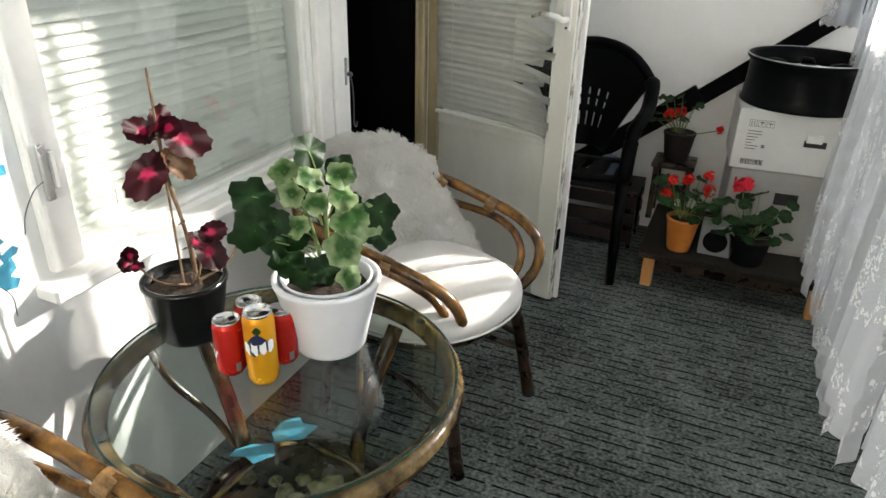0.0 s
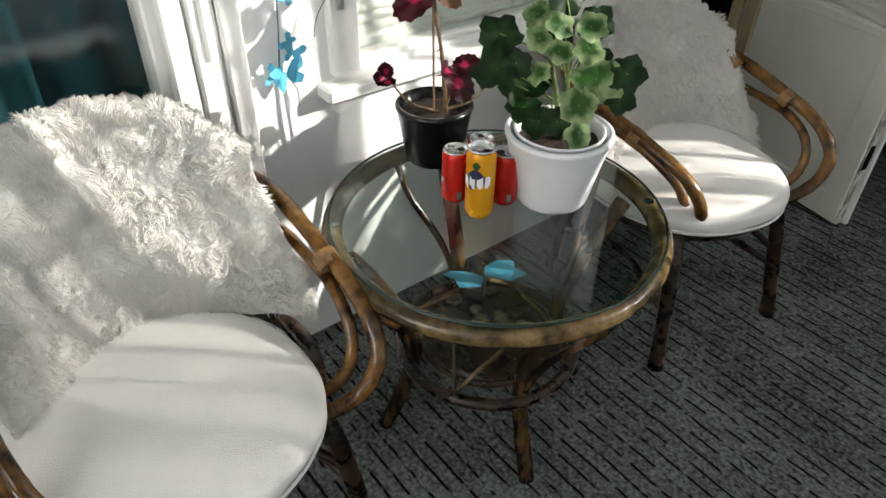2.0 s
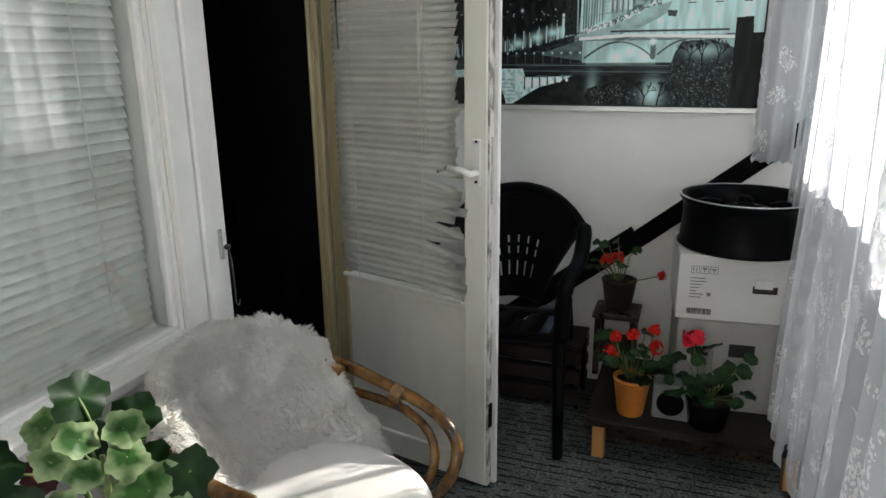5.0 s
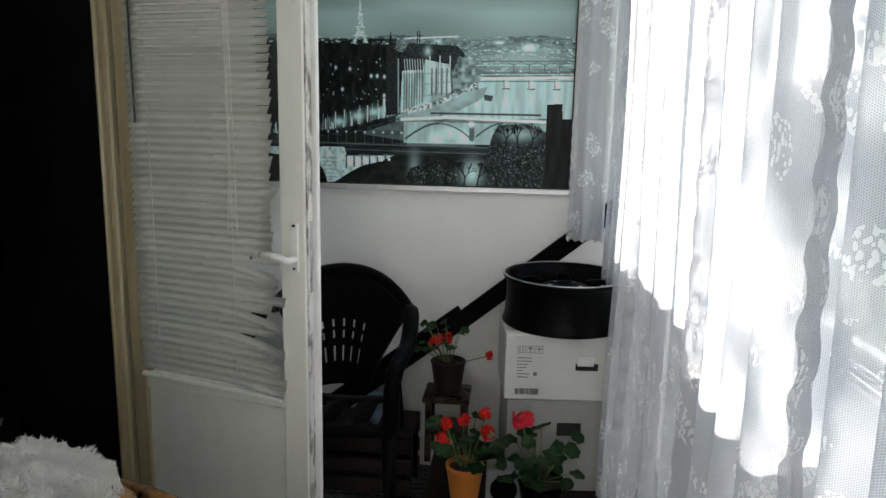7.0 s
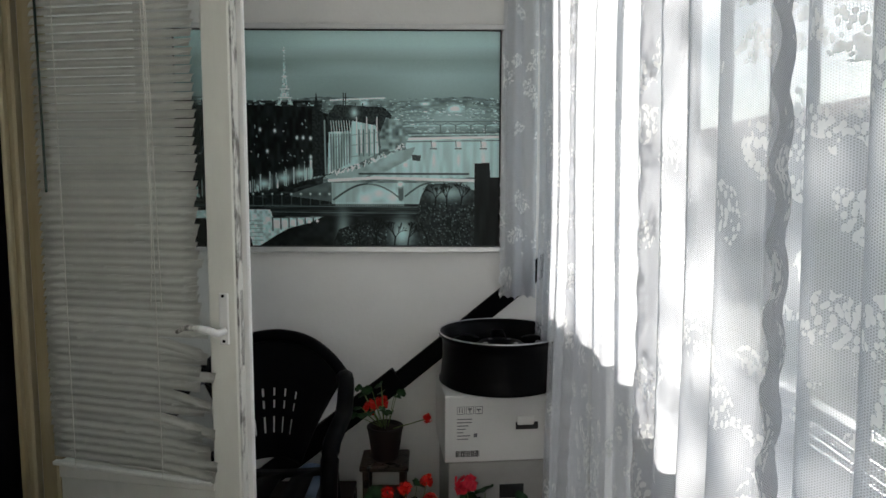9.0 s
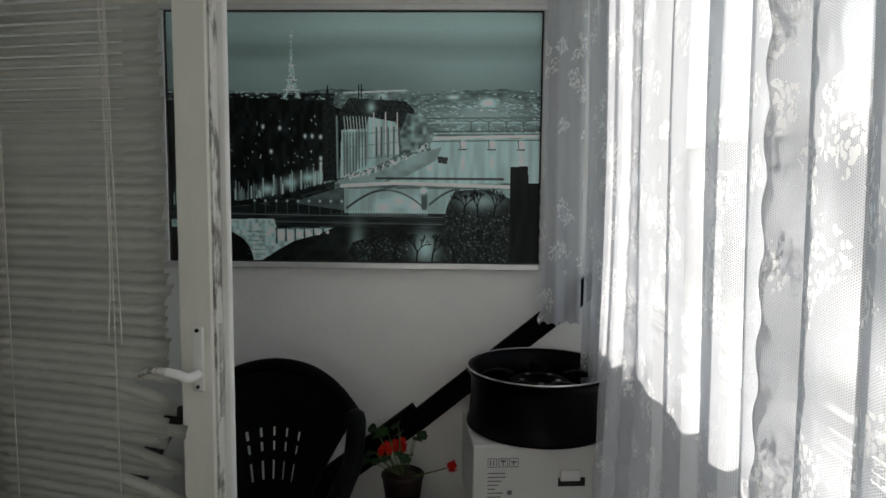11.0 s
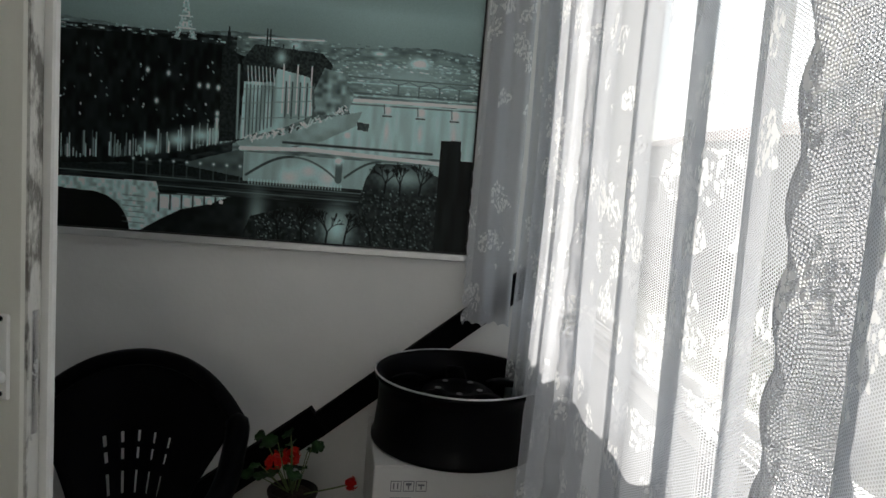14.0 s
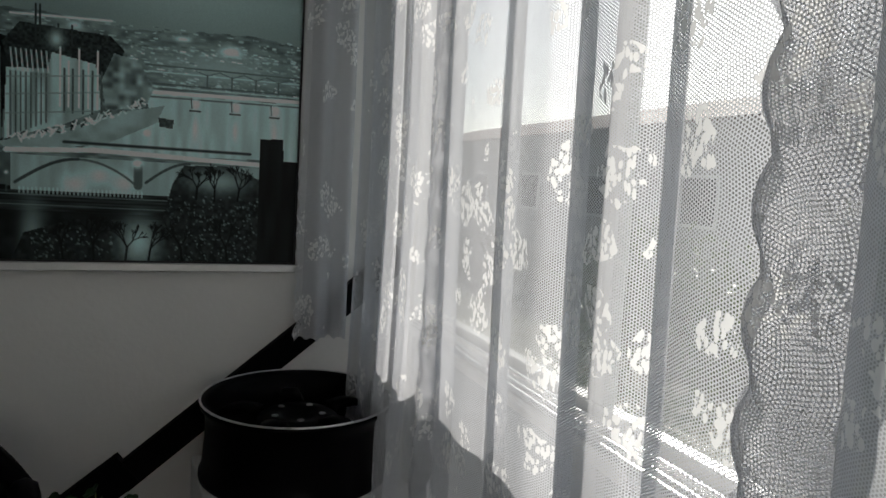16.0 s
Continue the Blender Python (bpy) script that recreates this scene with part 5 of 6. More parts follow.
def city_print(parent):
    """Dusk over a river city, painted tone by tone on a fine sheet: sky, lattice tower, old town, palace, bridges, bare trees."""
    W, H = 573, 381
    gy, gx = np.mgrid[0:H, 0:W].astype(float)
    gx, gy = gx + 368.5, gy + 49.5
    rs = np.random.RandomState(12)

    def grain(step, sx=1.0, sy=1.0):
        """Smooth random field, 0..1, with spots about step wide."""
        nx, ny = int(W / (step * sx)) + 3, int(H / (step * sy)) + 3
        g = rs.rand(ny, nx)
        fx, fy = (gx - 368) / (step * sx), (gy - 49) / (step * sy)
        ix, iy = fx.astype(int), fy.astype(int)
        tx, ty = fx - ix, fy - iy
        tx, ty = tx * tx * (3 - 2 * tx), ty * ty * (3 - 2 * ty)
        return (g[iy, ix] * (1 - tx) + g[iy, ix + 1] * tx) * (1 - ty) + (g[iy + 1, ix] * (1 - tx) + g[iy + 1, ix + 1] * tx) * ty

    fine, mid, streak = grain(2.2), grain(9), grain(6, 1.0, 7.0)
    tone = np.interp(gy, [49, 75, 100, 125, 150, 172], [0.56, 0.55, 0.44, 0.49, 0.46, 0.42]) + 0.07 * (grain(60, 2.5, 0.35) - 0.5)

    def put(mask, value, rough=0.0, field=None):
        nonlocal tone
        tone = np.where(mask, value + rough * ((fine if field is None else field) - 0.5), tone)

    def area(*pts):
        m = np.zeros((H, W), bool)
        for (x0, y0), (x1, y1) in zip(pts, pts[1:] + pts[:1]):
            if y0 != y1:
                m ^= ((y0 > gy) != (y1 > gy)) & (gx < (x1 - x0) * (gy - y0) / (y1 - y0) + x0)
        return m

    def line(x0, y0, x1, y1, w, value):
        nonlocal tone
        a0, a1 = int(max(0, min(x0, x1) - 370 - w)), int(min(W, max(x0, x1) - 366 + w))
        b0, b1 = int(max(0, min(y0, y1) - 51 - w)), int(min(H, max(y0, y1) - 47 + w))
        if a1 <= a0 or b1 <= b0:
            return
        X, Y = gx[b0:b1, a0:a1], gy[b0:b1, a0:a1]
        dx, dy = x1 - x0, y1 - y0
        t = np.clip(((X - x0) * dx + (Y - y0) * dy) / (dx * dx + dy * dy + 1e-6), 0, 1)
        k = np.clip(w / 2 + 0.5 - np.hypot(X - x0 - t * dx, Y - y0 - t * dy), 0, 1)
        tone[b0:b1, a0:a1] = tone[b0:b1, a0:a1] * (1 - k) + value * k

    def dabs(n, x0, x1, y0, y1, wide, high, lo, hi, slope=0.0):
        for _ in range(n):
            x = rs.uniform(x0, x1)
            y = rs.uniform(y0, y1) + slope * (x - x0)
            line(x, y, x + rs.uniform(0, wide), y + rs.uniform(0, high), rs.uniform(0.8, 2.0), rs.uniform(lo, hi))

    def glow(x, y, rx, ry, value):
        nonlocal tone
        k = np.exp(-((gx - x) / rx) ** 2 - ((gy - y) / ry) ** 2)
        tone = tone * (1 - k) + value * k

    # far town up to the hazy hills
    put(gy > 168 + 4 * np.sin(gx / 37) + 3 * (mid - 0.5), 0.34, 0.20, grain(5, 2.0, 0.7))
    put((gy > 171) & (gx < 625), 0.12, 0.16, grain(4, 2.0, 0.8))
    dabs(110, 368, 610, 168, 186, 6, 0.5, 0.35, 0.75)
    dabs(260, 620, 941, 166, 196, 5, 0.5, 0.24, 0.70)
    dabs(240, 735, 941, 185, 232, 6, 0.8, 0.36, 0.82)
    glow(850, 205, 80, 22, 0.52)
    dabs(120, 735, 941, 188, 232, 5, 0.6, 0.30, 0.85)
    line(640, 170, 735, 166, 2.5, 0.78)
    glow(860, 184, 12, 6, 0.85)
    glow(808, 176, 9, 3, 0.80)
    glow(700, 175, 8, 5, 0.70)
    # lattice tower
    half = np.interp(gy, [78, 84, 100, 130, 150, 165, 179], [0.7, 1.6, 1.3, 3.2, 5.5, 9, 15])
    tower = (gy > 78) & (gy < 179) & (np.abs(gx - 560) < half)
    put(tower & ~((gy > 167) & (np.abs(gx - 560) < half - 6)), 0.60, 0.45)
    for y, w in ((84, 2), (129, 4.5), (151, 8), (166, 12)):
        line(560 - w, y, 560 + w, y, 1.4, 0.78)
    # river beyond the quays
    put(area((768, 240), (942, 237), (942, 306), (700, 308), (780, 272)), 0.60, 0.13, streak)
    for y, v in ((206, 0.30), (213, 0.62), (226, 0.28), (229, 0.60)):
        line(770 + (y - 206) * 0.4, y + 2, 941, y, 1.6, v)
    for x in (835, 862, 889, 915):
        line(x, 213, x, 228, 1.4, 0.28)
        line(x, 214, x + 13, 209, 1.0, 0.3)
        line(x, 214, x - 13, 209, 1.0, 0.3)
    line(766, 238, 941, 234, 4.5, 0.84)
    line(768, 243, 941, 240, 1.6, 0.30)
    for x in (823, 867, 912):
        glow(x, 247, 4.5, 6, 0.85)
        line(x - 6, 255, x + 5, 255, 2.0, 0.22)
        line(x - 5, 241, x - 4, 252, 1.4, 0.28)
        glow(x, 275, 4, 16, 0.72)
    # old town in shade, lit windows, lamps along its foot
    put(area((368, 182), (470, 178), (600, 182), (640, 196), (640, 300), (600, 318), (560, 330), (500, 341), (368, 352)), 0.075, 0.09, grain(7, 0.8, 1.6))
    dabs(60, 375, 620, 195, 285, 1.5, 2.5, 0.30, 0.85)
    for x, y in ((515, 222), (541, 224), (580, 236), (591, 236), (604, 237), (604, 270), (604, 278), (527, 260)):
        glow(x, y, 2.4, 3.4, 0.92)
    for _ in range(120):
        x = rs.uniform(372, 640)
        y = np.interp(x, [372, 500, 560, 640], [345, 334, 322, 300])
        line(x, y - rs.uniform(3, 34), x, y - rs.uniform(0, 3), rs.uniform(0.8, 2.2), rs.uniform(0.25, 0.80))
    for x, y in ((520, 318), (555, 308), (585, 300), (610, 297)):
        glow(x, y, 13, 9, 0.62)
    # clock tower and palace
    put(area((607, 192), (612, 176), (615, 155), (618, 176), (624, 192), (632, 205), (632, 302), (607, 306)), 0.11, 0.08)
    line(629, 206, 630, 300, 3.0, 0.45)
    put(area((632, 200), (648, 178), (735, 182), (748, 196), (740, 240), (722, 222), (640, 228)), 0.14, 0.12)
    put(area((636, 226), (674, 224), (678, 206), (720, 214), (726, 262), (690, 281), (634, 301)), 0.56, 0.30, streak)
    for k in range(8):
        line(640 + k * 4.7, 230, 640 + k * 4.7, 296 - k * 2.2, 1.4, 0.22)
        line(640 + k * 4.7, 206, 642 + k * 4.7, 228, 1.2, 0.74)
    for x in (686, 694, 704, 713, 722):
        line(x, 200 if x in (686, 704, 722) else 214, x, 262, 1.8, 0.80)
        line(x + 4, 222, x + 4, 268, 2.2, 0.26)
    for y in (232, 250, 270):
        line(636, y + 4, 724, y - 6, 1.2, 0.42)
    for x in (663, 667, 684, 697):
        line(x, 158 if x < 670 else 176, x, 196, 2.0, 0.16)
    glow(682, 192, 7, 9, 0.60)
    # trees and traffic on the quay
    put(area((738, 200), (764, 206), (778, 236), (770, 256), (730, 262), (726, 230)), 0.40, 0.34, grain(6))
    put(area((628, 304), (690, 286), (750, 262), (790, 252), (782, 272), (730, 300), (640, 314)), 0.50, 0.14, mid)
    for _ in range(70):
        t = rs.rand()
        line(640 + 130 * t, 300 - 50 * t ** 1.3 + rs.uniform(-6, 5), 643 + 130 * t, 299 - 50 * t ** 1.3 + rs.uniform(-6, 5), 1.6, rs.choice((0.12, 0.85, 0.9, 0.7)))
    put(area((784, 266), (800, 267), (799, 277), (785, 276)), 0.22, 0.10)
    glow(772, 284, 3, 3, 0.95)
    # stone bridge over the middle of the river
    put(area((640, 316), (896, 316), (896, 356), (640, 356)), 0.52, 0.12, streak)
    put(area((566, 336), (640, 312), (640, 350), (566, 356)), 0.26, 0.10, mid)
    for x, y in ((725, 335), (750, 342), (700, 345)):
        glow(x, y, 14, 12, 0.72)
    line(636, 312, 720, 307, 5.5, 0.82)
    line(720, 307, 895, 312, 5.5, 0.80)
    line(690, 300, 885, 300, 3.0, 0.16)
    for k in range(9):
        t0, t1 = k / 9, (k + 1) / 9
        line(644 + 60 * t0, 346 - 28 * math.sin(t0 * 1.57), 644 + 60 * t1, 346 - 28 * math.sin(t1 * 1.57), 3.2, 0.20)
        line(704 + 56 * t0, 318 + 24 * t0 ** 2, 704 + 56 * t1, 318 + 24 * t1 ** 2, 2.4, 0.30)
        line(772 + 46 * t0, 340 - 24 * math.sin(t0 * 1.57), 772 + 46 * t1, 340 - 24 * math.sin(t1 * 1.57), 2.8, 0.22)
    line(764, 322, 764, 344, 9, 0.28)
    glow(763, 319, 5, 5, 0.95)
    # near bank, dark water, iron footbridge
    put(area((368, 352), (566, 340), (640, 350), (640, 362), (368, 366)), 0.09, 0.05)
    put(gy > 372, 0.085, 0.06, mid)
    put((gy > 354) & (gy < 376 + 0.012 * (gx - 640)), 0.12, 0.12, grain(5, 4.0, 0.4))
    for y, v in ((356, 0.34), (362, 0.08), (367, 0.30), (374, 0.07)):
        line(368, y, 941, y + 5, 1.3, v)
    for x in range(648, 770, 4):
        line(x, 351, x, 357, 1.2, 0.70)
    for x in range(500, 640, 17):
        line(x, 336, x, 356, 1.0, 0.30)
        glow(x, 336, 1.8, 1.8, 0.80)
    glow(660, 405, 12, 40, 0.42)
    # white arched bridge
    put(area((368, 366), (530, 364), (534, 378), (625, 376), (600, 388), (562, 398), (534, 414), (508, 431), (368, 431)), 0.60, 0.30, grain(5))
    put(((gx - 445) / 52) ** 2 + ((gy - 432) / 50) ** 2 < 1, 0.035)
    put(area((368, 378), (440, 382), (470, 400), (484, 431), (368, 431)), 0.04)
    for k in range(6):
        x, w = 541 + k * 14.5, 4.6 - 0.45 * k
        put((np.abs(gx - x) < w) & (gy > 382 + 0.4 * np.abs(gx - x)) & (gy < 398 - k * 2.2), 0.80, 0.10)
        line(x - 7.2, 380, x - 7.2, 402 - k * 3, 2.2, 0.14)
    line(534, 379, 625, 377, 1.6, 0.16)
    for y in (384, 391, 398, 405, 412, 419):
        line(488, y, 516, y + 1, 0.9, 0.36)
    # bare trees against the water
    put(area((640, 431), (652, 400), (700, 384), (790, 382), (800, 340), (812, 318), (860, 316), (897, 330), (897, 431)), 0.11, 0.10, grain(4))
    glow(766, 408, 20, 26, 0.62)
    glow(850, 334, 34, 14, 0.50)
    dabs(300, 795, 896, 352, 428, 1.4, 1.6, 0.14, 0.42)
    dabs(90, 655, 740, 392, 428, 1.6, 2.0, 0.18, 0.42)

    def twig(x, y, a, ln, w, deep):
        x1, y1 = x + ln * math.sin(a), y - ln * math.cos(a)
        line(x, y, x1, y1, w, 0.05)
        if deep:
            for _ in range(3):
                twig(x1, y1, a + rs.uniform(-0.7, 0.7), ln * rs.uniform(0.55, 0.85), max(0.5, w * 0.62), deep - 1)

    for x, y, ln, deep in ((826, 356, 13, 4), (846, 358, 14, 4), (872, 356, 13, 4), (690, 430, 15, 4), (720, 430, 17, 4), (752, 431, 17, 4), (776, 431, 16, 4), (812, 430, 18, 3), (862, 430, 18, 3)):
        twig(x, y, rs.uniform(-0.15, 0.15), ln, 2.2, deep)
    # near chimney
    put(area((896, 281), (923, 280), (924, 306), (942, 306), (942, 431), (896, 431)), 0.075, 0.05, streak)
    tone = np.clip(tone, 0.015, 0.97)
    # the sheet itself, one small face per dab of ink
    xs = np.linspace(PIC_L + 0.002, PIC_R - 0.002, W + 1)
    zs = np.linspace(PIC_T - 0.002, PIC_B + 0.002, H + 1)
    vx, vz = np.meshgrid(xs, zs)
    co = np.stack([vx, np.full_like(vx, 3.9775), vz], -1).reshape(-1, 3) - np.array(ORIGIN[parent.name])
    r = np.arange(H)[:, None] * (W + 1) + np.arange(W)[None, :]
    quads = np.stack([r, r + W + 1, r + W + 2, r + 1], -1).reshape(-1, 4)
    me = bpy.data.meshes.new("print")
    me.vertices.add(len(co))
    me.vertices.foreach_set("co", co.ravel())
    me.loops.add(quads.size)
    me.loops.foreach_set("vertex_index", quads.ravel())
    me.polygons.add(len(quads))
    me.polygons.foreach_set("loop_start", np.arange(0, quads.size, 4))
    me.update(calc_edges=True)
    lin = tone.ravel() ** 2.1 * 2.5
    teal = np.stack([0.71 * lin + 0.0004, lin + 0.001, 0.985 * lin + 0.001, np.ones_like(lin)], -1)
    ink = me.attributes.new("ink", "FLOAT_COLOR", "FACE")
    ink.data.foreach_set("color", np.clip(teal, 0, 0.92).ravel())
    me.materials.append(print_mat())
    sheet = new("print", me)
    sheet.parent = parent
    tagged(sheet, "grey-teal city print with a lattice tower and bridges")


def picture():
    p = thing("picture", (0.74, 4.0, PIC_B - 0.02), "large framed grey-teal print of a river city at dusk", "picture")
    fb = bmesh.new()
    t = 0.021
    for b in ((PIC_L - t, PIC_R + t, PIC_B - t, PIC_B), (PIC_L - t, PIC_R + t, PIC_T, PIC_T + t), (PIC_L - t, PIC_L, PIC_B, PIC_T), (PIC_R, PIC_R + t, PIC_B, PIC_T)):
        box(b[0], b[1], 3.966, 3.999, b[2], b[3], 0.003, fb)
    part("picture_frame", fb, FRAME_SILVER, p, "slim silver frame")
    sb = bmesh.new()
    s = 0.004
    for b in ((PIC_L, PIC_R, PIC_B, PIC_B + s), (PIC_L, PIC_R, PIC_T - s, PIC_T), (PIC_L, PIC_L + s, PIC_B + s, PIC_T - s), (PIC_R - s, PIC_R, PIC_B + s, PIC_T - s)):
        box(b[0], b[1], 3.968, 3.976, b[2], b[3], 0, sb)
    part("inner_line", sb, BLACK_INK, p, "thin black line inside the frame")
    city_print(p)


picture()

# ---- sloping black board along the end wall ----
def sloping_board():
    t = thing("sloping_board", (0.9, 3.98, 0.0), "black painted board rising diagonally along the end wall", "board")
    def strip(name, a, b, w, y0, y1):
        bm = bmesh.new()
        d = Vector((b[0] - a[0], 0, b[1] - a[1])).normalized()
        n = Vector((-d.z, 0, d.x))
        vs = []
        for y in (y0, y1):
            for p, s in ((a, 0), (b, 0), (b, -w), (a, -w)):
                vs.append(bm.verts.new(Vector((p[0], y, p[1])) + n * s))
        for q in ((0, 1, 2, 3), (7, 6, 5, 4), (0, 4, 5, 1), (1, 5, 6, 2), (2, 6, 7, 3), (3, 7, 4, 0)):
            bm.faces.new([vs[i] for i in q])
        bmesh.ops.recalc_face_normals(bm, faces=bm.faces)
        part(name, bm, RAIL_SHADE_BLACK, t)
    strip("upper_board", (0.915, 0.640), (1.60, 1.200), 0.066, 3.972, 3.999)
    strip("lower_board", (0.12, 0.055), (0.93, 0.680), 0.085, 3.966, 3.999)


sloping_board()

# ---- black plastic garden chair behind the door ----
def plastic_chair():
    cx, cy = 0.532, 3.60
    c = thing("garden_chair", (cx, cy, 0), "black moulded plastic garden armchair with a slotted back", "chair")

    def sheet(name, fn, nu, nv, skip=None, th=0.006):
        bm = bmesh.new()
        g = [[bm.verts.new(fn(i / nu, j / nv)) for i in range(nu + 1)] for j in range(nv + 1)]
        for j in range(nv):
            for i in range(nu):
                if skip and skip(i, j):
                    continue
                f = bm.faces.new((g[j][i], g[j][i + 1], g[j + 1][i + 1], g[j + 1][i]))
                f.smooth = True
        bmesh.ops.delete(bm, geom=[v for v in bm.verts if not v.link_faces], context="VERTS")
        bmesh.ops.solidify(bm, geom=bm.faces[:], thickness=th)
        return part(name, bm, BLACK_PLASTIC, c)

    def back(u, v):
        a = (u - 0.5) * 2
        top = 0.848 - 0.115 * abs(a) ** 2.6 - 0.012 * abs(a)
        z = 0.43 + (top - 0.43) * v
        half = 0.105 + 0.143 * v ** 1.3
        x = cx + a * half
        y = cy + 0.15 + 0.07 * v - 0.075 * abs(a) ** 2
        return Vector((x, y, z))
    sheet("backrest", back, 44, 30, lambda i, j: 9 <= i <= 34 and i % 5 == 1 and (6 <= j <= 9 or 12 <= j <= 13 or 15 <= j <= 16))
    sheet("seat", lambda u, v: Vector((cx + (u - 0.5) * (0.46 - 0.03 * v), cy - 0.24 + 0.40 * v, 0.425 - 0.03 * v - 0.012 * math.sin(math.pi * u))), 12, 12, lambda i, j: i % 3 == 1 and 2 < j < 10, 0.008)
    rim = smooth_path([back(k / 12, 1.0) for k in range(13)], 3)
    part("back_rim", tube(rim, 0.021, 8), BLACK_PLASTIC, c, "", True)
    for s in (-1, 1):
        arm = smooth_path([back(0.5 + s * 0.5, 0.98), Vector((cx + s * 0.262, cy + 0.08, 0.725)), Vector((cx + s * 0.272, cy - 0.06, 0.665)), Vector((cx + s * 0.262, cy - 0.17, 0.64)), Vector((cx + s * 0.252, cy - 0.225, 0.60)), Vector((cx + s * 0.245, cy - 0.232, 0.43))], 6)
        b = tube(arm, 0.027, 8)
        part("armrest", b, BLACK_PLASTIC, c, "", True)
        part("front_leg", tube([(cx + s * 0.238, cy - 0.222, 0.45), (cx + s * 0.250, cy - 0.24, 0.0)], 0.024, 8, taper=0.75), BLACK_PLASTIC, c, "", True)
        part("rear_leg", tube([(cx + s * 0.195, cy + 0.14, 0.45), (cx + s * 0.225, cy + 0.235, 0.0)], 0.023, 8, taper=0.75), BLACK_PLASTIC, c, "", True)


plastic_chair()
b = bmesh.new()
bmesh.ops.create_icosphere(b, subdivisions=3, radius=0.075)
for v in b.verts:
    v.co = Vector((v.co.x * 1.0, v.co.y * 0.8, v.co.z * 0.85)) * (1 + 0.25 * noise.noise(v.co * 16))
    v.co.z = max(v.co.z, -0.05)
bmesh.ops.transform(b, matrix=Matrix.Translation((0.66, 3.80, 0.32)), verts=b.verts)
solo("plastic_bag", b, BLUE_BAG, "crumpled pale blue plastic bag on the wooden crate", "bag", smooth=True)

# ---- low carpeted bench with boxes, rim and plants ----
BX0, BX1, BY0, BY1, BZ = 0.865, 1.56, 3.385, 3.93, 0.155


def bench():
    t = thing("low_bench", ((BX0 + BX1) / 2, (BY0 + BY1) / 2, 0), "low wooden bench with a brown carpet-covered top", "bench")
    part("bench_top", box(BX0, BX1, BY0, BY1, BZ - 0.028, BZ, 0.006), BENCH_TOP, t, "dark brown tufted covering")
    for x in (BX0 + 0.025, BX1 - 0.075):
        for y in (BY0 + 0.02, BY1 - 0.07):
            part("leg", box(x, x + 0.042, y, y + 0.042, 0, BZ - 0.028, 0.003), PINE, t)
    part("apron", box(BX0 + 0.07, BX1 - 0.08, BY0 + 0.03, BY0 + 0.05, BZ - 0.075, BZ - 0.029), CANE_DARK, t)


bench()
cr = thing("slatted_crate", (0.60, 3.80, 0), "old brown slatted wooden crate under the chair", "crate")
for k in range(3):
    part("slat", box(0.40, 0.80, 3.70, 3.714, 0.03 + k * 0.08, 0.085 + k * 0.08, 0.003), BROWN_POT, cr)
    part("slat", box(0.40, 0.80, 3.90, 3.914, 0.03 + k * 0.08, 0.085 + k * 0.08, 0.003), BROWN_POT, cr)
part("lid_board", box(0.40, 0.80, 3.70, 3.914, 0.255, 0.270, 0.003), BROWN_POT, cr)
for x in (0.402, 0.776):
    for y in (3.715, 3.880):
        part("corner_post", box(x, x + 0.02, y, y + 0.02, 0, 0.255, 0.002), CANE_DARK, cr)

BOX_A = radians(5)


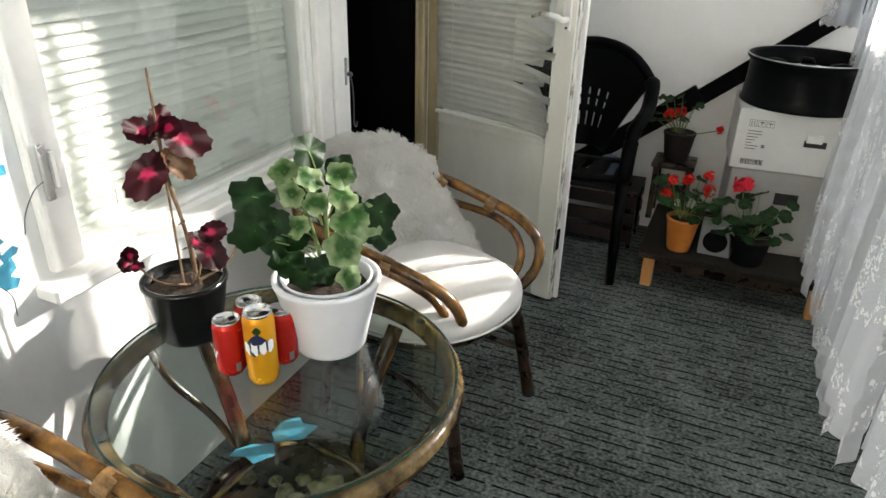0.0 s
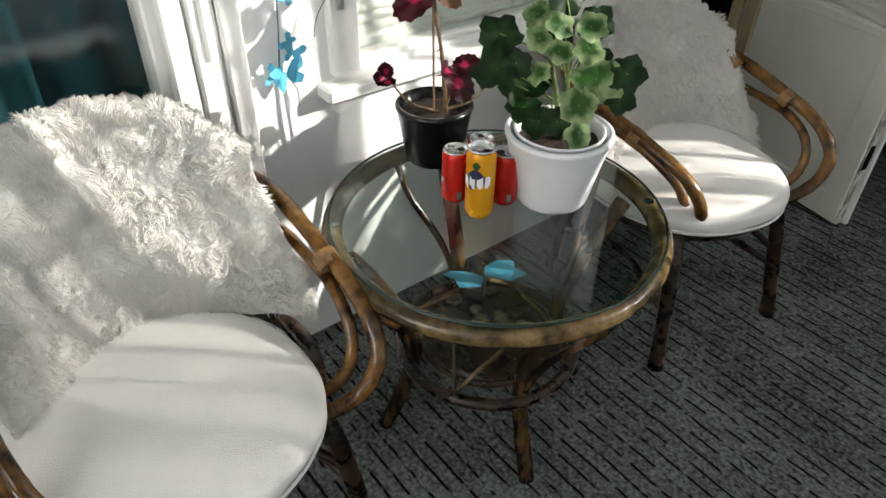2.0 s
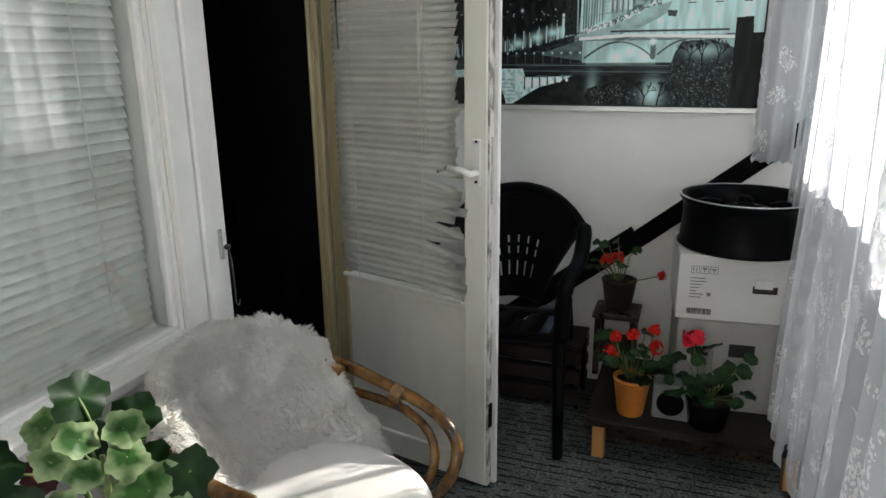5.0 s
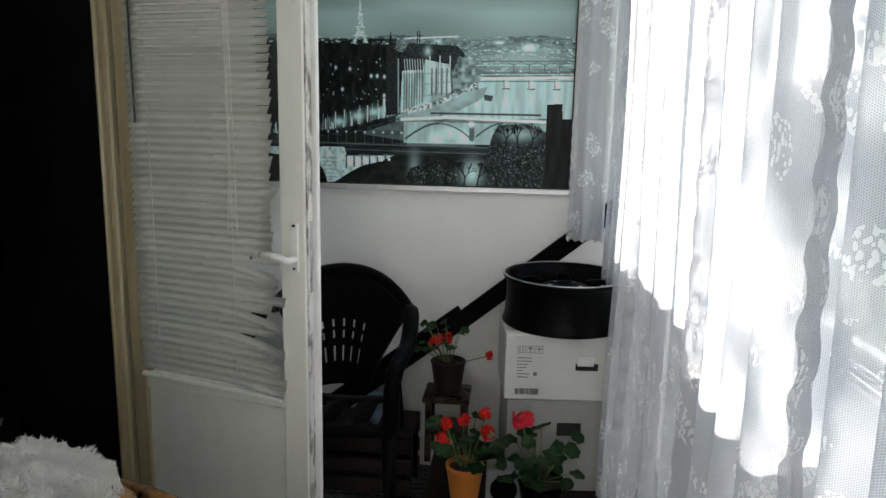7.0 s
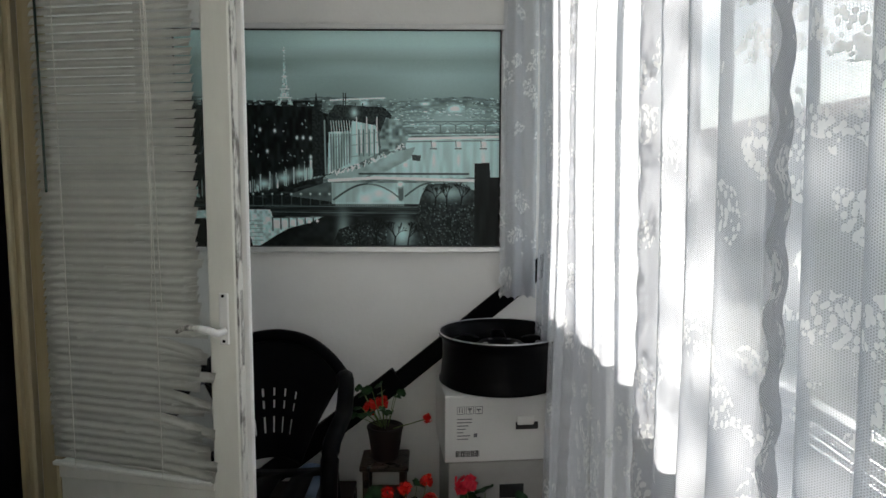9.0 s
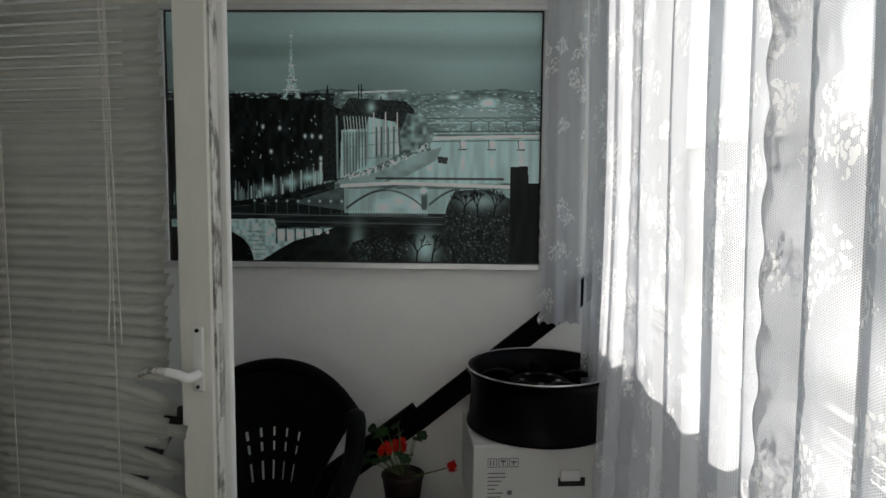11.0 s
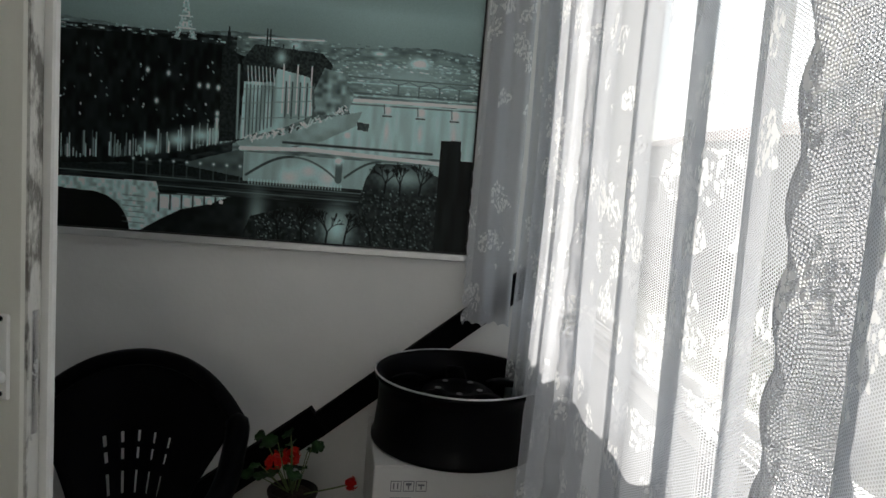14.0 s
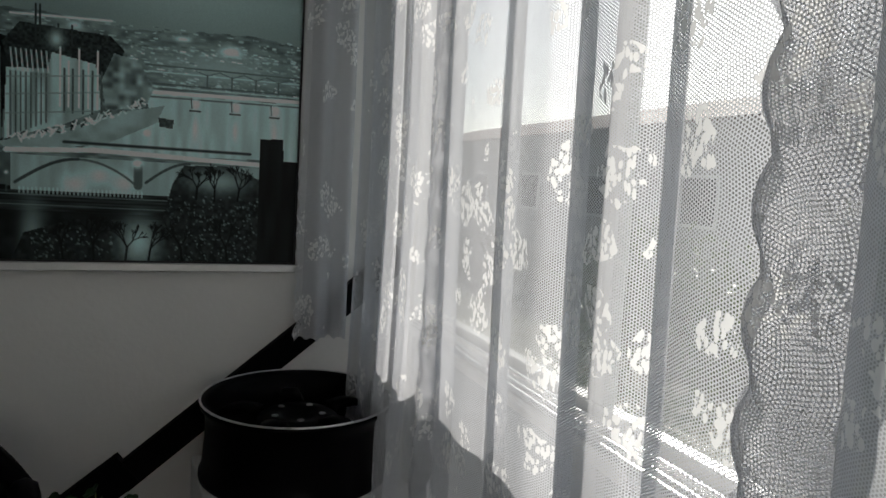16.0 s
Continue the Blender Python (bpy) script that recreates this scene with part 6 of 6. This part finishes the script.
def carton(name, corner, w, d, z0, z1, mt, label, marks):
    M = Matrix.Translation((corner[0], corner[1], z0)) @ Matrix.Rotation(BOX_A, 4, "Z")
    c = thing(name, (corner[0], corner[1], z0), label, "box", "stacked cartons")
    h = z1 - z0

    def lp(nm, bm, m2, lb="", parent=c):
        bmesh.ops.transform(bm, matrix=M, verts=bm.verts)
        return part(nm, bm, m2, parent, lb)

    lp("carton", box(0, w, 0, d, 0, h, 0.003), mt)
    lp("lid_flap", box(0.002, w - 0.002, 0.002, d / 2 - 0.001, h, h + 0.003), mt)
    lp("lid_flap", box(0.002, w - 0.002, d / 2 + 0.001, d - 0.002, h, h + 0.003), mt)
    if not marks:
        lp("hand_hole", box(w * 0.42, w * 0.62, -0.002, 0.001, h * 0.62, h * 0.76), BLACK_INK)
        return
    sl = bmesh.new()
    box(0.232, 0.306, -0.0025, 0.001, h - 0.114, h - 0.090, 0.001, sl)
    lp("hand_hole", sl, BLACK_INK, "dark hand hole")
    fl_ = box(0.236, 0.290, -0.012, -0.004, h - 0.096, h - 0.066, 0.002)
    lp("torn_flap", fl_, CARD_WHITE)
    # handling symbols
    for k in range(3):
        x = 0.040 + k * 0.029
        s = bmesh.new()
        for q in ((x, x + 0.025, h - 0.058, h - 0.0565), (x, x + 0.025, h - 0.0345, h - 0.033), (x, x + 0.0015, h - 0.0565, h - 0.0345), (x + 0.0235, x + 0.025, h - 0.0565, h - 0.0345)):
            box(q[0], q[1], -0.0012, 0.0004, q[2], q[3], 0, s)
        if k == 0:
            box(x + 0.006, x + 0.009, -0.0012, 0.0004, h - 0.053, h - 0.038, 0, s)
            box(x + 0.015, x + 0.018, -0.0012, 0.0004, h - 0.053, h - 0.038, 0, s)
        elif k == 1:
            box(x + 0.006, x + 0.019, -0.0012, 0.0004, h - 0.044, h - 0.038, 0, s)
            box(x + 0.011, x + 0.014, -0.0012, 0.0004, h - 0.053, h - 0.044, 0, s)
        else:
            box(x + 0.005, x + 0.020, -0.0012, 0.0004, h - 0.045, h - 0.041, 0, s)
            box(x + 0.011, x + 0.014, -0.0012, 0.0004, h - 0.053, h - 0.045, 0, s)
        lp("handling_symbol", s, GREY_INK)
    rng = random.Random(6)
    for k in range(7):
        z = h - 0.076 - k * 0.011
        lp("print_line", box(0.040, 0.040 + rng.uniform(0.02, 0.055), -0.0012, 0.0004, z, z + 0.0028), GREY_INK)
    s = bmesh.new()
    x = 0.036
    while x < 0.112:
        wd = rng.choice((0.0014, 0.0022, 0.0034))
        box(x, x + wd, -0.0012, 0.0004, 0.018, 0.038, 0, s)
        x += wd + rng.choice((0.0014, 0.002))
    lp("barcode", s, BLACK_INK)
    lp("print_mark", box(0.094, 0.106, -0.0012, 0.0004, h - 0.135, h - 0.123), GREY_INK)
    cu_ = bpy.data.curves.new("lettering", "FONT")
    cu_.body, cu_.size, cu_.extrude, cu_.resolution_u = "OF", 0.034, 0.0006, 3
    tmp = bpy.data.objects.new("tmp", cu_)
    me = bpy.data.meshes.new_from_object(tmp)
    tb_ = bmesh.new()
    tb_.from_mesh(me)
    bpy.data.objects.remove(tmp)
    bpy.data.meshes.remove(me)
    bmesh.ops.transform(tb_, matrix=Matrix.Translation((0.352, -0.0008, h - 0.122)) @ Matrix.Rotation(radians(90), 4, "X"), verts=tb_.verts)
    lp("lettering", tb_, GREY_INK)


carton("cardboard_box", (1.135, 3.575), 0.40, 0.30, BZ, 0.478, CARD_BROWN, "grey cardboard box under the white one", False)
carton("cardboard_box", (1.122, 3.570), 0.425, 0.31, 0.482, 0.700, CARD_WHITE, "white cardboard box with handling marks and a hand hole", True)


def wheel_rim():
    cx, cy, z0 = 1.318, 3.755, 0.704
    c = thing("wheel_rim", (cx, cy, z0), "black steel car wheel rim lying on the white box", "wheel rim")
    R = 0.212
    part("barrel", lathe([(R - 0.006, 0.0), (R, 0.004), (R, 0.012), (R - 0.006, 0.022), (R - 0.008, 0.05), (R - 0.012, 0.09), (R - 0.012, 0.13), (R - 0.010, 0.150), (R, 0.160), (R + 0.002, 0.170), (R - 0.004, 0.172), (R - 0.014, 0.160), (R - 0.030, 0.130), (R - 0.040, 0.09), (R - 0.032, 0.05), (R - 0.022, 0.01), (R - 0.006, 0.0)], (cx, cy, z0), 72), RIM_PAINT, c, "", True)
    part("lip", tube(ring_path(cx, cy, z0 + 0.1715, R - 0.001, 72), 0.0028, 6, closed=True), RIM_LIP, c, "rubbed bare edge", True)
    hub = part("disc", lathe([(0.0, 0.118), (0.035, 0.118), (0.040, 0.128), (0.075, 0.132), (0.09, 0.122)], (cx, cy, z0), 48), RIM_PAINT, c, "", True)
    for k in range(5):
        a0 = 2 * math.pi * k / 5 + 0.3
        b = bmesh.new()
        rows = []
        for q in range(7):
            r = 0.082 + (R - 0.035 - 0.082) * q / 6
            hw = 0.028 - 0.004 * q / 6
            z = z0 + 0.140 + 0.012 * math.sin(math.pi * q / 6) - 0.01 * q / 6
            ca, sa = math.cos(a0), math.sin(a0)
            rows.append([b.verts.new((cx + r * ca - h * sa, cy + r * sa + h * ca, zz)) for h, zz in ((-hw, z - 0.012), (-hw * 0.7, z), (hw * 0.7, z), (hw, z - 0.012))])
        for p, q in zip(rows, rows[1:]):
            for i in range(3):
                b.faces.new((p[i], q[i], q[i + 1], p[i + 1]))
        bmesh.ops.solidify(b, geom=b.faces[:], thickness=0.004)
        part("spoke", b, RIM_PAINT, c, "", True)
        part("bolt_hole", lathe([(0, 0.1325), (0.008, 0.1325), (0.008, 0.134), (0, 0.134)], (cx + 0.055 * math.cos(a0 + 0.6), cy + 0.055 * math.sin(a0 + 0.6), z0), 12), RIM_LIP, hub)
    st = box(-0.016, 0.016, -0.001, 0.001, -0.004, 0.004)
    a = math.atan2(3.671 - cy, 1.239 - cx)
    bmesh.ops.transform(st, matrix=Matrix.Translation((cx + (R - 0.026) * math.cos(a), cy + (R - 0.026) * math.sin(a), z0 + 0.118)) @ Matrix.Rotation(a + math.pi / 2, 4, "Z"), verts=st.verts)
    part("sticker", st, WHITE_INK, c, "small pale sticker")


wheel_rim()


def red_geranium(at, r0, r1, h, pot_mt, label, blooms, leaves, petal, seed, base_leaf=0.045):
    x, y, z = at
    c = thing("geranium_plant", at, label, "plant", "red geraniums")
    pot(c, at, r0, r1, h, pot_mt, 0.012)
    soil(c, (x, y, z + h - 0.012), r1 - 0.008)
    rng = random.Random(seed)
    for (dx, dy, dz, s) in blooms:
        tip = Vector((x + dx, y + dy, z + dz))
        part("flower_stalk", tube(smooth_path([(x + dx * 0.2, y + dy * 0.2, z + h - 0.01), ((x + dx * 0.7), (y + dy * 0.7), z + h + (dz - h) * 0.5), tip]), 0.0022, 6), GREEN_STEM, c, "", True)
        bm = bmesh.new()
        uvl = bm.loops.layers.uv.new("UVMap")
        for k in range(30):
            d = Vector((rng.gauss(0, 1), rng.gauss(0, 1), rng.gauss(0.25, 0.8))).normalized()
            nrm = d + Vector((rng.uniform(-0.3, 0.3), rng.uniform(-0.3, 0.3), rng.uniform(-0.3, 0.3)))
            q = tip + d * s * rng.uniform(0.55, 1.0)
            tang = Vector((rng.uniform(-1, 1), rng.uniform(-1, 1), rng.uniform(-1, 1)))
            sz = s * rng.uniform(0.30, 0.44)
            v0 = bm.verts.new(q - d * sz * 0.2)
            ring = []
            t1 = nrm.cross(tang).normalized()
            t2 = nrm.cross(t1).normalized()
            for i in range(8):
                a = 2 * math.pi * i / 8
                rr = sz * (1 + 0.22 * math.cos(4 * a + k))
                ring.append(bm.verts.new(q + (t1 * math.cos(a) + t2 * math.sin(a)) * rr + d * sz * 0.15 * math.cos(2 * a)))
            for i in range(8):
                f = bm.faces.new((v0, ring[i], ring[(i + 1) % 8]))
                for lp, uu in zip(f.loops, (0.0, 1.0, 1.0)):
                    lp[uvl].uv = (uu, 0)
        part("flower_head", bm, petal, c, "bright red flower cluster")
    for k in range(leaves):
        a = rng.uniform(0, 6.28)
        rad = rng.uniform(0.02, 0.105)
        tip = Vector((x + rad * math.cos(a), y + rad * math.sin(a) * 0.8, z + h + rng.uniform(0.01, 0.14)))
        nrm = Vector((0.2 * math.cos(a) + rng.uniform(-0.4, 0.4), -0.45 + rng.uniform(-0.4, 0.4), 0.9))
        d = Vector((math.cos(a), math.sin(a), -0.2))
        part("leaf_stalk", tube([(x + 0.01 * math.cos(a), y + 0.01 * math.sin(a), z + h - 0.01), tip], 0.0014, 5), GREEN_STEM, c, "", True)
        leaf(c, GER_DARK, tip, d, nrm, rng.uniform(0.6, 1.0) * base_leaf * 0.62, 1.0, (7, 0.06), 0.22, 0.03)


red_geranium((1.005, 3.475, BZ), 0.044, 0.060, 0.135, TERRACOTTA, "red geranium in an orange plastic pot on the bench", [(-0.075, 0.0, 0.215, 0.026), (-0.060, -0.03, 0.285, 0.022), (0.075, -0.055, 0.270, 0.026), (0.060, 0.02, 0.30, 0.022), (-0.01, 0.03, 0.27, 0.024)], 26, PETAL, 51)
red_geranium((0.915, 3.80, 0.405), 0.048, 0.062, 0.12, BROWN_POT, "red geranium in a dark brown pot on a stand", [(-0.055, 0.03, 0.175, 0.027), (-0.015, 0.05, 0.185, 0.028), (0.150, -0.03, 0.155, 0.018)], 16, PETAL, 52, 0.036)
sd = thing("plant_stand", (0.915, 3.80, BZ), "dark wooden plant stand behind the flower pots", "plant stand")
part("stand_top", box(0.83, 1.00, 3.72, 3.88, 0.385, 0.405, 0.004), CANE_DARK, sd)
for x in (0.84, 0.968):
    for y in (3.73, 3.848):
        part("leg", box(x, x + 0.022, y, y + 0.022, BZ, 0.385), CANE_DARK, sd)
part("shelf", box(0.845, 0.985, 3.735, 3.865, 0.26, 0.275), CANE_DARK, sd)
red_geranium((1.250, 3.475, BZ), 0.060, 0.072, 0.105, BLACK_POT, "pink-red geranium in a black planter on the bench", [(-0.065, 0.02, 0.290, 0.036)], 30, PETAL_PINK, 53, 0.055)
gp = thing("storage_box", (1.13, 3.50, BZ), "pale grey plastic box with a round dark opening on the bench", "box")
part("shell", box(1.075, 1.195, 3.462, 3.545, BZ, BZ + 0.125, 0.006), CERAMIC_GREY, gp)
ob = lathe([(0, 0.0), (0.040, 0.0), (0.044, 0.003), (0.044, 0.006), (0, 0.006)], (0, 0, 0), 28)
bmesh.ops.transform(ob, matrix=Matrix.Translation((1.133, 3.4625, BZ + 0.062)) @ Matrix.Rotation(radians(90), 4, "X"), verts=ob.verts)
part("opening", ob, BLACK_PLASTIC, gp, "round black opening")

# ---- foil butterflies and flowers hanging on the house wall ----
def butterfly_garland():
    g = thing("butterfly_garland", (0.012, 1.53, 1.15), "wire garland with turquoise foil butterflies on the white wall", "garland")
    path = smooth_path([(0.014, 1.552, 1.30), (0.014, 1.556, 1.15), (0.016, 1.545, 1.02), (0.016, 1.530, 0.92), (0.014, 1.520, 0.80), (0.014, 1.510, 0.72)])
    part("wire", tube(path, 0.0016, 6), WIRE, g)
    part("wire", tube(smooth_path([(0.014, 1.515, 0.745), (0.016, 1.545, 0.70), (0.012, 1.548, 0.655)]), 0.0010, 5), WIRE, g)
    rng = random.Random(8)
    for (y, z, s, rot) in ((1.525, 0.735, 0.036, 0.2), (1.497, 0.742, 0.024, 1.2), (1.545, 0.775, 0.026, -0.4), (1.555, 0.925, 0.034, 0.5), (1.545, 0.890, 0.022, 1.0), (1.560, 1.060, 0.028, -0.2), (1.556, 1.095, 0.024, 0.8), (1.545, 1.02, 0.022, 0.3), (1.565, 1.19, 0.028, 0.6), (1.55, 1.14, 0.024, -0.3), (1.535, 0.80, 0.020, 0.9)):
        bm = bmesh.new()
        for sg in (-1, 1):
            pts = [(0, 0.1), (0.5, 0.75), (1.0, 0.7), (0.9, 0.25), (0.55, 0.0), (0.85, -0.35), (0.6, -0.8), (0.25, -0.6), (0, -0.2)]
            vs = []
            for px, pz in pts:
                px *= sg * s * (1 + rng.uniform(-0.12, 0.12))
                pz *= s * (1 + rng.uniform(-0.12, 0.12))
                yy = px * math.cos(rot) - pz * math.sin(rot)
                zz = px * math.sin(rot) + pz * math.cos(rot)
                vs.append(bm.verts.new((0.018 + abs(px) * 0.35 + 0.002 * rng.random(), y + yy, z + zz)))
            bm.faces.new(vs)
        bmesh.ops.solidify(bm, geom=bm.faces[:], thickness=0.0007)
        part("butterfly", bm, BLUE_FOIL, g, "crinkled turquoise foil butterfly")


butterfly_garland()
for (y, z) in ((1.494, 1.232), (1.622, 1.232)):
    fl_ = thing("foil_flower", (0.006, y, z), "olive-green cut-out flower stuck on the white wall", "decoration", "foil flowers")
    for k in range(5):
        a = radians(90 + (k - 2) * 52)
        bm = bmesh.new()
        vs = [bm.verts.new((0.005 + h, y + r * math.cos(a + o), z + r * math.sin(a + o))) for r, o, h in ((0.003, 0, 0), (0.016, 0.32, 0.003), (0.034, 0, 0.001), (0.016, -0.32, 0.003))]
        bm.faces.new(vs)
        bmesh.ops.solidify(bm, geom=bm.faces[:], thickness=0.001)
        part("petal", bm, GREEN_FOIL, fl_)
    part("stalk", tube(smooth_path([(0.006, y, z), (0.006, y + 0.006, z - 0.03), (0.006, y + 0.018, z - 0.045)]), 0.0016, 5), GREEN_FOIL, fl_)

# ---- outside ----
solo("ground", box(-60, 400, -400, 400, -0.72, -0.55), GROUND, "worn garden ground reaching the horizon", "ground", kind="structure")


def neighbour_house():
    h = thing("house", (15.5, 12, -0.55), "plain grey rendered neighbour house with a low roof", "house")
    w = part("wall", box(12.0, 20.0, 4.0, 36.0, -0.55, 3.1), CONCRETE, h)
    b = bmesh.new()
    y0, y1 = 3.6, 36.4
    vs = [b.verts.new(p) for p in ((11.6, y0, 3.1), (20.4, y0, 3.1), (16, y0, 4.3), (11.6, y1, 3.1), (20.4, y1, 3.1), (16, y1, 4.3))]
    for q in ((0, 1, 2), (5, 4, 3), (0, 2, 5, 3), (2, 1, 4, 5), (1, 0, 3, 4)):
        b.faces.new([vs[i] for i in q])
    part("roof", b, ROOF_TILE, h)
    for k in range(7):
        y = 6 + k * 4
        wd = part("window", box(11.95, 12.02, y, y + 1.2, 0.7, 1.9), PAINT, h)
        part("window_pane", box(11.93, 11.949, y + 0.08, y + 1.12, 0.78, 1.82), BLACK_PLASTIC, wd)


neighbour_house()


def bush(at, r, h, seed):
    c = thing("bush", at, "loose green garden bush outside the porch", "bush", "garden bushes")
    rng = random.Random(seed)
    x, y, z = at
    for k in range(5):
        a = 2 * math.pi * k / 5 + rng.uniform(-0.4, 0.4)
        part("branch", tube(smooth_path([(x, y, z), (x + 0.3 * r * math.cos(a), y + 0.3 * r * math.sin(a), z + h * 0.45), (x + 0.7 * r * math.cos(a), y + 0.7 * r * math.sin(a), z + h * rng.uniform(0.7, 0.95))]), 0.02, 6, taper=0.3), STEM, c, "", True)
    bm = bmesh.new()
    uvl = bm.loops.layers.uv.new("UVMap")
    for k in range(1500):
        d = Vector((rng.gauss(0, 1), rng.gauss(0, 1), rng.gauss(0, 1))).normalized() * rng.uniform(0.45, 1.0) ** 0.5
        p = Vector((x + d.x * r, y + d.y * r, z + h * 0.55 + d.z * h * 0.48)) + 0.25 * r * Vector((noise.noise(d * 3), noise.noise(d * 3 + Vector((5, 0, 0))), 0))
        t1 = Vector((rng.uniform(-1, 1), rng.uniform(-1, 1), rng.uniform(-1, 1))).normalized()
        t2 = t1.cross(Vector((rng.uniform(-1, 1), rng.uniform(-1, 1), 1))).normalized()
        s = rng.uniform(0.03, 0.06)
        f = bm.faces.new([bm.verts.new(p + q) for q in (-t1 * s, t2 * s * 0.45, t1 * s, -t2 * s * 0.45)])
        for lp, uu in zip(f.loops, (0.2, 0.9, 0.6, 0.9)):
            lp[uvl].uv = (uu, 0)
    part("foliage", bm, HEDGE_LEAF, c)


bush((4.2, 6.2, -0.55), 0.75, 1.75, 71)
bush((6.4, 6.6, -0.55), 0.9, 2.0, 72)
bush((5.5, 4.2, -0.55), 0.7, 1.6, 73)


# added tree, crown out of view: keeps direct sun off the near curtain and chair
def shade_tree(at, crown_z, rx, rz, seed):
    c = thing("tree", at, "tree with an unseen crown of small green leaves, added to shade the near lace panels", "tree")
    rng = random.Random(seed)
    x, y, z = at
    part("trunk", tube(smooth_path([(x, y, z), (x + 0.05, y - 0.04, z + 1.3), (x - 0.02, y + 0.03, crown_z - rz * 0.4), (x + 0.03, y, crown_z + rz * 0.5)]), 0.06, 10, taper=0.35, knots=0.1), STEM, c, "", True)
    tips = []
    for k in range(16):
        a = k * 2.4 + rng.uniform(-0.3, 0.3)
        h = rng.uniform(-0.7, 0.7)
        r = rx * math.sqrt(1 - h * h) * rng.uniform(0.6, 0.9)
        tip = Vector((x + r * math.cos(a), y + r * math.sin(a), crown_z + rz * h))
        root = Vector((x, y, crown_z - rz * 0.5 + 0.4 * rz * (h + 0.7)))
        part("limb", tube(smooth_path([root, root.lerp(tip, 0.5) + Vector((0, 0, 0.06)), tip]), 0.022, 6, taper=0.25), STEM, c, "", True)
        tips.append((root, tip))
    bm = bmesh.new()
    uvl = bm.loops.layers.uv.new("UVMap")
    for k in range(9000):
        if k % 2:
            root, tip = rng.choice(tips)
            p = root.lerp(tip, rng.uniform(0.4, 1.1)) + Vector((rng.gauss(0, 0.13), rng.gauss(0, 0.13), rng.gauss(0, 0.13)))
        else:
            d = Vector((rng.gauss(0, 1), rng.gauss(0, 1), rng.gauss(0, 1))).normalized() * rng.random() ** 0.4
            p = Vector((x + d.x * rx, y + d.y * rx, crown_z + d.z * rz))
            if noise.noise(p * 2.2) < -0.12:
                continue
        t1 = Vector((rng.uniform(-1, 1), rng.uniform(-1, 1), rng.uniform(-1, 1))).normalized()
        t2 = t1.cross(Vector((rng.uniform(-1, 1), rng.uniform(-1, 1), 1))).normalized()
        s = rng.uniform(0.03, 0.055)
        f = bm.faces.new([bm.verts.new(p + q) for q in (-t1 * s, t2 * s * 0.5, t1 * s, -t2 * s * 0.5)])
        for lp, uu in zip(f.loops, (0.2, 0.9, 0.6, 0.9)):
            lp[uvl].uv = (uu, 0)
    tagged(part("crown", bm, HEDGE_LEAF, c), kind="stuff")


shade_tree((5.45, 6.03, -0.55), 3.95, 0.86, 1.05, 81)
